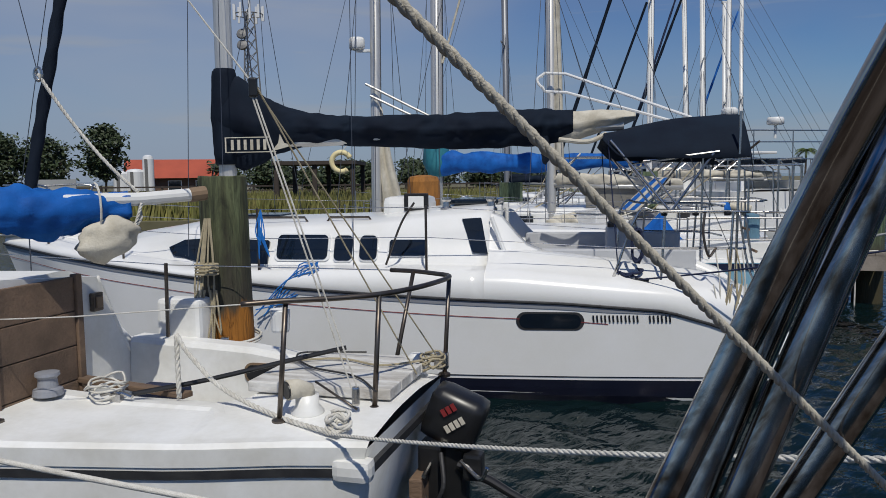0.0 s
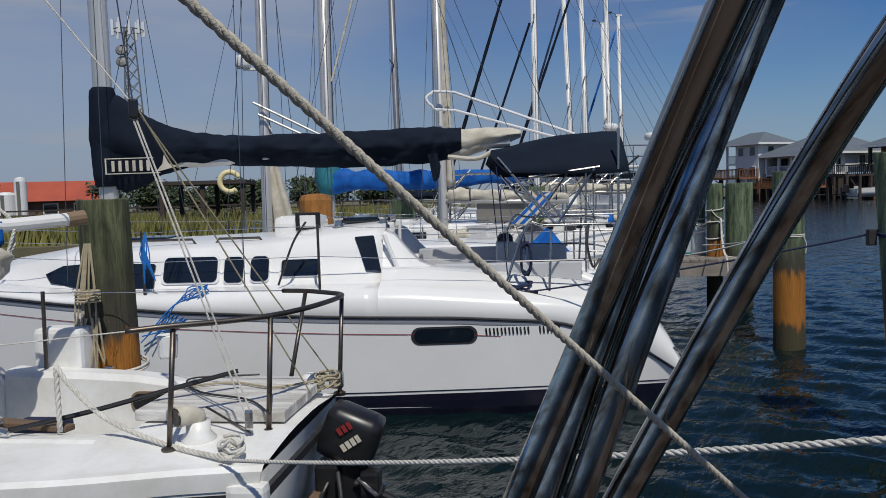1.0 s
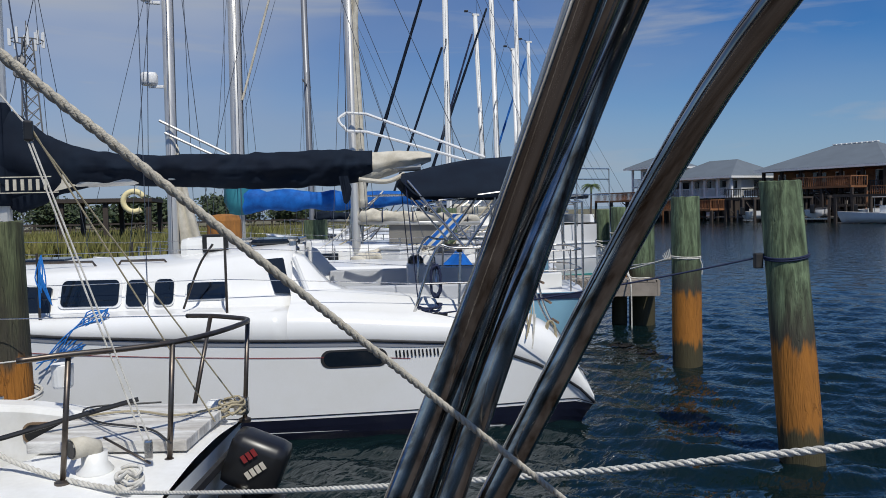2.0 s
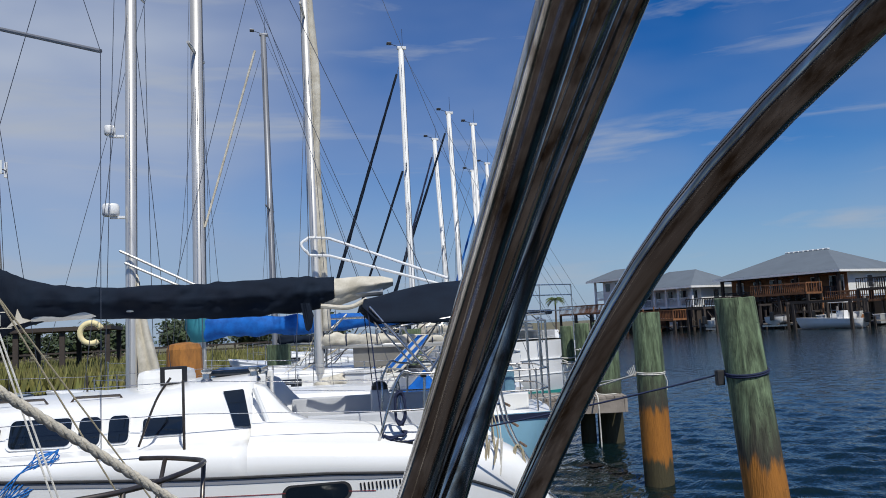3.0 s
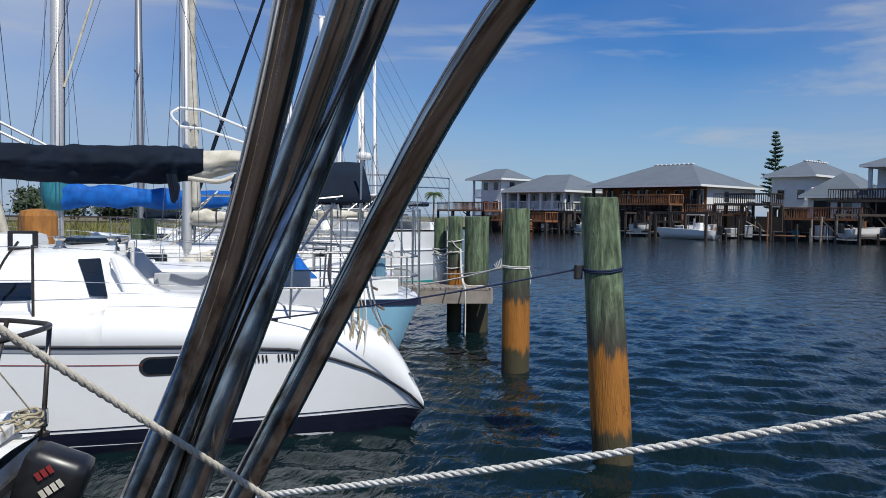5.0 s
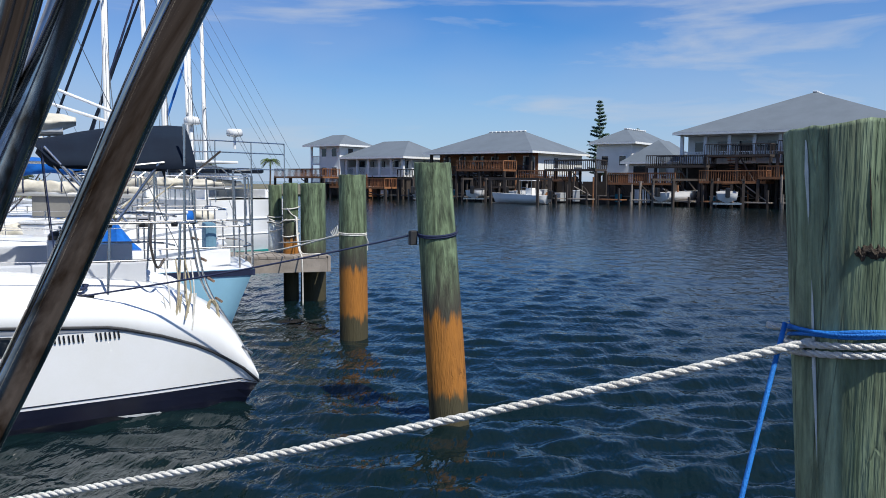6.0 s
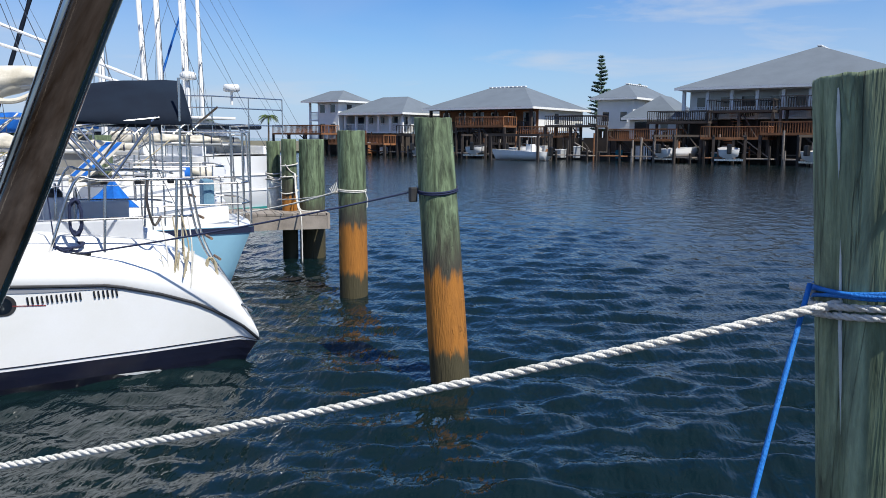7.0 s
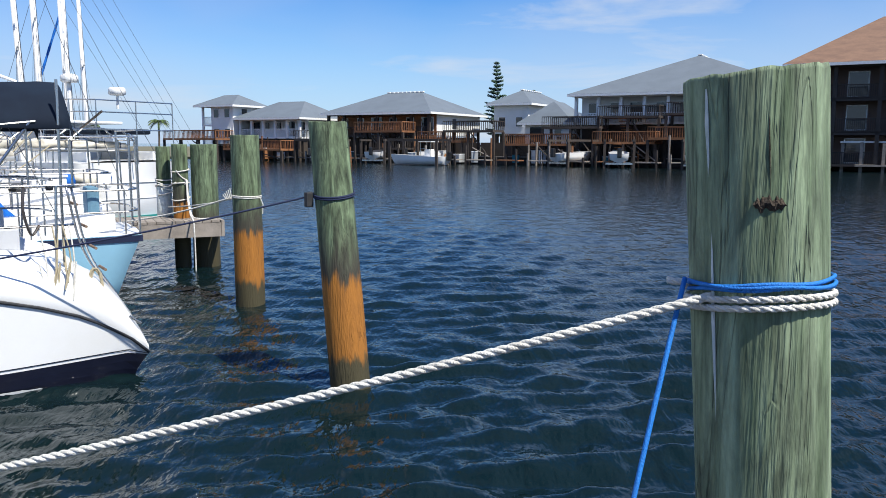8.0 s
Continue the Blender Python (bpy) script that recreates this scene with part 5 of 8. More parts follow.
plate = [Vector((0, 0.64, 0.55)), Vector((0, 0.64, 1.64))] + edge + [Vector((0, -0.62, 0.55))]
loft(bm, [[Vector((x, v.y, v.z)) for v in plate] for x in (1.895, 1.945)], closed=False)
for x in (1.895, 1.945):
    bm.faces.new([bm.verts.new((x, v.y, v.z)) for v in plate])
part("bulkhead", bm, GELCOAT_OLD, old)
part("bulkhead_edge", tubed([Vector((1.90, v.y, v.z)) for v in edge], 0.012, 8), GELCOAT_OLD, old, smooth=True)
for i in range(4):
    part("drop_board", boxed(1.865, 1.893, 0.06, 0.60, 0.84 + 0.188 * i, 1.024 + 0.188 * i, bevel=0.006), TEAK, old, "grey-brown teak companionway board")
for yy in (0.035, 0.622):
    part("board_slide", boxed(1.85, 1.893, yy - 0.022, yy + 0.022, 0.82, 1.60, bevel=0.005), TEAK, old)
lampb = part("cockpit_light", boxed(1.86, 1.893, -0.165, -0.085, 1.37, 1.475, bevel=0.008), BRONZE, old)
part("lens", boxed(1.85, 1.862, -0.15, -0.10, 1.39, 1.455, bevel=0.004), STRAW, lampb)
bm = bmesh.new()
rows_c = []
for x, top in ((0.50, 1.03), (0.60, 1.05), (0.80, 1.085), (1.10, 1.125), (1.40, 1.14), (1.70, 1.15), (1.89, 1.16)):
    rows_c.append([Vector((x, -0.40, 0.60)), Vector((x, -0.42, top - 0.03)), Vector((x, -0.435, top - 0.008)), Vector((x, -0.46, top)), Vector((x, -0.56, top)), Vector((x, -0.60, 0.98))])
vs = loft(bm, rows_c)
bm.faces.new(vs[0])
part("coaming", bm, GELCOAT_OLD, old)


def put_slot(u, v):
    return Vector((0.965 + u, -0.407, 0.985 + v))


slot = part("coaming_locker", slab_on(rounded_outline(0.315, 0.118, 0.050), put_slot, 0.006), STRAW, old, "varnished rim of an oval locker slot")
part("locker_hole", slab_on(rounded_outline(0.285, 0.092, 0.040), put_slot, 0.010), BLACK, slot)
part("winch_base", boxed(1.50, 1.80, -0.72, -0.56, 0.98, 1.375, bevel=0.03), GELCOAT_OLD, old)
part("folded_cloth", boxed(1.28, 1.55, -0.12, 0.02, 0.93, 0.99, bevel=0.025), ROPE_NAVY, old, "dark blue crumpled cloth")

# outboard
ob_m = thing("outboard_motor", NB @ pose(-0.17, -0.26, 0), "black outboard motor on the transom bracket, with tiller handle", "outboard motor")
bm = bmesh.new()
box(bm, -0.15, 0.15, -0.11, 0.11, 0.72, 1.00, bevel=0.06, m=Matrix.Translation((0, 0, 0.86)) @ Matrix.Rotation(radians(-22), 4, "Y") @ Matrix.Translation((0, 0, -0.86)))
part("cowl", bm, BLACK, ob_m, "glossy black cowl with bars of lettering", smooth=True)
for i, (c, w) in enumerate(((RED, 0.05), (SAILCLOTH, 0.075))):
    for j in range(3 + i):
        part("letter_bar", boxed(-0.07 + 0.030 * j, -0.048 + 0.030 * j, 0.121, 0.124, 0.90 - 0.08 * i, 0.94 - 0.08 * i, m=Matrix.Translation((0, 0, 0.86)) @ Matrix.Rotation(radians(32), 4, "Y") @ Matrix.Translation((0, 0, -0.86))), c, ob_m)
part("leg", boxed(-0.07, 0.07, -0.05, 0.05, 0.05, 0.74, bevel=0.03), BLACK, ob_m)
part("swivel_bracket", boxed(0.06, 0.19, -0.08, 0.08, 0.42, 0.72, bevel=0.02), BLACK, ob_m)
part("tiller_arm", tubed([(-0.02, 0.05, 0.62), (-0.20, 0.06, 0.55), (-0.30, 0.07, 0.50), (-0.62, 0.09, 0.36)], 0.026, 10, r1=0.02), BLACK, ob_m)
part("fuel_hose", tubed([(0.05, 0.12, 0.70), (0.02, 0.20, 0.55), (0.10, 0.16, 0.42), (0.16, 0.10, 0.5)], 0.012, 8, curve=True), RUBBER, ob_m)
part("carburettor_linkage", boxed(-0.16, -0.06, 0.02, 0.12, 0.56, 0.70, bevel=0.02), BLACK, ob_m)
part("shift_lever", tubed([(-0.05, 0.10, 0.66), (-0.16, 0.16, 0.60), (-0.20, 0.17, 0.66)], 0.012, 8, curve=True), STEEL, ob_m)
part("clamp_screw", tubed([(0.12, 0.08, 0.62), (0.12, 0.20, 0.60)], 0.012, 8), STEEL, ob_m)
part("transom_bracket", boxed(0.13, 0.20, -0.16, 0.20, 0.40, 0.58, bevel=0.01), TEAK, ob_m, "worn wooden motor board")

# blue sail cover and boom of the old boat
bm_thing = thing("covered_boom", pose(-2.0, 3.9, 1.97), "white boom with a bright blue sail cover, tied up", "boom")
BI = pose(-2.0, 3.9, 1.97).inverted()
bl = part("boom", tubed([BI @ Vector(p) for p in ((-4.2, 2.0, 2.02), (-1.62, 4.20, 2.0), (-1.36, 4.40, 2.02))], 0.036, 12), MAST_WHITE, bm_thing)
part("end_cap", tubed([BI @ Vector(p) for p in ((-1.40, 4.37, 2.015), (-1.33, 4.43, 2.025))], 0.041, 12), STRAW, bm_thing)
bm = bmesh.new()
rr = []
d = (Vector((-1.66, 4.17, 1.97)) - Vector((-4.2, 2.0, 1.95)))
side = Vector((d.y, -d.x, 0)).normalized()
for i in range(141):
    t = i / 140
    c = Vector((-4.2, 2.0, 1.935)) + d * t
    h = 0.16 * (1 - 0.36 * t) + 0.012 * math.sin(38 * t)
    row = []
    for s in range(22):
        a = 2 * math.pi * s / 22
        k = 1 + 0.50 * noise.noise((t * 13, 1.6 * math.cos(a), 1.6 * math.sin(a) + 4 * t)) + 0.34 * noise.noise((t * 34, 4 * math.cos(a), 3 * math.sin(a))) - 0.22 * abs(noise.noise((t * 60 + 2 * math.cos(a), 3 * math.cos(a), 5 * math.sin(a))))
        if t > 0.96:
            k *= 0.75
        row.append(BI @ (c + side * (h * 0.62 * k * math.cos(a)) + Vector((0, 0, h * k * math.sin(a)))))
    rr.append(row)
vs = loft(bm, rr, closed=True)
bm.faces.new(vs[-1])
part("sail_cover", bm, BLUE, bm_thing, "crumpled bright blue canvas cover", smooth=True)
bm = bmesh.new()
rr = []
for i in range(17):
    v = -1 + 2 * i / 16
    row = []
    for q in range(26):
        a = 2 * math.pi * q / 26
        k = math.sqrt(max(0.0, 1 - v * v * 0.97)) * (0.92 + 0.30 * noise.noise((2.2 * math.cos(a), 2.2 * math.sin(a), 1.8 * v)) + 0.09 * abs(math.sin(4 * a + 2.5 * v)) + 0.08 * noise.noise((6 * math.cos(a), 6 * math.sin(a), 4 * v)))
        row.append(BI @ (Vector((-1.74, 4.08, 1.80)) + d.normalized() * (0.15 * k * math.cos(a)) + side * (0.09 * k * math.sin(a)) + Vector((0, 0, 0.115 * v + 0.02 * math.cos(a)))))
    rr.append(row)
vs = loft(bm, rr, closed=True)
bm.faces.new(vs[0])
bm.faces.new(vs[-1])
part("sail_bag", bm, SAILCLOTH, bm_thing, "loose beige sailcloth bundle under the boom", smooth=True)
for k in (0.55, 0.75, 0.95):
    c = Vector((-4.2, 2.0, 1.94)) + d * k
    part("tie", tubed([BI @ (c + side * (0.085 * math.cos(a)) + Vector((0, 0, 0.13 * math.sin(a)))) for a in np.linspace(0, 2 * math.pi, 17)], 0.006, 6), ROPE, bm_thing)
# topping lift shackled above, with its tail of white rope
lift = thing("topping_lift", pose(-1.62, 4.2, 2.0), "white rope bridle with shackle holding the boom", "rope")
LI = pose(-1.62, 4.2, 2.0).inverted()
J = Vector((-2.10, 4.17, 2.66))
part("bridle", rope_bm([LI @ p for p in sag(J, (-1.62, 4.20, 2.04), 0.05, 10)], 0.010), ROPE, lift, smooth=True)
part("shackle", tubed([LI @ (J + Vector((0.02 * math.cos(a), 0, 0.035 * math.sin(a)))) for a in np.linspace(0, 6.28, 13)], 0.008, 6), STEEL, lift)
part("wire", tubed([LI @ J, LI @ Vector((-2.75, 4.3, 5.5))], 0.0025, 6), WIRE, lift)
part("bridle_tail", rope_bm([LI @ Vector(p) for p in ((-1.62, 4.2, 2.04), (-1.60, 4.18, 1.90), (-1.63, 4.15, 1.84), (-1.59, 4.17, 1.98))], 0.009), ROPE, lift, smooth=True)

# dark furled headsail of a neighbour leaning over the stern
furl = thing("furled_headsail", pose(-2.55, 4.84, 1.95), "navy furled sail on its stay, slanting upward", "sail")
bm = bmesh.new()
tube(bm, [Vector((0.23 * t, 0.10 * t, 1.28 * t)) for t in np.linspace(0, 2.6, 60)], 0.036, 14, twist=14, lobes=2, lobe=0.10)
part("roll", bm, NAVY, furl, smooth=True)
part("stay", tubed([(0, 0, -0.9), (0, 0, 0)], 0.004, 6), WIRE, furl)

# lines on the old boat and its pile
def line_thing(name, label, pts, r, material, category="rope", strand=False, base=None):
    o = Vector(base or pts[0])
    t = thing(name, Matrix.Translation(o), label, category)
    q = [Vector(p) - o for p in pts]
    if strand:
        for k in range(3):
            part("strand", rope_bm(q, r, only=k), material, t, smooth=True)
    else:
        part("line", tubed(resample(q, 0.08), r, 8), material, t, smooth=True)
    return t


def nbw(*p):
    return NB @ Vector(p)


line_thing("mooring_rope", "white three-strand mooring rope from pile to sailboat", sag((-0.50, 3.245, 1.017), (1.620, 0.620, 1.858), 0.050, 30), 0.0086, ROPE, strand=True)
line_thing("mooring_rope", "white three-strand rope over the deck to a post", smooth_line([Vector((-0.45, 3.24, 1.015)), nbw(0.50, 0.42, 1.02), nbw(0.85, 0.30, 1.10), nbw(1.05, 0.26, 1.25), nbw(1.12, 0.25, 1.34)]), 0.0125, ROPE, strand=True)
line_thing("dock_line", "white dock line running along the old hull", sag((-2.75, 2.98, 1.262), (-0.2, 2.17, 1.09), 0.02), 0.0105, ROPE)
line_thing("stay_wire", "pair of rope tails rising from the deck block", [nbw(0.17, 0.27, 1.03), (-0.62, 3.72, 1.12)], 0.006, BRONZE)
tk = thing("mainsheet_tackle", Matrix.Translation(nbw(0.17, 0.28, 1.02)), "mainsheet tackle of thin beige lines with blocks", "rope")
TO = nbw(0.17, 0.28, 1.02)
top_block = Vector((-0.85, 3.62, 2.53))
for k, dx in enumerate((-0.025, 0.02)):
    part("sheet", tubed([Vector((dx * 0.6, 0, 0.10)), top_block - TO + Vector((dx * 0.3, 0, -0.05))], 0.0045, 6), ROPE, tk)
part("sheet", tubed([top_block - TO, Vector((-1.42, 3.6, 3.3)) - TO], 0.0045, 6), ROPE, tk)
part("sheet", tubed([top_block - TO, nbw(-0.03, -0.55, 1.05) - TO], 0.0045, 6), ROPE_TAN, tk)
part("sheet", tubed([top_block - TO + Vector((0.01, 0.0, 0)), nbw(0.05, -0.3, 1.06) - TO], 0.0045, 6), ROPE_TAN, tk)
part("block", boxed(-0.018, 0.018, -0.014, 0.014, 0.03, 0.12, bevel=0.01), STEEL, tk)
part("block", boxed(top_block.x - TO.x - 0.02, top_block.x - TO.x + 0.02, top_block.y - TO.y - 0.015, top_block.y - TO.y + 0.015, top_block.z - TO.z - 0.06, top_block.z - TO.z + 0.03, bevel=0.01), BLACK, tk)
part("stay", tubed([top_block - TO, Vector((-1.15, 3.9, 5.0)) - TO], 0.0035, 6), WIRE, tk)

ropes_p = thing("rope_hank", Matrix.Translation((-1.36, 4.83, 1.0)), "hanks of tan line hung on the dark pile", "rope")
rnd = random.Random(21)
for i in range(9):
    x = -0.10 + rnd.uniform(-0.06, 0.06)
    part("strand", tubed([(x * 0.3 - 0.06, 0.03, 0.86), (x + rnd.uniform(-0.03, 0.03), -0.03, 0.45), (x + rnd.uniform(-0.05, 0.06), -0.05, 0.06 + rnd.uniform(-0.06, 0.1)), (x + rnd.uniform(-0.02, 0.05), -0.04, 0.42)], 0.006, 6, curve=True, per=4), ROPE_TAN, ropes_p)
for i in range(4):
    z = 0.52 + 0.02 * i
    part("wrap", tubed([(-0.09 + 0.07 * math.cos(a), -0.03 + 0.035 * math.sin(a), z) for a in np.linspace(0, 6.28, 13)], 0.007, 6), ROPE_TAN, ropes_p)
part("block", boxed(0.0, 0.05, -0.12, -0.08, 0.02, 0.14, bevel=0.012), STEEL, ropes_p)
for i in range(2):
    part("wrap", tubed([(0.01 + 0.165 * math.cos(a), 0.20 + 0.165 * math.sin(a), 0.07 + 0.02 * i + 0.02 * math.sin(a)) for a in np.linspace(0, 6.28, 25)], 0.008, 6), ROPE, ropes_p)

# blue lines on the sloop's lifelines
bl2 = thing("blue_lines", SL @ pose(4.45, 1.40, 1.30), "knotted bright blue dock lines on the lifeline", "rope")
rnd = random.Random(5)
for i in range(7):
    part("line", tubed([(0.75 - 0.05, -0.02, 0.50), (0.70 + rnd.uniform(-0.05, 0.05), 0.02, 0.30), (0.66 + rnd.uniform(-0.06, 0.06), 0.03, rnd.uniform(0.0, 0.2)), (0.70, 0.02, 0.35)], 0.006, 6, curve=True, per=3), ROPE_BLUE, bl2)
for i in range(8):
    part("line", tubed([(0.15, 0.02, -0.02), (0.22 + rnd.uniform(-0.12, 0.08), 0.05, -0.06 + rnd.uniform(-0.04, 0.04)), (0.30 + rnd.uniform(0, 0.2), 0.08, -0.18 - rnd.uniform(0, 0.18)), (0.55 + rnd.uniform(0, 0.2), 0.12, -0.42 - rnd.uniform(0, 0.15))], 0.006, 6, curve=True, per=3), ROPE_BLUE, bl2)

# navy line from the leaning pile to the sloop's cleat, with its wrap and hook
k2 = P2 + Vector((0.02 * 1.68 / 2.2, 0.30 * 1.68 / 2.2, 1.68))
line_thing("navy_mooring_line", "thin navy mooring line tied round the leaning pile", sag(k2 + Vector((-0.16, 0.08, 0)), SL @ Vector((1.55, 1.24, 1.13)), 0.03), 0.008, ROPE_NAVY)
wr = thing("navy_rope_wrap", Matrix.Translation(k2), "navy rope wrapped round the pile with an iron hook", "rope")
for i in range(2):
    part("wrap", tubed([(0.178 * math.cos(a), 0.178 * math.sin(a), 0.03 * math.cos(a - 0.6) + 0.016 * i) for a in np.linspace(0, 6.28, 29)], 0.009, 6), ROPE_NAVY, wr)
part("hook", boxed(-0.24, -0.17, 0.06, 0.11, -0.10, 0.03, bevel=0.012), RUBBER, wr)

# wraps on the near pile: white rope and blue line with tails
wr1 = thing("pile_ropes", Matrix.Translation(P1 + Vector((-0.0485, 0.119, 1.872))) @ Matrix.Rotation(0.062, 4, Vector((-0.92, -0.39, 0))), "white rope and bright blue line wrapped round the pale pile", "rope")
RP = 0.1225
for i in range(2):
    part("white_wrap", rope_bm([((RP + 0.006) * math.cos(a), (RP + 0.006) * math.sin(a), -0.022 - 0.016 * i + 0.012 * math.sin(a - 2.3)) for a in np.linspace(0, 6.28, 60)], 0.0068), ROPE, wr1, smooth=True)
for i, (lift, tilt, ph) in enumerate(((-0.006, 0.013, 2.2), (0.002, 0.008, 1.7), (0.009, 0.005, 2.6))):
    part("blue_wrap", tubed([((RP + 0.006 + 0.002 * (i % 2)) * math.cos(a), (RP + 0.006 + 0.002 * (i % 2)) * math.sin(a), lift + tilt * math.sin(a - ph) + 0.002 * math.sin(5 * a + i)) for a in np.linspace(0, 6.28, 60)], 0.0040, 8), ROPE_BLUE, wr1, smooth=True)
KN = Vector((-0.085, 0.098, 0.004))
part("knot", lathed([(0.003, -0.012), (0.010, -0.007), (0.011, 0.003), (0.008, 0.008), (0.003, 0.011)], 10, Matrix.Translation(KN)), ROPE, wr1, smooth=True)
part("rope_end", rope_bm([KN, KN + Vector((-0.012, 0.035, 0.004))], 0.0075), ROPE, wr1, smooth=True)
line_thing("blue_tail", "bright blue line hanging from the pile to the boat", sag((1.622, 0.680, 1.882), (1.44, 0.66, 1.52), -0.006) + [Vector((1.19, 0.64, 1.0))], 0.0048, ROPE_BLUE)

# white wrap on the third pile and lines to the dock
k3 = P3 + Vector((0.03, 0.08, 1.42))
wr3 = thing("pile_ropes", Matrix.Translation(k3), "thin white line tied round the banded pile", "rope")
for i in range(2):
    part("white_wrap", tubed([(0.19 * math.cos(a), 0.19 * math.sin(a), 0.01 * math.sin(a) + 0.02 * i) for a in np.linspace(0, 6.28, 29)], 0.009, 6), ROPE, wr3)
part("tail", tubed([(0.10, -0.17, 0.0), (0.13, -0.19, -0.10), (0.12, -0.19, -0.22)], 0.007, 6), ROPE, wr3)
for i in range(5):
    part("spike", tubed([(-0.20 - 0.02 * i, 0.04, -0.02), (-0.22 - 0.025 * i, 0.04, 0.12 - 0.02 * i)], 0.007, 6), ROPE, wr3, "frayed rope end")
line_thing("white_mooring_line", "white mooring line to the light blue boat", sag(k3 + Vector((-0.18, 0.05, 0)), (4.95, 11.35, 0.98), 0.04), 0.012, ROPE)
line_thing("white_mooring_line", "white mooring line to the dock pile", sag(k3 + Vector((-0.18, 0.05, -0.02)), (6.3, 12.7, 1.05), 0.03), 0.010, ROPE)


# ---- moored boats behind ----
def moored_boat(name, label, m, length, beam, free, hull_mat, stripe=None, cabin=None, cabin_mat=GELCOAT, category="sailboat", rails=True, windows=3, bottom=None, seed=1, transom=0.35):
    """A generic moored boat: hull, deck, trunk cabin with windows, cockpit rails. m: its own axes."""
    t = thing(name, m, label, category)
    bt = [(0, beam * 0.78), (length * 0.25, beam * 0.95), (length * 0.5, beam), (length * 0.75, beam * 0.72), (length * 0.92, beam * 0.25), (length, 0.01)]
    sh = [(0, free), (length * 0.5, free * 1.0), (length, free * 1.3)]
    rw = hull_rows(length, bt, sh, n=26, transom=transom, flare=0.15)
    part("hull", hull_bm(rw), hull_mat, t, smooth=True)
    if stripe:
        part("rub_stripe", skin_strip(rw, lambda x: interp(sh, x) - 0.10, lambda x: interp(sh, x) - 0.01, 0.012), stripe, t)
        tr = rw[0][-1]
        part("transom_stripe", boxed(-0.015, 0.03, -tr.y, tr.y, free - 0.10, free - 0.01), stripe, t)
    if bottom:
        part("boot_stripe", skin_strip(rw, -0.3, 0.16, 0.008), bottom, t)
    b = bmesh.new()
    loft(b, [[r[-1], Vector((r[-1].x, r[-1].y * 0.5, r[-1].z + 0.05)), Vector((r[-1].x, -r[-1].y * 0.5, r[-1].z + 0.05)), Vector((r[-1].x, -r[-1].y, r[-1].z))] for r in rw])
    part("deck", b, GELCOAT, t)
    if cabin:
        x0, x1, w, h = cabin
        b = bmesh.new()
        cl = []
        for i in range(13):
            u = i / 12
            x = x0 + (x1 - x0) * u
            ww = w * (1 - 0.45 * u ** 2)
            z = free + 0.03
            hh = h * (1 - max(0, (u - 0.6) / 0.4) ** 2 * 0.9)
            cl.append([Vector((x, ww, z)), Vector((x, ww * 0.95, z + hh * 0.75)), Vector((x, ww * 0.85, z + hh * 0.95)), Vector((x, ww * 0.4, z + hh * 1.06)),
                       Vector((x, -ww * 0.4, z + hh * 1.06)), Vector((x, -ww * 0.85, z + hh * 0.95)), Vector((x, -ww * 0.95, z + hh * 0.75)), Vector((x, -ww, z))])
        vs = loft(b, cl)
        b.faces.new(vs[0])
        cab = part("cabin", b, cabin_mat, t, smooth=False)
        for i in range(windows):
            xa = x0 + 0.25 + i * (x1 - x0 - 1.0) / max(1, windows)
            part("window", boxed(xa, xa + 0.5, w * 0.90, w * 1.0, free + 0.03 + h * 0.38, free + 0.03 + h * 0.68, bevel=0.02), TINT, cab)
        part("companionway", boxed(x0 - 0.02, x0 + 0.01, -0.3, 0.3, free, free + h * 0.95, bevel=0.01), TINT, cab)
        part("hatch", boxed(x0 + (x1 - x0) * 0.4, x0 + (x1 - x0) * 0.4 + 0.5, -0.25, 0.25, free + h * 1.08, free + h * 1.08 + 0.06, bevel=0.02), GELCOAT, cab)
    part("coaming", boxed(0.3, (cabin[0] if cabin else 2.0), beam * 0.52, beam * 0.6, free, free + 0.28, bevel=0.03), GELCOAT, t)
    part("coaming", boxed(0.3, (cabin[0] if cabin else 2.0), -beam * 0.6, -beam * 0.52, free, free + 0.28, bevel=0.03), GELCOAT, t)
    if rails:
        for hz in (0.32, 0.62):
            part("pushpit_rail", tubed([(1.5, beam * 0.86, free + hz), (0.15, beam * 0.74, free + hz), (-0.02, beam * 0.5, free + hz), (-0.02, -beam * 0.5, free + hz), (0.15, -beam * 0.74, free + hz), (1.5, -beam * 0.86, free + hz)], 0.013, 8), STEEL, t)
            for s in (1, -1):
                part("lifeline", tubed([(1.5, s * beam * 0.86, free + hz), (length * 0.5, s * beam * 0.95, free + hz), (length * 0.85, s * beam * 0.45, free * 1.2 + hz)], 0.004, 6), STEEL, t)
        for s in (1, -1):
            for px in (0.2, 1.5, length * 0.32, length * 0.5, length * 0.68, length * 0.85):
                yy = s * (interp(bt, px) - 0.06)
                part("stanchion", tubed([(px, yy, interp(sh, px) - 0.02), (px, yy, interp(sh, px) + 0.63)], 0.012, 8), STEEL, t)
    return t


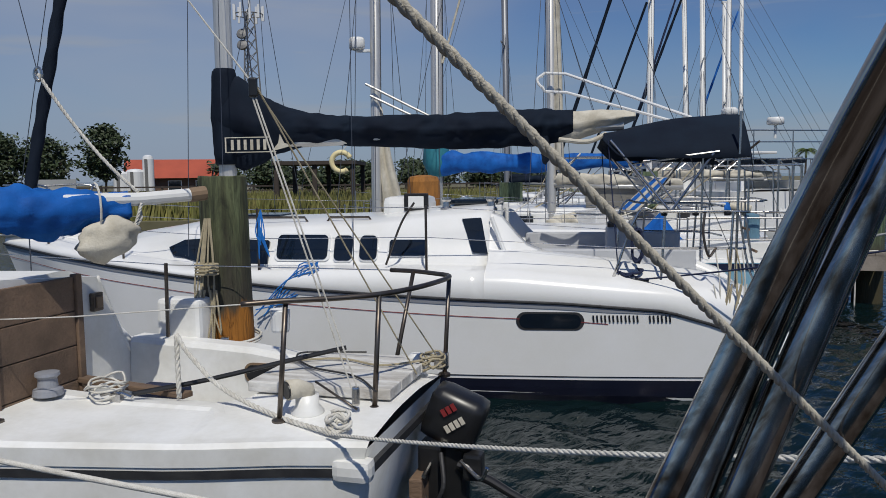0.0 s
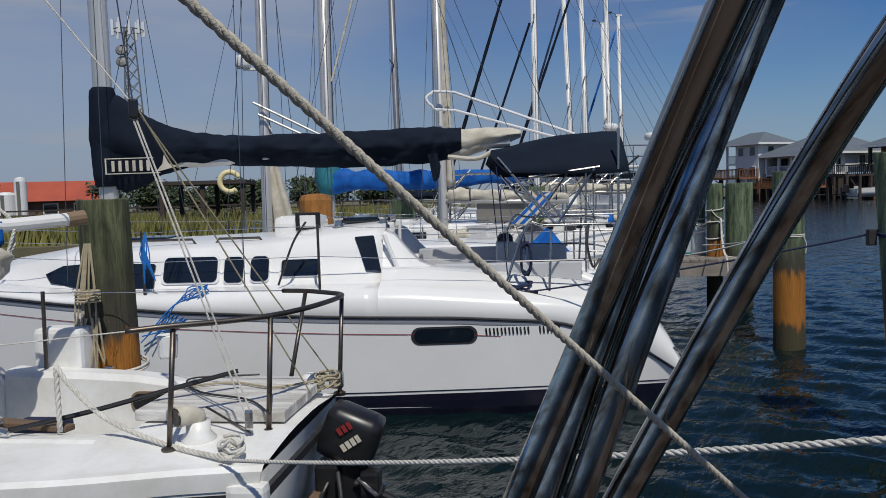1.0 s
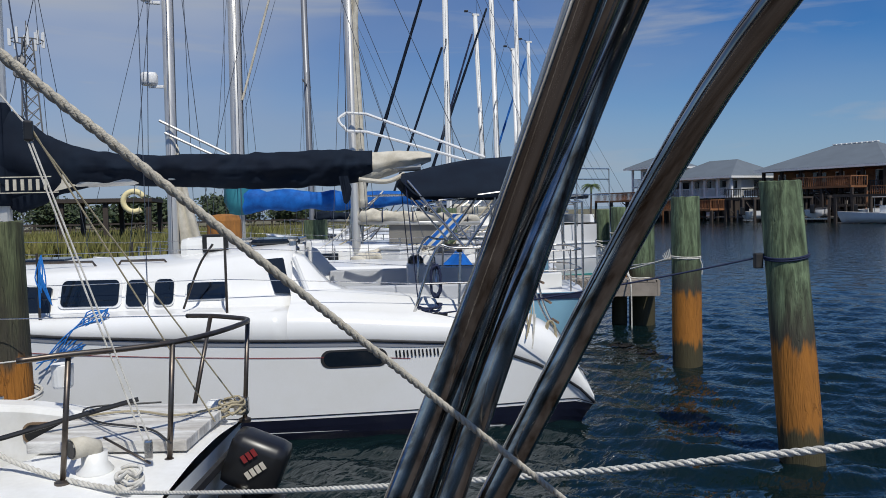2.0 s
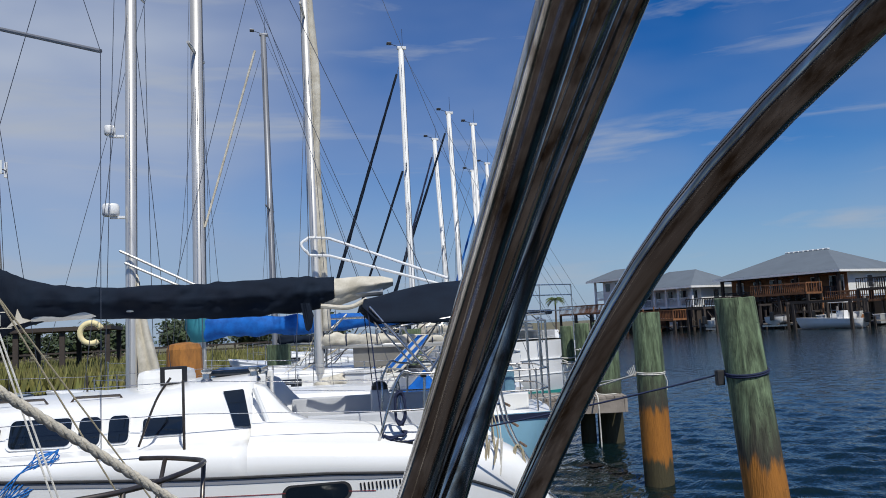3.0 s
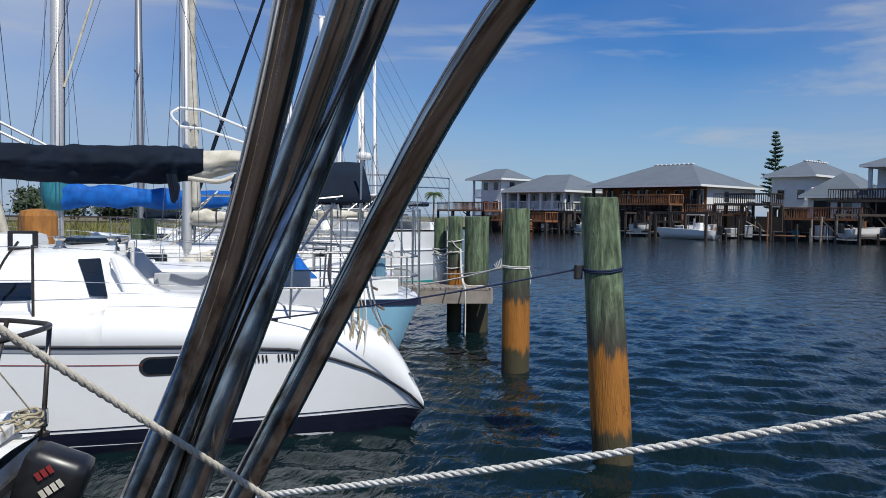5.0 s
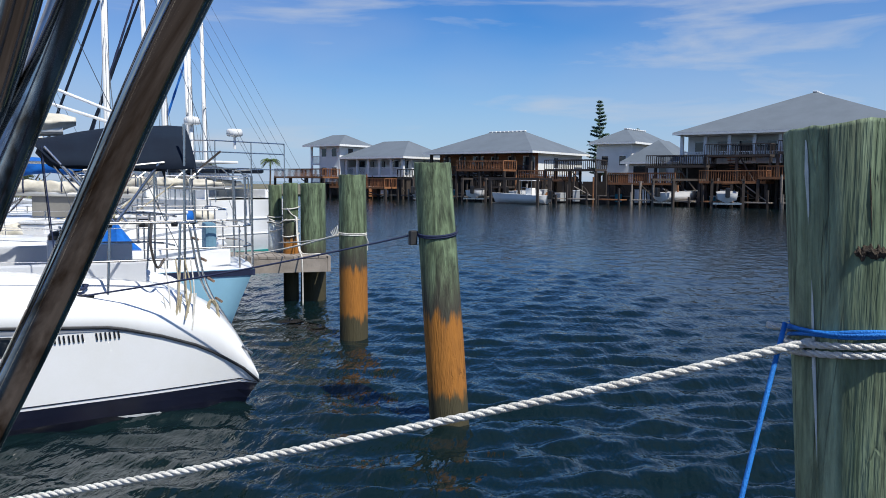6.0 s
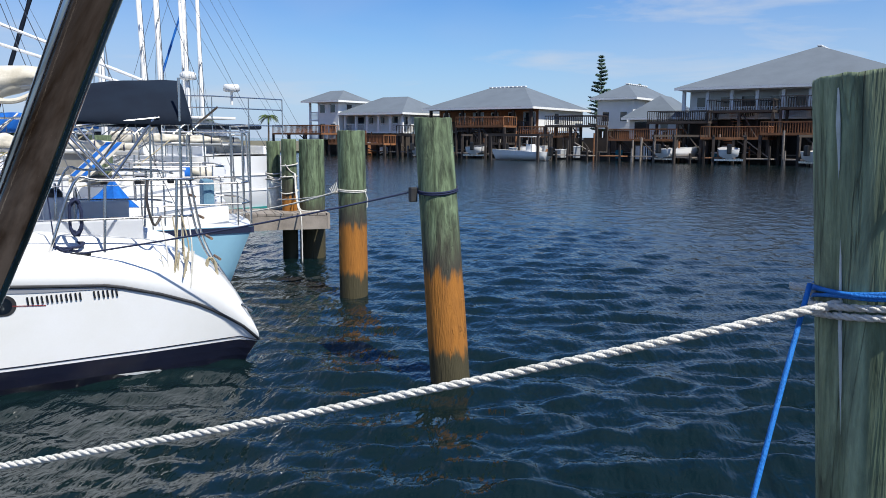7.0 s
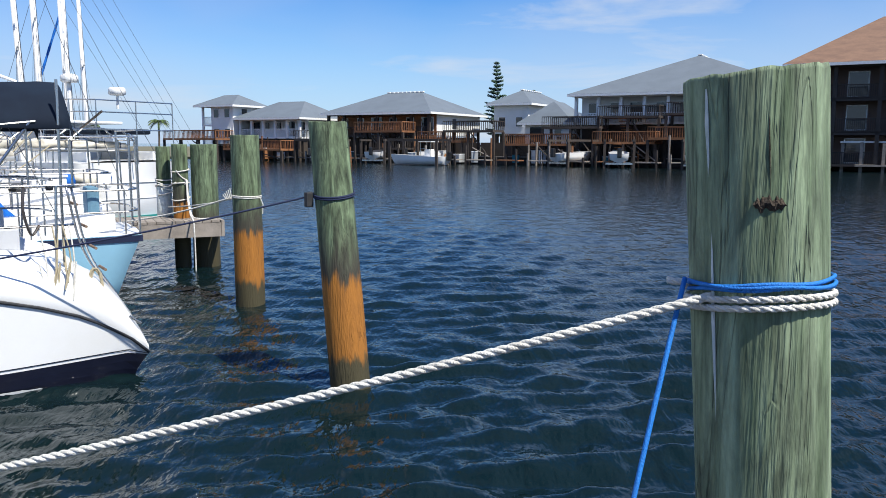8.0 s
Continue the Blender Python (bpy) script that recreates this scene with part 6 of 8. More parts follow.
def spar(name, label, x, y, z0, top, r, material, lean=(0, 0), spreaders=(), fore=None, furl=None, wires=True, category="mast", gear=True, aft=4.0, seed=0):
    """A mast with spreaders, shrouds and stays. fore: how far ahead the forestay lands; furl: the cover of its sail."""
    t = thing(name, pose(x, y, z0), label, category, "masts of the moored boats")
    h = top - z0
    ax = Vector((lean[0], lean[1], h))
    part("pole", tubed([Vector((0, 0, -0.6)), Vector((0, 0, 0)), ax], r, 14, r1=r * 0.9), material, t, smooth=True)
    part("sail_track", tubed([Vector((r * 1.0, 0, 0.8)), ax + Vector((r * 0.9, 0, -0.2))], r * 0.16, 6), WIRE, t)
    f, s = Vector((-0.97, 0.24, 0)), Vector((-0.24, -0.97, 0))
    for k in spreaders:
        c = ax * k
        part("spreader", tubed([c - s * 0.65 + Vector((0, 0, 0.05)), c, c + s * 0.65 + Vector((0, 0, 0.05))], r * 0.28, 8), material, t)
    if wires:
        for sg in (1, -1):
            for k, foot_x in ((0.985, 0.0), (0.55, 0.35), (0.55, -0.35)):
                c = ax * k
                if k > 0.9 and spreaders:
                    mid = ax * spreaders[0] + s * (0.65 * sg)
                    part("shroud", tubed([c, mid + Vector((0, 0, 0.05)), s * (1.1 * sg) + f * foot_x + Vector((0, 0, -0.2))], 0.0055, 5), WIRE, t)
                else:
                    part("shroud", tubed([c, s * (1.1 * sg) + f * foot_x + Vector((0, 0, -0.2))], 0.0055, 5), WIRE, t)
        part("backstay", tubed([ax, f * (-aft) + Vector((0, 0, 0.2))], 0.005, 5), WIRE, t)
    if fore:
        a, b = ax * 0.97, f * fore + Vector((0, 0, 0.0))
        part("forestay", tubed([a, b], 0.006, 5), WIRE, t)
        if furl:
            bmf = bmesh.new()
            tube(bmf, [a.lerp(b, u) for u in np.linspace(0.05, 0.93, 30)], 0.03, 10, r1=0.055, twist=5, lobes=2, lobe=0.12)
            part("furled_jib", bmf, furl, t, smooth=True)
    if gear:
        part("masthead", boxed(ax.x - 0.10, ax.x + 0.14, ax.y - 0.05, ax.y + 0.05, h, h + 0.07, bevel=0.01), material, t)
        part("aerial", tubed([ax + Vector((0.05, 0, 0.05)), ax + Vector((0.05, 0, 0.55))], 0.006, 5), WIRE, t)
        vane = part("wind_vane", tubed([ax + Vector((-0.05, 0, 0.07)), ax + Vector((-0.30, 0.05, 0.16))], 0.008, 5), BLACK, t)
        part("cups", boxed(ax.x - 0.36, ax.x - 0.24, ax.y, ax.y + 0.10, h + 0.13, h + 0.19, bevel=0.01), BLACK, vane)
    return t


# light blue boat next to the sloop, its mast carries a radar
LB = frame_at(5.15, 11.55, 14)
lb = moored_boat("blue_hulled_sailboat", "small sailboat with light blue hull and dark blue rail", LB, 8.0, 1.18, 0.86, LIGHT_BLUE, stripe=ROPE_NAVY, cabin=(2.5, 6.2, 0.80, 0.42), seed=3)
bm = bmesh.new()
loft(bm, [[Vector((1.5 + dx, y, z)) for y, z in ((0.60, 0.92), (0.42, 1.12 + hh * 0.5), (0.0, 1.40 + hh), (-0.42, 1.12 + hh * 0.5), (-0.62, 0.92))] for dx, hh in ((0, -0.30), (0.12, -0.18), (0.34, 0.12), (0.55, -0.10), (0.8, -0.28))])
part("cockpit_cover", bm, BLUE, lb, "bright blue canvas cover over the cockpit")
bm = bmesh.new()
box(bm, 0.45, 0.62, -0.15, 0.35, 0.9, 1.50, bevel=0.05)
part("stern_canvas", bm, FADED_BLUE, lb, "faded blue canvas dodger at the stern")
part("stern_gate", tubed([(0.02, 0.9, 0.86), (0.02, 0.9, 2.2), (0.02, 0.3, 2.25), (0.02, 0.3, 0.9)], 0.018, 8), STEEL, lb)
part("stern_gate", tubed([(1.2, 0.9, 0.9), (1.2, 0.88, 2.2), (0.02, 0.9, 2.2)], 0.014, 8), STEEL, lb)
part("stern_gate", tubed([(0.02, -0.9, 0.86), (0.02, -0.9, 2.3), (0.02, 0.9, 2.3)], 0.016, 8), STEEL, lb)
part("fender", lathed([(0.02, 0.35), (0.08, 0.40), (0.09, 0.55), (0.08, 0.72), (0.02, 0.78)], 12, Matrix.Translation((1.4, 1.2, 0))), GELCOAT, lb, smooth=True)

m1 = spar("mast_with_radar", "grey aluminium mast carrying two white radar domes", -1.02, 12.4, 0.9, 13.2, 0.085, ALU, lean=(0.12, 0.0), spreaders=(0.55,), fore=3.2, seed=2)
for zz, rr, hh in ((3.26, 0.125, 0.17), (4.50, 0.085, 0.10)):
    arm = part("bracket", boxed(-0.26, -0.05, -0.03, 0.03, zz - 0.12, zz - 0.08, bevel=0.006), GELCOAT, m1)
    part("radar_dome", lathed([(rr * 0.85, zz - 0.08), (rr, zz - 0.05), (rr, zz + hh * 0.4), (rr * 0.85, zz + hh * 0.6), (0.01, zz + hh * 0.65)], 18, Matrix.Translation((-0.25, 0, 0))), GELCOAT, arm, "white radar dome", smooth=True)
bm = bmesh.new()
loft(bm, [[Vector((0.07 + w * i / 6, 0.05 * math.sin(i * 1.9 + z * 2), z - 0.05 * i * (1 if z < 0.9 else 0))) for i in range(7)] for z, w in ((2.3, 0.05), (1.9, 0.12), (1.5, 0.18), (1.1, 0.28), (0.75, 0.42), (0.45, 0.50))])
sl = part("hanging_sail", bm, SAILCLOTH, m1, "loose white sail hanging at the mast foot", smooth=True)
sl.modifiers.new("cloth", "SOLIDIFY").thickness = 0.01
for a, b in (((-0.12, -0.14, 2.64), (0.95, -0.18, 2.09)), ((-0.05, -0.13, 2.46), (0.85, -0.18, 2.02))):
    part("gallows_tube", tubed([a, b], 0.020, 8), ALU, m1)

# boat with teal mast boot and blue boom cover
tb = moored_boat("white_ketch", "white sailboat with blue boom cover further back", frame_at(5.6, 16.6, 14), 9.0, 1.35, 0.80, GELCOAT, stripe=BOOT_NAVY, cabin=(2.6, 6.4, 0.85, 0.34), bottom=TEAL_PAINT, seed=4)
m2 = spar("mast_with_teal_boot", "pale aluminium mast with a teal canvas boot", -0.08, 17.3, 1.2, 14.0, 0.135, ALU, lean=(0.10, 0.0), spreaders=(0.56,), fore=3.4, seed=3)
for sg in (1, -1):
    part("flag_line", tubed([(0.1, sg * 0.65, 7.2), (0.05, sg * 0.9, 0)], 0.005, 5), WIRE, m2)
part("boot", lathed([(0.15, 1.9), (0.17, 2.0), (0.28, 1.55), (0.30, 1.2), (0.15, 0.9)], 14), TEAL, m2, smooth=True)
part("jib_pole", tubed([(1.31, -0.08, 7.3), (0.16, -0.04, 3.35)], 0.025, 8), SAILCLOTH, m2, "white rolled sail on an inner stay")
bmr = thing("blue_boom_cover", pose(-0.1, 17.2, 2.42), "boom under a bright blue crumpled canvas cover", "boom cover")
bm = bmesh.new()
rr = []
for i in range(50):
    u = i / 49
    c = Vector((4.3 * u, -1.15 * u, -0.04 + 0.02 * math.sin(9 * u)))
    h = 0.24 * (1 - 0.45 * u) + 0.02 * math.sin(30 * u)
    rr.append([c + Vector((0, 0.6 * h * math.cos(a) * (1 + 0.3 * noise.noise((u * 16, math.cos(a) * 2, math.sin(a) * 2))), h * math.sin(a) * (1 + 0.3 * noise.noise((u * 16, math.cos(a) * 2, math.sin(a) * 2 + 7))))) for a in np.linspace(0, 2 * math.pi, 19)[:-1]])
loft(bm, rr, closed=True)
part("cover", bm, BLUE, bmr, smooth=True)
part("boom", tubed([(0, 0, -0.05), (4.5, -1.2, -0.02)], 0.06, 10), ALU, bmr)
part("cover_skirt", lathed([(0.16, -0.30), (0.22, -0.05), (0.20, 0.15), (0.15, 0.35)], 12), TEAL, bmr, smooth=True)

# mast with white hoisted sail roll, and its double boom tubes
wb = moored_boat("cruising_sailboat", "white cruising sailboat with cluttered deck and grey vinyl windows", frame_at(5.85, 14.35, 14), 9.0, 1.3, 1.0, GELCOAT, cabin=(2.8, 6.8, 0.9, 0.48), seed=5)
part("windscreen", boxed(2.0, 2.05, -0.75, 0.75, 1.5, 2.05, bevel=0.02), CLEAR_VINYL, wb, "grey vinyl windscreen")
part("side_curtain", boxed(2.05, 3.1, 0.74, 0.77, 1.5, 2.05, bevel=0.01), CLEAR_VINYL, wb, "grey vinyl side curtain")
m4 = spar("mast_with_sail_roll", "pale mast with a white sail rolled along it", 2.06, 14.5, 1.0, 13.0, 0.085, ALU, lean=(-0.10, 0.0), spreaders=(0.6,), fore=3.2, seed=4)
bm = bmesh.new()
tube(bm, [Vector((0.13 - 0.10 * z / 12 + 0.03 * math.sin(z * 1.3), 0.02 * math.sin(z * 2), z)) for z in np.linspace(1.2, 11.5, 70)], 0.085, 12, r1=0.05, twist=1.1, lobes=2, lobe=0.22)
part("sail_roll", bm, SAILCLOTH, m4, smooth=True)
for dz, dy in ((0.0, 0.0), (-0.33, -0.05)):
    part("gallows_tube", tubed([(-0.22, -0.2 + dy, 2.86 + dz * 0.5), (-0.16, -0.2 + dy, 2.93 + dz), (0.2, -0.3 + dy, 2.90 + dz), (2.1, -1.45 + dy, 2.02 + dz * 0.45)], 0.026, 8), GELCOAT, m4)
part("gallows_end", tubed([(-0.16, -0.2, 2.93), (-0.30, -0.22, 2.80), (-0.16, -0.25, 2.60)], 0.026, 8, curve=True), GELCOAT, m4)

m3 = spar("grey_mast", "slim dark grey mast with a short spreader", 1.85, 21.8, 1.0, 10.6, 0.082, MAST_GREY, lean=(-0.08, 0.0), spreaders=(0.48,), fore=3.0, seed=5)
m5 = spar("white_mast", "tall white mast with navy furled jib", 5.10, 19.2, 1.0, 9.45, 0.075, MAST_WHITE, spreaders=(0.62,), fore=2.7, furl=NAVY, seed=6)
part("stay_sail", tubed([(-0.1, 0.0, 5.2), (-1.35, 0.35, 1.6)], 0.03, 8), NAVY, m5, "second navy furled sail")
m7 = spar("white_mast", "white mast with navy furled jib behind the bimini", 7.60, 22.7, 1.0, 8.75, 0.078, MAST_WHITE, lean=(-0.15, 0), spreaders=(0.55,), fore=2.9, furl=NAVY, seed=7)
m6 = spar("white_mast", "white mast leaning slightly, with blue furled sail", 8.10, 25.7, 1.0, 8.65, 0.08, MAST_WHITE, lean=(-0.25, 0), spreaders=(0.5,), fore=2.6, furl=ROPE_NAVY, seed=8)
m8 = spar("white_mast", "thin white mast far back", 10.2, 28.2, 1.0, 8.05, 0.075, MAST_WHITE, lean=(-0.12, 0), spreaders=(0.5,), fore=2.5, seed=9)
m9 = spar("white_mast", "thin white mast far back with stays", 11.05, 28.9, 1.0, 8.5, 0.072, MAST_WHITE, lean=(-0.1, 0), spreaders=(0.5,), fore=2.5, furl=BLUE, seed=10)
m10 = spar("white_mast", "white mast with a radar dome at its spreader", 8.58, 23.4, 1.0, 8.6, 0.067, MAST_WHITE, lean=(-0.1, 0), fore=2.4, seed=11)
part("radar_dome", lathed([(0.20, 2.80), (0.24, 2.84), (0.24, 2.97), (0.18, 3.03), (0.01, 3.05)], 16), GELCOAT, m10, "white radar dome", smooth=True)

# boats under those masts
for i, (bx, by, ln, fr) in enumerate(((6.2, 18.6, 5.6, 0.95), (6.4, 22.4, 5.6, 1.0), (5.6, 26.6, 5, 1.05), (12.2, 33.0, 8, 1.1))):
    moored_boat("sailboat", "white moored sailboat in the row", frame_at(bx, by, 14), ln, 1.2, fr, GELCOAT, cabin=(2.2, ln * 0.72, 0.85, 0.42), category="sailboat", seed=20 + i)

# motor yacht with flybridge and a teal waterline
MYM = frame_at(9.2, 21.0, 75)
my = moored_boat("motor_yacht", "white motor yacht with flybridge rails and teal waterline", MYM, 9.0, 1.9, 1.60, GELCOAT, bottom=TEAL_PAINT, cabin=(2.6, 7.5, 1.5, 0.95), category="motor yacht", rails=False, windows=4, transom=-0.12)
part("transom_stripe", boxed(-0.135, -0.10, -1.36, 1.36, -0.05, 0.16), TEAL_PAINT, my)
for sz in (0.62, 1.05):
    part("transom_moulding", boxed(-0.125 + sz * 0.05, -0.04, -1.40, 1.40, sz, sz + 0.028, bevel=0.006), GELCOAT, my)
part("bridge_deck", boxed(2.2, 7.5, -1.5, 1.5, 2.66, 2.74, bevel=0.03), GELCOAT, my)
part("bridge_screen", boxed(5.0, 5.1, -1.2, 1.2, 2.72, 3.15, bevel=0.04), TINT, my)
part("bridge_house", boxed(5.1, 6.6, -1.2, 1.2, 2.72, 3.1, bevel=0.1), GELCOAT, my)
part("sun_cover", boxed(0.6, 2.2, -1.2, 1.2, 2.35, 2.5, bevel=0.06), NAVY, my, "navy canvas roll")
for hz in (2.45, 2.9, 3.2):
    part("guard_rail", tubed([(5, 1.6, hz), (0.2, 1.6, hz), (-0.3, 1.2, hz), (-0.3, -1.2, hz), (0.2, -1.6, hz)], 0.016, 8), STEEL, my)
for px, py in ((0.2, 1.6), (1.3, 1.6), (2.5, 1.6), (3.7, 1.6), (-0.3, 1.2), (-0.3, -1.2), (-0.3, 0)):
    part("guard_post", tubed([(px, py, 1.55), (px, py, 3.2)], 0.015, 8), STEEL, my)
part("davit", tubed([(1.2, 1.3, 2.0), (-0.6, 1.25, 2.9)], 0.03, 8), BRONZE, my)
part("radar_pole", tubed([(-0.1, 0.4, 3.0), (-0.1, 0.4, 3.35)], 0.035, 8), GELCOAT, my)
part("radar_dome", lathed([(0.17, 3.35), (0.22, 3.38), (0.22, 3.50), (0.19, 3.55), (0.01, 3.56)], 16, Matrix.Translation((-0.1, 0.4, 0))), GELCOAT, my, smooth=True)

# deck clutter on the boats behind: solar panel, canvas rolls, lifebuoy
sp = thing("solar_panel", pose(3.55, 13.6, 1.75, 0, -38, 20), "tilted blue and white sunshade panel on a pole", "panel")
part("panel", boxed(-0.45, 0.45, -0.25, 0.25, -0.015, 0.015, bevel=0.005), SAILCLOTH, sp)
for yy in (-0.14, 0.14):
    part("stripe", boxed(-0.44, 0.44, yy - 0.07, yy + 0.07, 0.016, 0.020), BLUE, sp)
part("pole", tubed([(0, 0, 0), (0.45, 0, -0.65)], 0.02, 8), STEEL, sp)
lbuoy = thing("lifebuoy", pose(-1.55, 12.35, 2.35), "cream lifebuoy ring hung on the rail", "lifebuoy")
bm = bmesh.new()
tube(bm, [Vector((0.15 * math.cos(a), 0, 0.15 * math.sin(a))) for a in np.linspace(0.4, 5.4, 25)], 0.042, 10)
part("ring", bm, FLOAT_RING, lbuoy, smooth=True)
part("hanger", tubed([(0, 0, 0.15), (0.35, 0.05, 0.55)], 0.006, 6), ROPE, lbuoy)

rnd = random.Random(77)
for i in range(16):
    u = i / 15
    x = 2.2 + 6.0 * u + rnd.uniform(-0.3, 0.3)
    y = 14.2 + 5.0 * u + rnd.uniform(-0.8, 0.8)
    kind_i = i % 4
    z = 1.08
    if kind_i == 0:
        t = thing("canvas_bundle", pose(x, y, z, 0, 0, rnd.uniform(0, 180)), "rolled white sailcloth bundle lying on a deck", "sail bundle", "deck clutter")
        bm = bmesh.new()
        tube(bm, smooth_line([(-0.6, 0, 0.12), (-0.2, 0.08, 0.2), (0.25, -0.05, 0.22), (0.7, 0.05, 0.12)]), 0.15, 10, r1=0.10, lobes=3, lobe=0.2, twist=4)
        part("cloth", bm, SAILCLOTH, t, smooth=True)
    elif kind_i == 1:
        t = thing("deck_box", pose(x, y, z, 0, 0, rnd.uniform(0, 90)), "white plastic deck box on a moored boat", "deck box", "deck clutter")
        part("body", boxed(-0.35, 0.35, -0.22, 0.22, 0, 0.34, bevel=0.03), GELCOAT, t)
        part("lid", boxed(-0.37, 0.37, -0.24, 0.24, 0.345, 0.40, bevel=0.02), GELCOAT, t)
    elif kind_i == 2:
        t = thing("arch_frame", pose(x, y, z, 0, 0, 104), "bare stainless steel cockpit arch on a boat", "arch", "deck clutter")
        for xx in (-0.1, 0.5):
            part("bow", tubed([(xx, -0.9, -0.1), (xx, -0.85, 1.1), (xx, -0.5, 1.35), (xx, 0.5, 1.35), (xx, 0.85, 1.1), (xx, 0.9, -0.1)], 0.02, 8), STEEL, t)
        part("bar", tubed([(-0.1, 0.85, 1.1), (0.5, 0.85, 1.1)], 0.016, 8), STEEL, t)
        part("bar", tubed([(-0.1, -0.85, 1.1), (0.5, -0.85, 1.1)], 0.016, 8), STEEL, t)
    else:
        t = thing("covered_winch", pose(x, y, z), "blue canvas hood over deck gear", "cover", "deck clutter")
        part("hood", lathed([(0.16, 0), (0.18, 0.2), (0.13, 0.34), (0.02, 0.38)], 12), BLUE, t, smooth=True)


def stowed_sail(label, p, q, r, material, seed):
    """A sail flaked along its boom, lumpy, with ties."""
    p, q = Vector(p), Vector(q)
    t = thing("stowed_sail", Matrix.Translation(p), label, "sail", "stowed sails of the moored boats")
    d = q - p
    side = Vector((-d.y, d.x, 0)).normalized()
    part("boom", tubed([Vector((0, 0, 0)), d], 0.045, 10), ALU, t, smooth=True)
    b = bmesh.new()
    rows_ = []
    for i in range(41):
        u = i / 40
        h = r * (1.15 - 0.55 * u) * (0.35 if i in (0, 40) else 1)
        row = []
        for s in range(16):
            a = 2 * math.pi * s / 16
            k = 1 + 0.45 * noise.noise((u * 14 + seed, 1.5 * math.cos(a), 1.5 * math.sin(a) + seed)) + 0.2 * math.sin(20 * u + 3 * a)
            row.append(d * u + side * (0.7 * h * k * math.cos(a)) + Vector((0, 0, 0.05 + h * 0.6 + h * k * math.sin(a))))
        rows_.append(row)
    vs_ = loft(b, rows_, closed=True)
    b.faces.new(vs_[0])
    b.faces.new(vs_[-1])
    part("cloth", b, material, t, smooth=True)
    for u in (0.2, 0.45, 0.7, 0.9):
        h = r * (1.2 - 0.55 * u)
        part("tie", tubed([d * u + side * (0.8 * h * math.cos(a)) + Vector((0, 0, 0.05 + h * 0.6 + 1.12 * h * math.sin(a))) for a in np.linspace(0, 2 * math.pi, 15)], 0.012, 6), ROPE_NAVY, t)
    return t


stowed_sail("dirty white sail flaked along a boom", (2.1, 14.45, 1.92), (4.3, 13.9, 1.86), 0.10, SAILCLOTH, 3)
stowed_sail("dirty white sail flaked along a boom", (5.15, 19.1, 2.0), (7.6, 18.45, 1.95), 0.11, SAILCLOTH, 8)
stowed_sail("white sail flaked along a boom", (7.65, 22.6, 2.0), (9.6, 22.1, 1.95), 0.11, SAILCLOTH, 12)
stowed_sail("navy covered sail along a boom", (1.9, 21.7, 1.9), (4.2, 21.1, 1.85), 0.11, NAVY, 17)
# loose lines and running rigging strung over the decks
rl = random.Random(91)
for i in range(26):
    x, y = rl.uniform(0.5, 4.4), rl.uniform(13.9, 18.2)
    a = rl.uniform(-0.5, 0.5)
    p0 = Vector((x, y, rl.uniform(1.05, 1.4)))
    p1 = p0 + Vector((rl.uniform(0.6, 2.2) * math.cos(a), rl.uniform(0.6, 1.5) * math.sin(a), rl.uniform(0.2, 1.3)))
    line_thing("deck_line", "slack line strung over a moored boat's deck", sag(p0, p1, rl.uniform(0.02, 0.12), 8), rl.choice((0.008, 0.012, 0.014)), rl.choice((ROPE, ROPE_TAN, WIRE, BRONZE)))
# dark gear on the decks: winches, grills, fuel cans, stove-ins
for i in range(14):
    x, y = rl.uniform(1.2, 5.0), rl.uniform(14.2, 18.0)
    w, h = rl.uniform(0.10, 0.25), rl.uniform(0.2, 0.45)
    t = thing("deck_gear", pose(x, y, 1.02, 0, 0, rl.uniform(0, 90)), "dark deck gear under a small lid", "deck gear", "deck clutter")
    part("body", boxed(-w, w, -w * 0.7, w * 0.7, 0, h, bevel=0.03), rl.choice((RUBBER, BRONZE, TEAK, GREY_BAND)), t)
    part("lid", boxed(-w - 0.01, w + 0.01, -w * 0.7 - 0.01, w * 0.7 + 0.01, h + 0.002, h + 0.04, bevel=0.012), rl.choice((RUBBER, GREY_BAND, STEEL)), t)


# ---- far bank: houses on piles, docks and lifted boats ----
HF, HG = Vector((-0.28, 0.96, 0)).normalized(), Vector((0.96, 0.28, 0)).normalized()


def house_frame(x, y):
    """Axes of a house from its near front corner: x along the front, y into the depth."""
    return Matrix(((HF.x, HG.x, 0, x), (HF.y, HG.y, 0, y), (0, 0, 1, 0), (0, 0, 0, 1)))


def hip_roof(w, d, eave, peak, over=0.7, ridge=0.45):
    b = bmesh.new()
    x0, x1, y0, y1 = -over, w + over, -over, d + over
    if w > d:
        r0, r1 = Vector((w * 0.5 - w * ridge * 0.5, d / 2, peak)), Vector((w * 0.5 + w * ridge * 0.5, d / 2, peak))
    else:
        r0, r1 = Vector((w / 2, d * 0.5 - d * ridge * 0.5, peak)), Vector((w / 2, d * 0.5 + d * ridge * 0.5, peak))
    c = [Vector((x0, y0, eave)), Vector((x1, y0, eave)), Vector((x1, y1, eave)), Vector((x0, y1, eave))]
    lo = [v - Vector((0, 0, 0.22)) for v in c]
    V = [b.verts.new(v) for v in (*c, r0, r1, *lo)]
    if w > d:
        for f in ((0, 1, 5, 4), (1, 2, 5), (2, 3, 4, 5), (3, 0, 4)):
            b.faces.new([V[i] for i in f])
    else:
        for f in ((0, 1, 4), (1, 2, 5, 4), (2, 3, 5), (3, 0, 4, 5)):
            b.faces.new([V[i] for i in f])
    for i in range(4):
        j = (i + 1) % 4
        b.faces.new((V[i], V[j], V[6 + j], V[6 + i]))
    b.faces.new([V[6], V[7], V[8], V[9]])
    return b, r0, r1


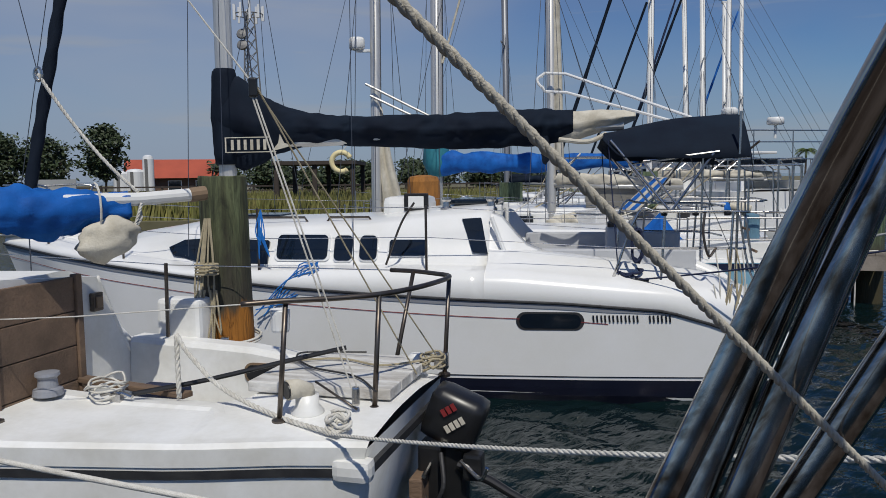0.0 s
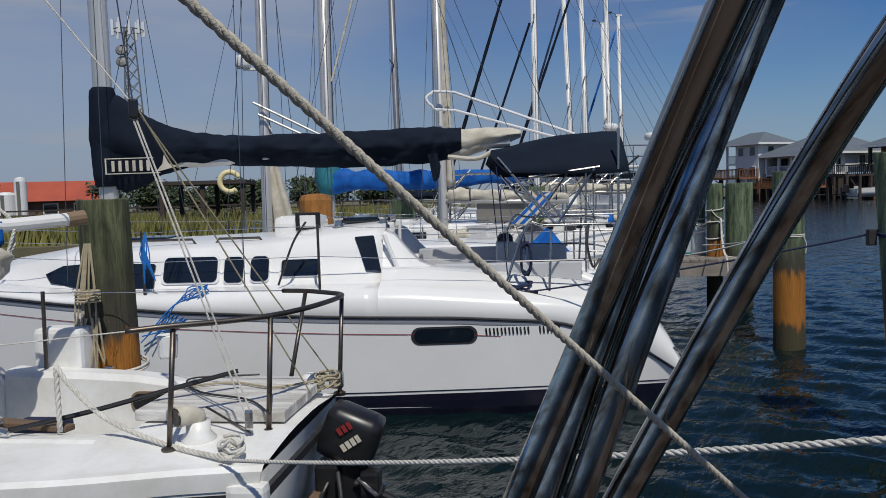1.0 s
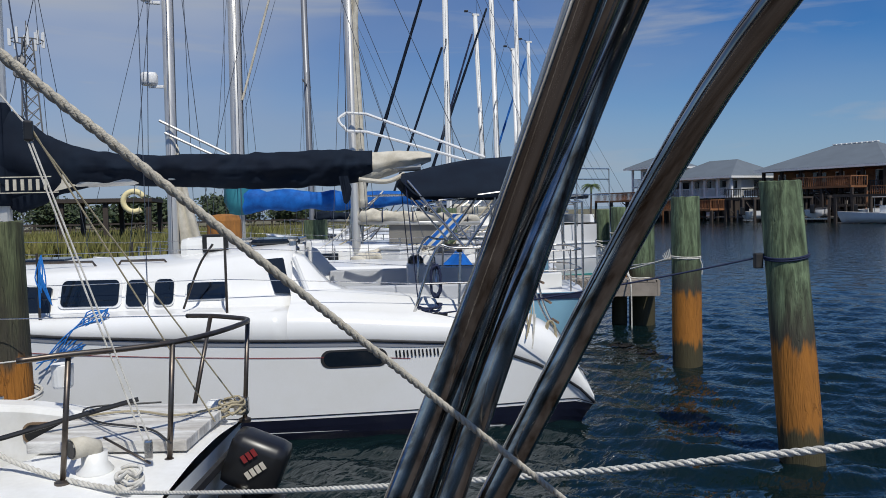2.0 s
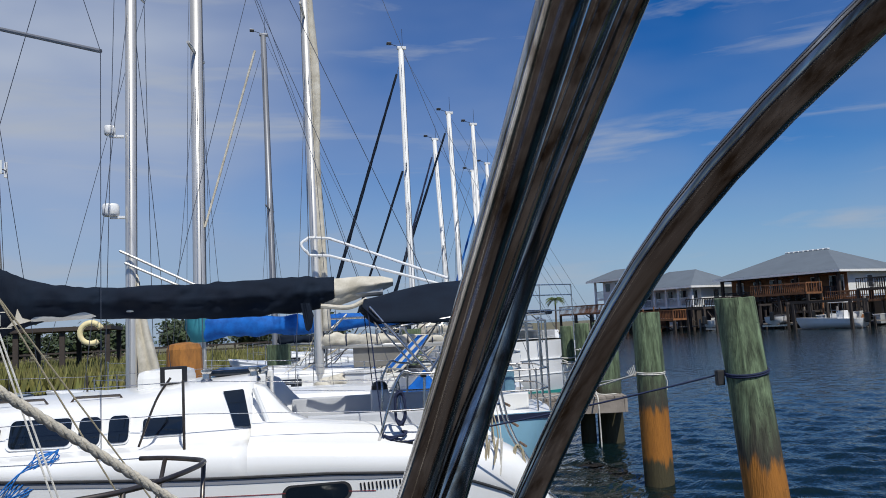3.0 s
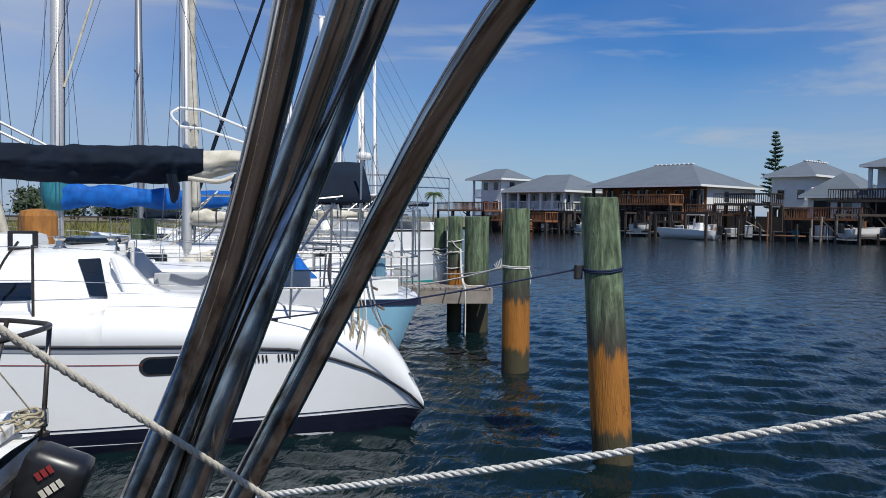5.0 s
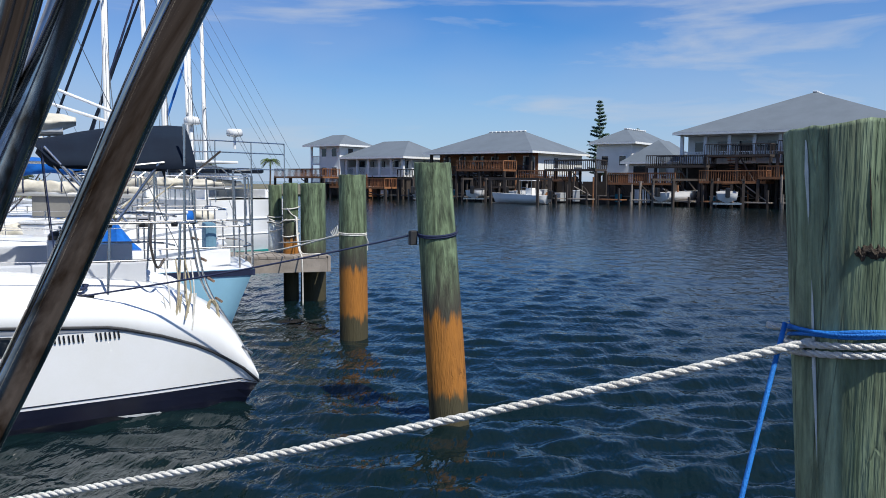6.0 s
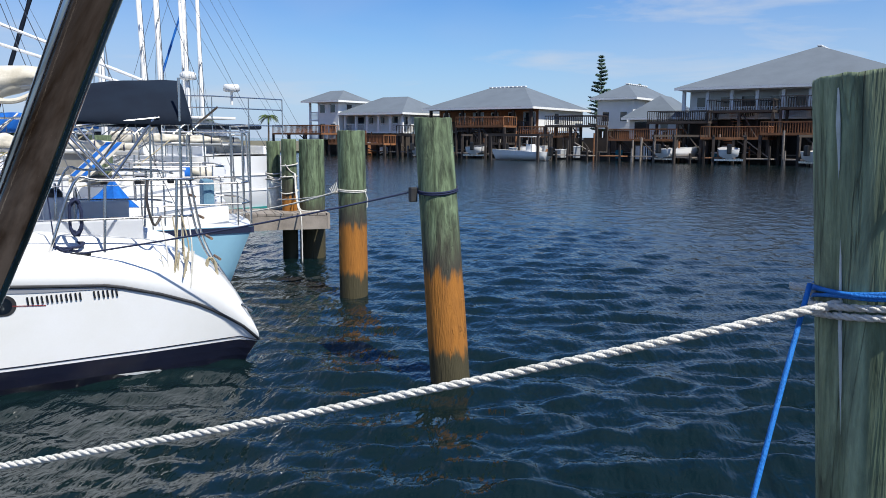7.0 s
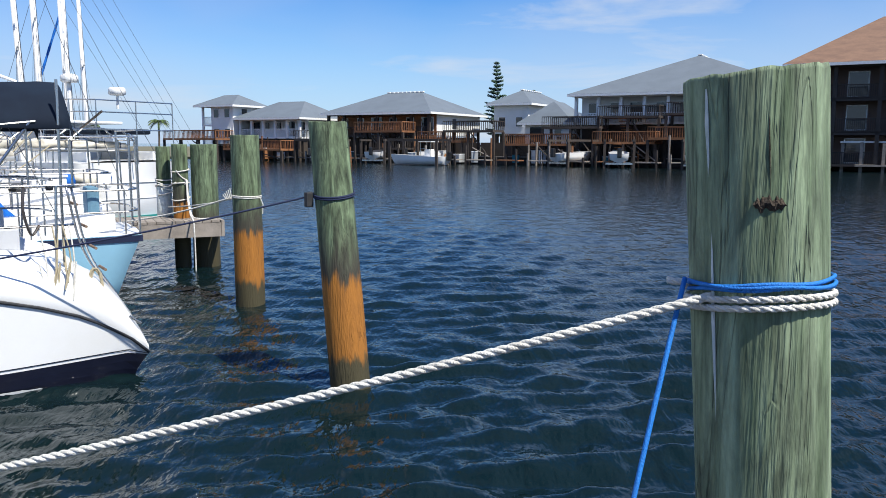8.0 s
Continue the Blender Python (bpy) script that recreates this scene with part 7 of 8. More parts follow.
def window_at(parent, x0, x1, z0, z1, y=None, xs=None, trim=TRIM):
    """A framed window on the front (y given) or on the side wall (xs given)."""
    if y is not None:
        w = part("window", boxed(x0, x1, y - 0.06, y + 0.02, z0, z1), trim, parent)
        part("pane", boxed(x0 + 0.09, x1 - 0.09, y - 0.075, y - 0.05, z0 + 0.09, z1 - 0.09), HOUSE_GLASS, w)
    else:
        w = part("window", boxed(xs - 0.06, xs + 0.02, x0, x1, z0, z1), trim, parent)
        part("pane", boxed(xs - 0.075, xs - 0.05, x0 + 0.09, x1 - 0.09, z0 + 0.09, z1 - 0.09), HOUSE_GLASS, w)
    return w


def railing(parent, x0, x1, y, z, material, step=0.16, h=1.0):
    r = part("railing", boxed(x0, x1, y - 0.05, y + 0.05, z + h - 0.08, z + h), material, parent)
    b = bmesh.new()
    n = max(2, int((x1 - x0) / step))
    for i in range(n + 1):
        x = x0 + (x1 - x0) * i / n
        box(b, x - 0.025, x + 0.025, y - 0.025, y + 0.025, z, z + h - 0.08)
    part("balustrade", b, material, r)
    return r


def house(label, x, y, w, d, eave, peak, floor_z, porch=True, bays=4, wall=STUCCO, roof=SHINGLE, storey=2.7, side_windows=1, seed=1, lower=True, vents=True, trim=TRIM, front=None, ridge=0.45, end_porch=0.0):
    t = thing("house", house_frame(x, y), label, "house", "houses on the far bank")
    pd = 1.9 if porch else 0.0
    b = bmesh.new()
    box(b, 0, w - end_porch, pd, d, floor_z, eave + 0.05)
    wl_ = part("wall", b, wall, t)
    rb, r0, r1 = hip_roof(w, d, eave, peak, ridge=ridge)
    rf = part("roof", rb, roof, t)
    part("fascia", boxed(-0.72, w + 0.72, -0.76, -0.70, eave - 0.26, eave - 0.02), TRIM, rf)
    part("fascia", boxed(-0.76, -0.70, -0.72, d + 0.72, eave - 0.26, eave - 0.02), TRIM, rf)
    if vents:
        rnd = random.Random(seed)
        for i in range(9):
            p = r0.lerp(r1, i / 8)
            part("ridge_vent", boxed(p.x - 0.22, p.x + 0.22, p.y - 0.22, p.y + 0.22, p.z - 0.05, p.z + 0.10, bevel=0.04), TRIM, rf)
    if front:
        # brown panel over the wall: the porch's shade put in as colour
        part("front_cladding", boxed(0.02, w - 0.02, pd - 0.05, pd - 0.005, floor_z, eave - 0.05), front, t, "front wall coloured dark brown for the porch shade")
    levels = max(1, int(round((eave - floor_z) / storey)))
    for L in range(levels):
        z = floor_z + L * (eave - floor_z) / levels
        hh = (eave - floor_z) / levels
        if porch:
            part("porch_floor", boxed(0, w, 0, pd, z - 0.18, z), trim, t)
            for i in range(bays + 1):
                cx = w * i / bays
                part("column", boxed(cx - 0.15, cx + 0.15, 0.0, 0.3, z, z + hh - 0.2), trim, t)
            part("porch_beam", boxed(-0.1, w + 0.1, 0.0, 0.3, z + hh - 0.35, z + hh - 0.05), trim, t)
            railing(t, 0.1, w - 0.1, 0.15, z, trim)
        if end_porch:
            part("porch_floor", boxed(w - end_porch, w, 0, d, z - 0.18, z), trim, t)
            for cx, cy in ((w - 0.12, 0.15), (w - 0.12, d * 0.5), (w - 0.12, d - 0.15)):
                part("column", boxed(cx - 0.12, cx + 0.12, cy - 0.12, cy + 0.12, z, z + hh - 0.2), trim, t)
            railing(t, w - end_porch, w, 0.1, z, trim)
        for i in range(bays):
            cx = (w - end_porch) * (i + 0.5) / bays
            if (i + seed) % 3 == 0:
                window_at(wl_, cx - 0.8, cx + 0.8, z + 0.05, z + min(2.15, hh - 0.4), y=pd - (0.06 if front else 0.002))
            else:
                window_at(wl_, cx - 0.5, cx + 0.5, z + 0.8, z + min(2.1, hh - 0.45), y=pd - (0.06 if front else 0.002))
        for i in range(side_windows):
            cy = pd + (d - pd) * (i + 0.6) / (side_windows + 0.6)
            window_at(wl_, cy - 0.55, cy + 0.55, z + 0.7, z + min(2.1, hh - 0.4), xs=-0.002)
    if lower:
        # walls and piers coloured dark to stand for the shade under the house
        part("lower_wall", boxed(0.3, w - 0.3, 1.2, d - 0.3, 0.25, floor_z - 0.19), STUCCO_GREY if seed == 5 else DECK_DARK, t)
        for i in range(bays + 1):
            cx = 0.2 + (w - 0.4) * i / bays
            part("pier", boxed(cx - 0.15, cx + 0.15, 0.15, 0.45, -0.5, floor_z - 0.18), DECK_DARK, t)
    return t


def deck(label, x, y, w, d, z, out, material=DECK_BROWN, seed=1):
    """A timber deck on piles that reaches out from the bank over the water."""
    t = thing("timber_deck", house_frame(x, y) @ pose(0, -out, 0), label, "deck", "timber decks on the far bank")
    part("platform", boxed(0, w, 0, d, z - 0.22, z), material, t)
    railing(t, 0, w, 0.06, z, material, step=0.22)
    railing(t, 0, w, d - 0.06, z, material, step=0.22)
    r = part("side_railing", boxed(-0.05, 0.05, 0, d, z + 0.92, z + 1.0), material, t)
    for i in range(7):
        part("baluster", boxed(-0.03, 0.03, d * i / 6 - 0.03, d * i / 6 + 0.03, z, z + 0.92), material, r)
    n = max(2, int(w / 2.4))
    for i in range(n + 1):
        for yy in (0.2, d - 0.2):
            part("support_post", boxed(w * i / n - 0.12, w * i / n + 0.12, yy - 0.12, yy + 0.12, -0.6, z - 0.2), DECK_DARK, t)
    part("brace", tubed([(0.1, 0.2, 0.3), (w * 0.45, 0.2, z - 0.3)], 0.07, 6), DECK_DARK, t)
    if seed % 2:
        b = bmesh.new()
        for i in range(8):
            box(b, w * 0.5, w * 0.5 + 1.0, 0.3 + 0.28 * i, 0.56 + 0.28 * i, z - 0.25 * (i + 1) - 0.05, z - 0.25 * (i + 1))
        part("stairs", b, DECK_BROWN, t)
    return t


def lift_boat(label, x, y, out, z, length=5.0, seed=1, cover=None, console=True):
    m = house_frame(x, y) @ pose(0, -out, 0, 0, 0, 0 if console else (72 if seed % 2 else 115))
    t = thing("runabout", m @ pose(0, 0, z), label, "motorboat", "lifted runabouts")
    rw = hull_rows(length, [(0, 0.85), (length * 0.5, 0.95), (length * 0.85, 0.5), (length, 0.02)], [(0, 0.75), (length, 1.0)], foot=-0.05, n=10, us=(0, 0.3, 0.6, 0.85, 1.0))
    part("hull", hull_bm(rw), GELCOAT, t, smooth=True)
    b = bmesh.new()
    loft(b, [[r[-1], Vector((r[-1].x, -r[-1].y, r[-1].z))] for r in rw])
    part("deck", b, cover or GELCOAT, t)
    if console:
        part("console", boxed(1.6, 2.3, -0.4, 0.4, 0.75, 1.5, bevel=0.08), GELCOAT, t)
        for px, py in ((1.5, 0.6), (1.5, -0.6), (2.6, 0.6), (2.6, -0.6)):
            part("top_post", tubed([(px, py, 0.8), (px, py, 2.2)], 0.03, 6), STEEL, t)
        part("top", boxed(1.3, 2.8, -0.75, 0.75, 2.2, 2.27, bevel=0.02), GELCOAT, t)
    part("motor", boxed(-0.5, -0.1, -0.2, 0.2, 0.4, 1.25, bevel=0.09), BLACK, t)
    lift = thing("boat_lift", m, "timber boat lift with piles and bunks", "boat lift", "boat lifts")
    for px in (0.4, length - 0.8):
        for py in (-1.3, 1.3):
            part("support_post", boxed(px - 0.11, px + 0.11, py - 0.11, py + 0.11, -0.6, 2.4), DECK_DARK, lift)
        part("cradle", boxed(px - 0.08, px + 0.08, -1.3, 1.3, z - 0.22, z - 0.06), STEEL, lift)
    for py in (-0.45, 0.45):
        part("bunk", boxed(0, length - 0.4, py - 0.07, py + 0.07, z - 0.06, z + 0.02), DECKWOOD, lift)
    for py in (-1.3, 1.3):
        part("beam", boxed(0.2, length - 0.5, py - 0.09, py + 0.09, 2.4, 2.6), DECK_DARK, lift)
    return t


house("two-storey white house with grey hip roof and side porch", 51.4, 89.5, 5.4, 5.3, 6.9, 8.3, 2.0, porch=False, bays=2, seed=1, vents=False, end_porch=1.7)
house("white house with wide grey hip roof and columned porch", 54.9, 80.2, 9.5, 9.0, 5.25, 7.4, 2.9, bays=5, seed=2, vents=False)
# dark trim and brown front here paint in the shade of the porch
house("large white house with grey hip roof and ridge vents", 62.3, 65.3, 14.2, 13.0, 5.75, 8.45, 3.1, bays=6, seed=3, ridge=0.34, trim=DECK_DARK, front=DECK_BROWN)
house("set-back white house with small grey hip roof", 75.4, 61.5, 4.6, 12.5, 7.1, 8.9, 3.4, porch=False, bays=2, seed=4)
house("low wing with a plain grey roof between houses", 70.4, 51.6, 5.2, 7.0, 4.5, 6.9, 2.2, porch=False, bays=2, seed=5, vents=False)
house("big white three-storey house with columned galleries and grey roof", 73.0, 28.3, 21.0, 22.0, 7.2, 11.4, 4.3, bays=9, seed=6, ridge=0.25)
house("dark brick house with brown shingle roof and balconies", 74.3, 5.0, 23.0, 14.0, 8.8, 13.2, 0.6, bays=7, wall=BRICK_WALL, roof=SHINGLE_BROWN, storey=3.0, seed=7, lower=False, vents=False, trim=DECK_DARK)
house("small tan house far behind with a brown roof", 96, 75.0, 7.0, 8.0, 8.2, 10.2, 1.0, porch=False, bays=2, wall=STUCCO, roof=SHINGLE_BROWN, seed=8, lower=False, vents=False)

for i, (x, y, w, d, z, out, mt) in enumerate((
        (51.0, 88.0, 9.0, 3.0, 2.7, 3.6, DECK_BROWN), (54.6, 79.0, 9.0, 2.6, 1.5, 4.0, DECK_BROWN), (57.5, 73.5, 5.0, 3.0, 2.6, 4.2, DECK_DARK),
        (61.6, 66.5, 6.5, 2.8, 3.6, 3.2, DECK_BROWN), (62.3, 66.0, 4.2, 2.6, 1.7, 4.5, DECK_DARK), (64.3, 60.0, 5.5, 3.0, 2.5, 3.2, DECK_BROWN), (66.0, 56.5, 6.0, 2.8, 3.6, 4.0, DECK_DARK),
        (67.6, 48.0, 7.0, 3.0, 2.2, 3.5, DECK_BROWN), (68.0, 45.0, 6.0, 2.8, 3.9, 3.0, DECK_DARK), (69.5, 39.5, 6.0, 3.0, 2.4, 4.0, DECK_BROWN), (70.4, 33.5, 6.5, 3.0, 2.8, 4.0, DECK_BROWN),
        (70.4, 40.0, 6.0, 3.0, 4.9, 3.0, DECK_DARK), (71.6, 32.8, 6.5, 2.8, 5.1, 2.6, DECK_DARK))):
    deck("brown timber deck with railing on piles over the water" if mt is DECK_BROWN else "dark timber deck on piles over the water", x, y, w, d, z, out, mt, i)
for i, (x, y, out, z, ln, cv, cs) in enumerate(((56.8, 73.0, 6.0, 0.35, 4.6, None, False), (61.0, 66.0, 8.0, 0.5, 4.6, RUBBER, False), (61.4, 61.5, 7.0, 0.45, 5.0, None, False),
                                               (63.6, 57.5, 9.0, 0.1, 6.6, None, True), (66.5, 46.5, 6.5, 0.5, 5.0, None, False), (68.0, 40.0, 7.5, 0.55, 5.2, None, False), (69.2, 33.5, 7.5, 0.5, 5.8, SAILCLOTH, False))):
    x, y = (x, y) if cs else (x + 0.6, y + 1.5)
    lift_boat("white open motorboat raised on a lift" if not cs else "white centre-console motorboat with a hard top", x, y, out, z, ln, i, cv, cs)
for i in range(16):
    k = i / 15
    x, y = 70.2 - 14.5 * k, 31 + 50 * k
    t = thing("dock_walk", house_frame(x - 2.2, y) @ pose(0, -1.8, 0), "low timber dock along the seawall", "dock", "low docks on the far bank")
    part("planks", boxed(0, 2.6, 0, 1.5, 0.45, 0.55), DECKWOOD if i % 3 else DECK_BROWN, t)
    for px in (0.2, 2.4):
        part("support_post", boxed(px - 0.08, px + 0.08, -0.05, 0.11, -0.6, 0.9 + 1.1 * ((i * 7 + int(px)) % 4) / 3), DECKWOOD if i % 4 == 1 else DECK_DARK, t)
# empty lift before the brick house
t = thing("boat_lift", house_frame(71.2, 17.5), "empty white boat lift with poles and a low dock", "boat lift")
for i, (px, py, hh, rr) in enumerate(((0, 0, 4.6, 0.07), (1.4, -0.5, 3.2, 0.12), (3.0, -0.6, 3.1, 0.12), (4.6, -0.4, 3.2, 0.12), (-0.8, 0.5, 3.2, 0.12), (6.0, 0.2, 3.2, 0.12))):
    part("pole", boxed(px - rr, px + rr, py - rr, py + rr, -0.5, hh * 0.75), MAST_WHITE if i == 0 else DECKWOOD, t)
part("cross_beam", boxed(-1.0, 6.2, -0.1, 0.1, 2.35, 2.5), MAST_WHITE, t)
part("planks", boxed(-1.0, 5.0, -1.2, 1.2, 0.45, 0.6), DECKWOOD, t)


# ---- trees ----
def tree(label, x, y, z, height, spread, leaf, seed, trunk=0.16, clumps=70, leaves=26, shape="round", leaf_size=0.35):
    rnd = random.Random(seed)
    t = thing("tree", pose(x, y, z), label, "tree", "trees")
    b = bmesh.new()
    tube(b, smooth_line([(0, 0, -0.3), (0.1 * spread, 0, height * 0.3), (-0.05 * spread, 0.05, height * 0.6), (0, 0, height * 0.92)]), height * trunk * 0.12, 8, r1=0.03)
    for i in range(10):
        a, h0 = rnd.uniform(0, 6.28), height * rnd.uniform(0.3, 0.75)
        e = Vector((math.cos(a) * spread * 0.7, math.sin(a) * spread * 0.7, h0 + height * 0.18))
        tube(b, smooth_line([(0, 0, h0), tuple(e * 0.5 + Vector((0, 0, h0 * 0.5))), tuple(e)]), height * 0.010, 6, r1=0.02)
    part("trunk", b, BARK, t)
    V, Fc = [], []
    for c in range(clumps):
        if shape == "round":
            a, r, u = rnd.uniform(0, 6.28), spread * rnd.uniform(0.1, 1) ** 0.6, rnd.uniform(-1, 1)
            zz = height * 0.66 + u * height * 0.34
            k = math.sqrt(max(0.05, 1 - (u * 0.92) ** 2)) * (0.75 + 0.4 * noise.noise((math.cos(a) * 1.5 + seed, math.sin(a) * 1.5, u * 2)))
            ctr = Vector((math.cos(a) * r * k, math.sin(a) * r * k, zz))
            size = spread * 0.28
        else:
            u = (c + rnd.random()) / clumps
            lay = u
            a = rnd.uniform(0, 6.28)
            rad = spread * (1 - lay) ** 0.75 * rnd.uniform(0.0, 1) ** 0.7
            ctr = Vector((math.cos(a) * rad, math.sin(a) * rad, height * (0.10 + 0.9 * lay) + 0.25 * rad - 0.5 * (round(u * 15) / 15 - u) * height * 0.08))
            size = 0.20 + 0.12 * spread * (1 - lay)
        for i in range(leaves):
            p = ctr + Vector((rnd.gauss(0, 1), rnd.gauss(0, 1), rnd.gauss(0, 0.6 if shape == "round" else 0.28))) * size * 0.6
            d1 = Vector((rnd.uniform(-1, 1), rnd.uniform(-1, 1), rnd.uniform(-0.6, 0.8))).normalized()
            d2 = d1.orthogonal().normalized()
            s = leaf_size * rnd.uniform(0.6, 1.3)
            n = len(V)
            V += [p - d1 * s * 0.5, p + d2 * s * 0.25, p + d1 * s * 0.5, p - d2 * s * 0.25]
            Fc.append((n, n + 1, n + 2, n + 3))
    raw("crown", [tuple(v) for v in V], Fc, leaf, t)
    return t


def palm(label, x, y, z, height, seed, size=1.8):
    rnd = random.Random(seed)
    t = thing("palm_tree", pose(x, y, z), label, "palm tree", "palms")
    part("trunk", tubed([(0, 0, -0.3), (0.1, 0, height * 0.5), (0.15, 0.05, height)], 0.16, 8, r1=0.12), BARK, t)
    V, Fc = [], []
    for f in range(22):
        a, up = rnd.uniform(0, 6.28), rnd.uniform(-0.2, 0.9)
        prev = Vector((0.15, 0.05, height))
        d = Vector((math.cos(a), math.sin(a), up)).normalized()
        for s in range(9):
            q = prev + d * size / 9
            d = (d + Vector((0, 0, -0.16))).normalized()
            w = Vector((-math.sin(a), math.cos(a), 0))
            for sg in (1, -1):
                n = len(V)
                tip = q + w * (sg * 0.55 * (1 - s / 11)) + Vector((0, 0, -0.22)) + d * 0.25
                V += [prev, q, tip]
                Fc.append((n, n + 1, n + 2))
            prev = q
    raw("crown", [tuple(v) for v in V], Fc, PALM_LEAF, t)
    return t


def norfolk_pine(label, x, y, z, height, spread, seed):
    """A bare straight trunk with whorls of level boughs, each carrying drooping tufts of needles."""
    rnd = random.Random(seed)
    t = thing("tree", pose(x, y, z, 0, -2.5, 0), label, "tree", "trees")
    part("trunk", tubed([(0, 0, -0.5), (0, 0, height)], 0.20, 8, r1=0.03), BARK, t)
    b = bmesh.new()
    V, Fc = [], []
    for k in range(20):
        u = k / 19
        zz = height * (0.22 + 0.77 * u)
        for i in range(6):
            a = rnd.uniform(0, 6.28)
            ln = (spread * (1 - u) ** 0.8 + 0.25) * rnd.uniform(0.6, 1.1)
            d = Vector((math.cos(a), math.sin(a), 0.28))
            tip = Vector((0, 0, zz)) + d * ln
            tube(b, [Vector((0, 0, zz)), tip], 0.05, 5, r1=0.015)
            for q in range(int(34 + 60 * (1 - u))):
                p = Vector((0, 0, zz)).lerp(tip, rnd.uniform(0.15, 1.02)) + Vector((rnd.gauss(0, 0.10), rnd.gauss(0, 0.10), rnd.gauss(-0.02, 0.07)))
                d1 = Vector((rnd.uniform(-1, 1), rnd.uniform(-1, 1), rnd.uniform(-0.5, 0.9))).normalized()
                d2 = d1.orthogonal().normalized()
                sz = rnd.uniform(0.24, 0.46)
                n = len(V)
                V += [p - d1 * sz * 0.5, p + d2 * sz * 0.28, p + d1 * sz * 0.5, p - d2 * sz * 0.28]
                Fc.append((n, n + 1, n + 2, n + 3))
    part("boughs", b, BARK, t)
    raw("crown", [tuple(v) for v in V], Fc, PINE_LEAF, t)
    return t


norfolk_pine("tall dark Norfolk pine behind the houses", 92.3, 81.2, 0.3, 14.2, 2.3, 31)
palm("green palm crown above the roofs", 88.9, 72.3, 0.3, 9.1, 41, 1.7)
palm("distant palm by the yachts", 45, 120, 0.3, 4.6, 42, 1.8)
palm("distant palm by the yachts", 52, 112, 0.3, 4.9, 43, 1.6)
tree("dense dark tree on the bank behind the boats", -29.5, 69.0, 0.3, 6.6, 2.3, LEAF, 51, clumps=110, leaf_size=0.4)
tree("spreading dark tree on the bank", -33.8, 67.5, 0.3, 5.2, 2.6, LEAF, 52, clumps=110, leaf_size=0.4)
tree("spreading dark tree on the bank", -37.0, 66.0, 0.3, 5.5, 2.7, LEAF, 53, clumps=110, leaf_size=0.4)
tree("small dark shrub tree on the bank", -41.5, 65.0, 0.3, 5.0, 2.6, LEAF, 54, clumps=90, leaf_size=0.4)
for i in range(26):
    u = i / 25
    tree("dark scrubby tree in the distant hedge", -26 + 40 * u + 2 * math.sin(i * 5), 88 + 6 * math.sin(i * 3), 0.3, 2.6 + 1.1 * math.sin(i * 2.3) ** 2, 2.4, LEAF, 60 + i, clumps=45, leaves=20, leaf_size=0.5)

# marsh grass on the bank
rnd = np.random.default_rng(4)
N = 26000
gx = rnd.uniform(-48, 9, N)
gy = 34 + 30 * rnd.random(N) ** 1.6 + np.clip(gx, 0, 9) * 0.8
gh = 0.55 + 0.55 * rnd.random(N)
ga = rnd.uniform(0, math.pi, N)
V, Fc = [], []
for x, y, h, a in zip(gx, gy, gh, ga):
    w = 0.10
    n = len(V)
    V += [(x - w * math.cos(a), y - w * math.sin(a), 0.3), (x + w * math.cos(a), y + w * math.sin(a), 0.3), (x + 0.3 * math.sin(5 * a), y, 0.35 + h)]
    Fc.append((n, n + 1, n + 2))
tagged(raw("marsh_grass", V, Fc, GRASS), "yellow-green marsh grass along the bank", "grass", kind="stuff")

# rail fence on the bank
fence = thing("rail_fence", pose(-20, 62, 0.35), "dark wooden rail fence behind the grass", "fence")
for i in range(24):
    part("post", boxed(-26 + 2.4 * i, -25.85 + 2.4 * i, -0.07, 0.07, -0.1, 1.3), DECK_DARK, fence)
for zz in (0.5, 0.85, 1.2):
    part("rail", boxed(-26, 30, -0.10, -0.06, zz - 0.06, zz + 0.06), DECK_DARK, fence)
part("gate_panel", boxed(-11.6, -8.6, -0.2, -0.12, 0.1, 1.9), STUCCO_GREY, fence)

# red-roofed building, tanks and the cell tower
t = thing("red_roofed_building", pose(-29.5, 86, 0.35, 0, 0, 18), "low building with a red roof and white wall", "building")
part("wall", boxed(-4.0, 5.5, -2.5, 4, 0, 2.0), BRICK_WALL, t)
bm = bmesh.new()
loft(bm, [[Vector((x, -3.2, 1.95)), Vector((x, 0.8, 4.0)), Vector((x, 4.8, 1.95))] for x in (-4.6, 6.2)])
part("roof", bm, ROOF_RED, t)
bm = bmesh.new()
bm.faces.new([bm.verts.new(v) for v in ((5.6, -2.6, 2.0), (5.6, 0.8, 3.8), (5.6, 4.2, 2.0))])
part("gable", bm, STRAW, t)
for i in range(3):
    window_at(t, -3 + 2.8 * i, -1.6 + 2.8 * i, 0.6, 1.7, y=-2.502)
for x, y, r, h in ((-29.5, 79.7, 0.55, 4.3), (-30.7, 79.3, 0.85, 2.9), (-32.0, 79.0, 0.75, 2.7)):
    t = thing("storage_tank", pose(x, y, 0.35), "white cylindrical storage tank with domed top", "tank", "storage tanks")
    part("shell", lathed([(r, 0), (r, h * 0.9), (r * 0.85, h * 0.97), (r * 0.3, h), (0.02, h * 1.005)], 20), TANK, t, smooth=False)
    part("ladder", boxed(-0.15, 0.15, -r - 0.08, -r - 0.02, 0, h * 0.9), LATTICE, t)
t = thing("cell_tower", pose(-29.9, 126.5, 0.3), "steel lattice cell tower with antenna panels", "tower")
bm = bmesh.new()
for k in range(3):
    a = 2 * math.pi * k / 3
    tube(bm, [Vector((2.4 * math.cos(a), 2.4 * math.sin(a), 0)), Vector((0.8 * math.cos(a), 0.8 * math.sin(a), 28))], 0.13, 6)
part("legs", bm, LATTICE, t)
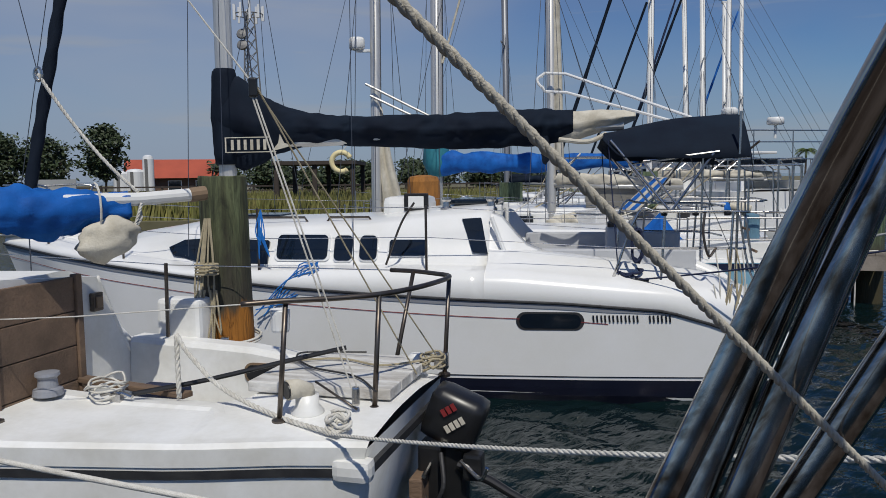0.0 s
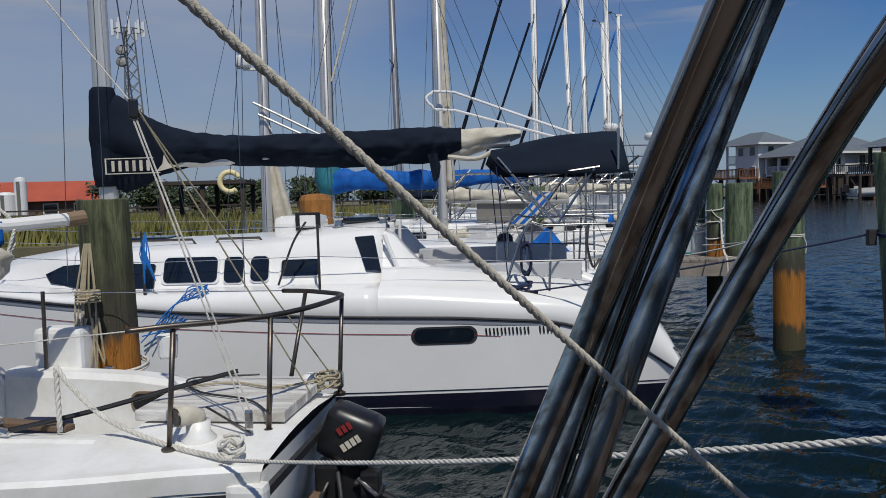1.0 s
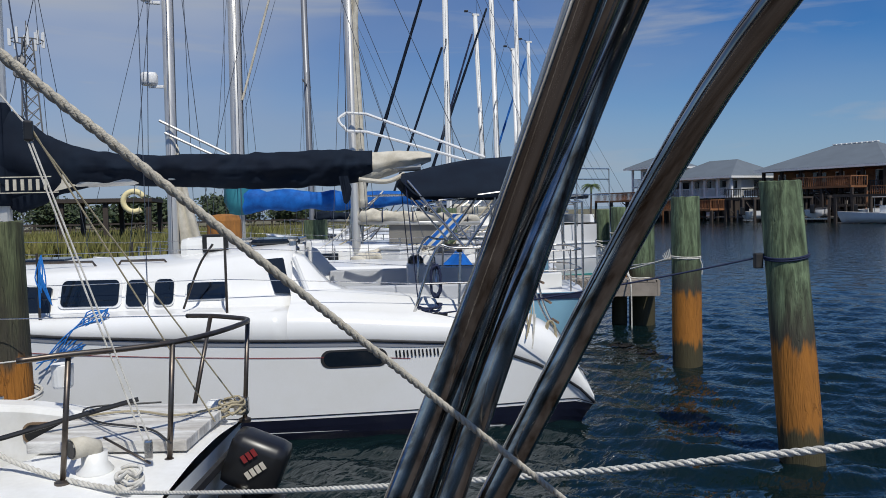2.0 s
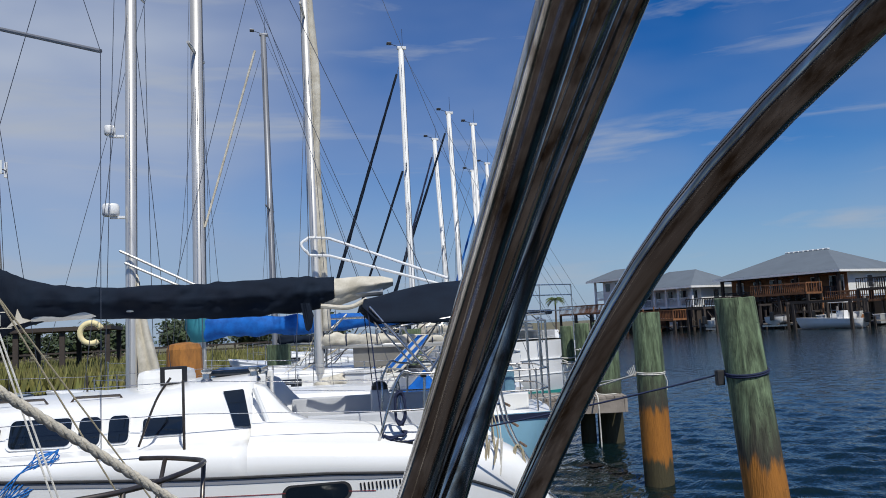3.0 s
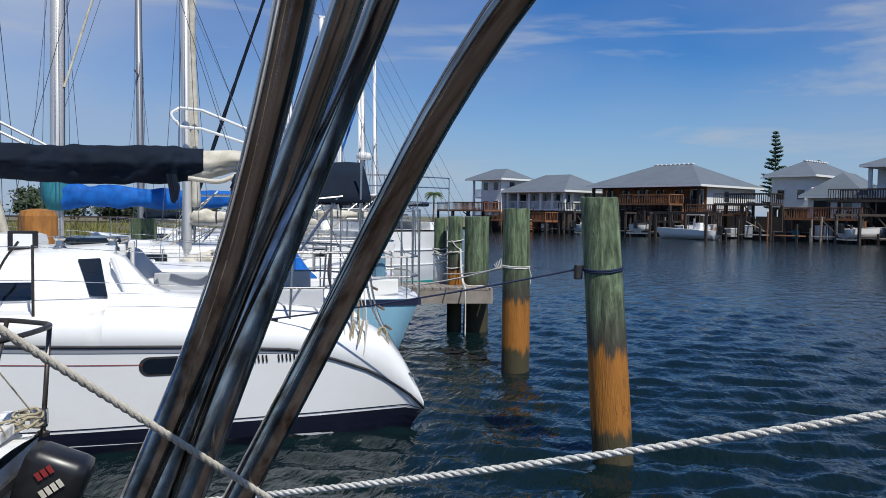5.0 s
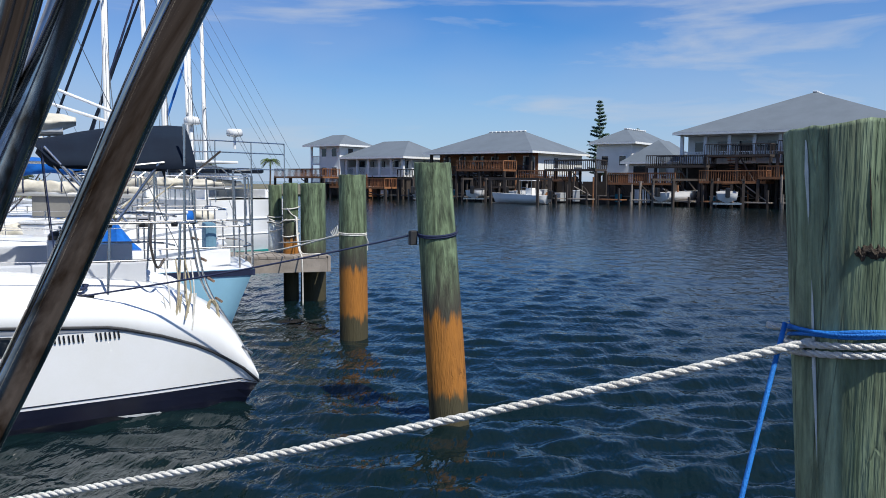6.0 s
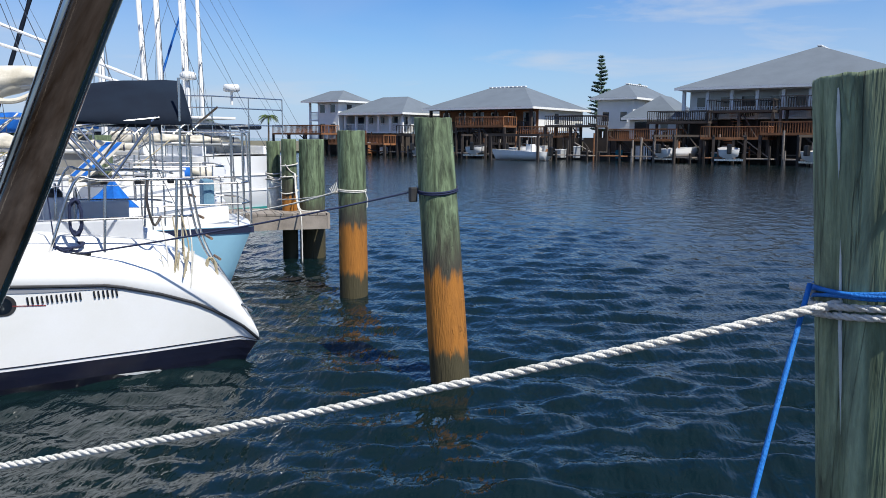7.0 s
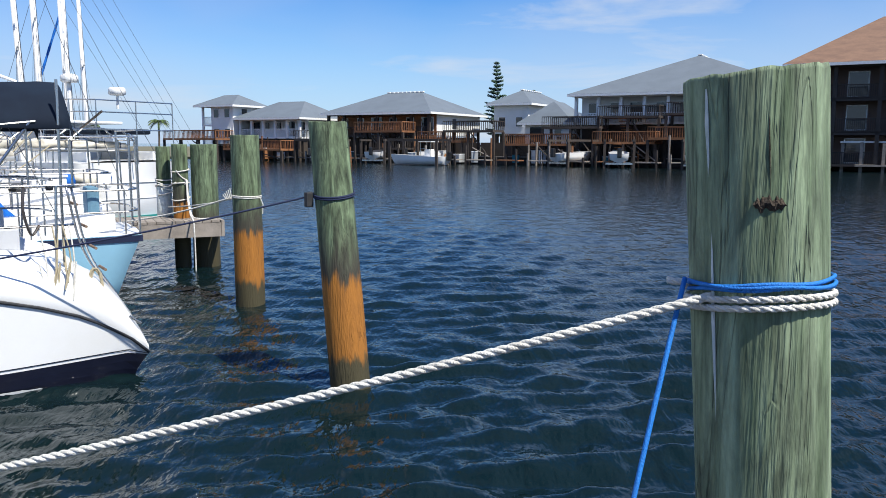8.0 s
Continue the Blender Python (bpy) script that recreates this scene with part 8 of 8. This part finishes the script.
bm = bmesh.new()
for j in range(14):
    z0, z1 = 2 * j, 2 * j + 2
    for k in range(3):
        for (za, zb) in ((z0, z1), (z1, z0)):
            ra, rb = 2.4 - 1.6 * za / 28, 2.4 - 1.6 * zb / 28
            a, b = 2 * math.pi * k / 3, 2 * math.pi * (k + 1) / 3
            tube(bm, [Vector((ra * math.cos(a), ra * math.sin(a), za)), Vector((rb * math.cos(b), rb * math.sin(b), zb))], 0.06, 5)
part("bracing", bm, LATTICE, t)
head = part("head_frame", tubed([(2.3 * math.cos(a), 2.3 * math.sin(a), 27.6) for a in np.linspace(0, 6.28, 13)], 0.09, 6), LATTICE, t)
for k in range(10):
    a = 2 * math.pi * k / 10
    part("antenna", boxed(2.3 * math.cos(a) - 0.16, 2.3 * math.cos(a) + 0.16, 2.3 * math.sin(a) - 0.16, 2.3 * math.sin(a) + 0.16, 26.6 + 0.3 * (k % 2), 28.9 + 0.2 * (k % 3)), TANK, head)
for zz in (24.5, 22.8):
    part("dish", lathed([(0.9, 0), (0.8, 0.25), (0.3, 0.4)], 14, Matrix.Translation((-0.9, -0.9, zz)) @ Matrix.Rotation(radians(70), 4, "X")), LATTICE, t)
part("mast_pole", tubed([(0, 0, 27), (0, 0, 30.5)], 0.08, 6), LATTICE, t)

# covered slip shed behind the sloop
shed = thing("open_shed", pose(-2.0, 46, 0.35), "dark open shed roof on posts by the bank", "shed")
part("roof", boxed(-7.2, -2.6, -3, 3, 2.5, 2.7), DECK_DARK, shed)
for px in (-7, -4.9, -2.8):
    for py in (-2.7, 2.7):
        part("post", boxed(px - 0.12, px + 0.12, py - 0.12, py + 0.12, -0.2, 2.5), DECK_DARK, shed)


# timber bulkhead along the far bank, with dark fence panels behind it
SHORE = [(74.6, 17.0), (70.1, 34.0), (56.1, 82.0), (52.1, 96.0)]
for i, (a, b) in enumerate(zip(SHORE, SHORE[1:])):
    a, b = Vector((*a, 0)), Vector((*b, 0))
    t = thing("bulkhead", Matrix.Translation(a) @ Matrix.Rotation(math.atan2(b.y - a.y, b.x - a.x), 4, "Z"), "dark timber bulkhead along the far bank", "bulkhead", "bulkheads of the far bank")
    ln = (b - a).length
    part("sheeting", boxed(0, ln - 0.02, -0.12, 0.12, -0.8, 0.75), DECK_DARK, t)
    part("cap", boxed(0, ln - 0.02, -0.2, 0.2, 0.752, 0.85), DECKWOOD, t)
    for k in range(int(ln / 4)):
        part("fence_panel", boxed(k * 4 + 0.05, k * 4 + 3.95, -6.1, -6.0, 0.2, 2.3), DECK_DARK, t)


# clutter under the houses: leaning posts, stacked gear, small craft on racks
rc = random.Random(53)
for i in range(70):
    k = rc.random()
    x, y = 72.3 - 18.5 * k + rc.uniform(-2.8, -0.5), 24 + 66 * k
    c = rc.random()
    if c < 0.40:
        t = thing("dock_post", pose(x - 1.2, y, 0, 0, 0, 0), "weathered grey dock post by the far bank", "post", "dock posts of the far bank")
        part("post", tubed([(0, 0, -0.6), (rc.uniform(-0.15, 0.15), rc.uniform(-0.15, 0.15), rc.uniform(1.2, 3.4))], rc.uniform(0.07, 0.13), 8), rc.choice((DECKWOOD, DECK_DARK, DECK_BROWN)), t)
    elif c < 0.75:
        w, h = rc.uniform(0.25, 0.8), rc.uniform(0.3, 1.0)
        t = thing("dock_box", pose(x + 0.9, y, 0.58, 0, 0, rc.uniform(0, 90)), "storage box on the far dock", "box", "dock boxes of the far bank")
        part("body", boxed(-w, w, -0.35, 0.35, -0.4, h, bevel=0.04), rc.choice((GELCOAT, STUCCO_GREY, DECK_DARK, DECK_BROWN, TEAL)), t)
        part("lid", boxed(-w - 0.03, w + 0.03, -0.38, 0.38, h + 0.002, h + 0.08, bevel=0.02), rc.choice((GELCOAT, DECK_DARK)), t)
    else:
        t = thing("cross_brace", pose(x, y, 0), "sloping brace timber between dock posts", "timber", "braces of the far docks")
        part("timber", tubed([(0, -1.2, rc.uniform(0.4, 1.2)), (0.1, 1.2, rc.uniform(1.6, 2.8))], 0.06, 6), rc.choice((DECKWOOD, DECK_DARK)), t)
        part("post", tubed([(0.1, 1.2, -0.6), (0.1, 1.2, 2.9)], 0.08, 8), DECK_DARK, t)
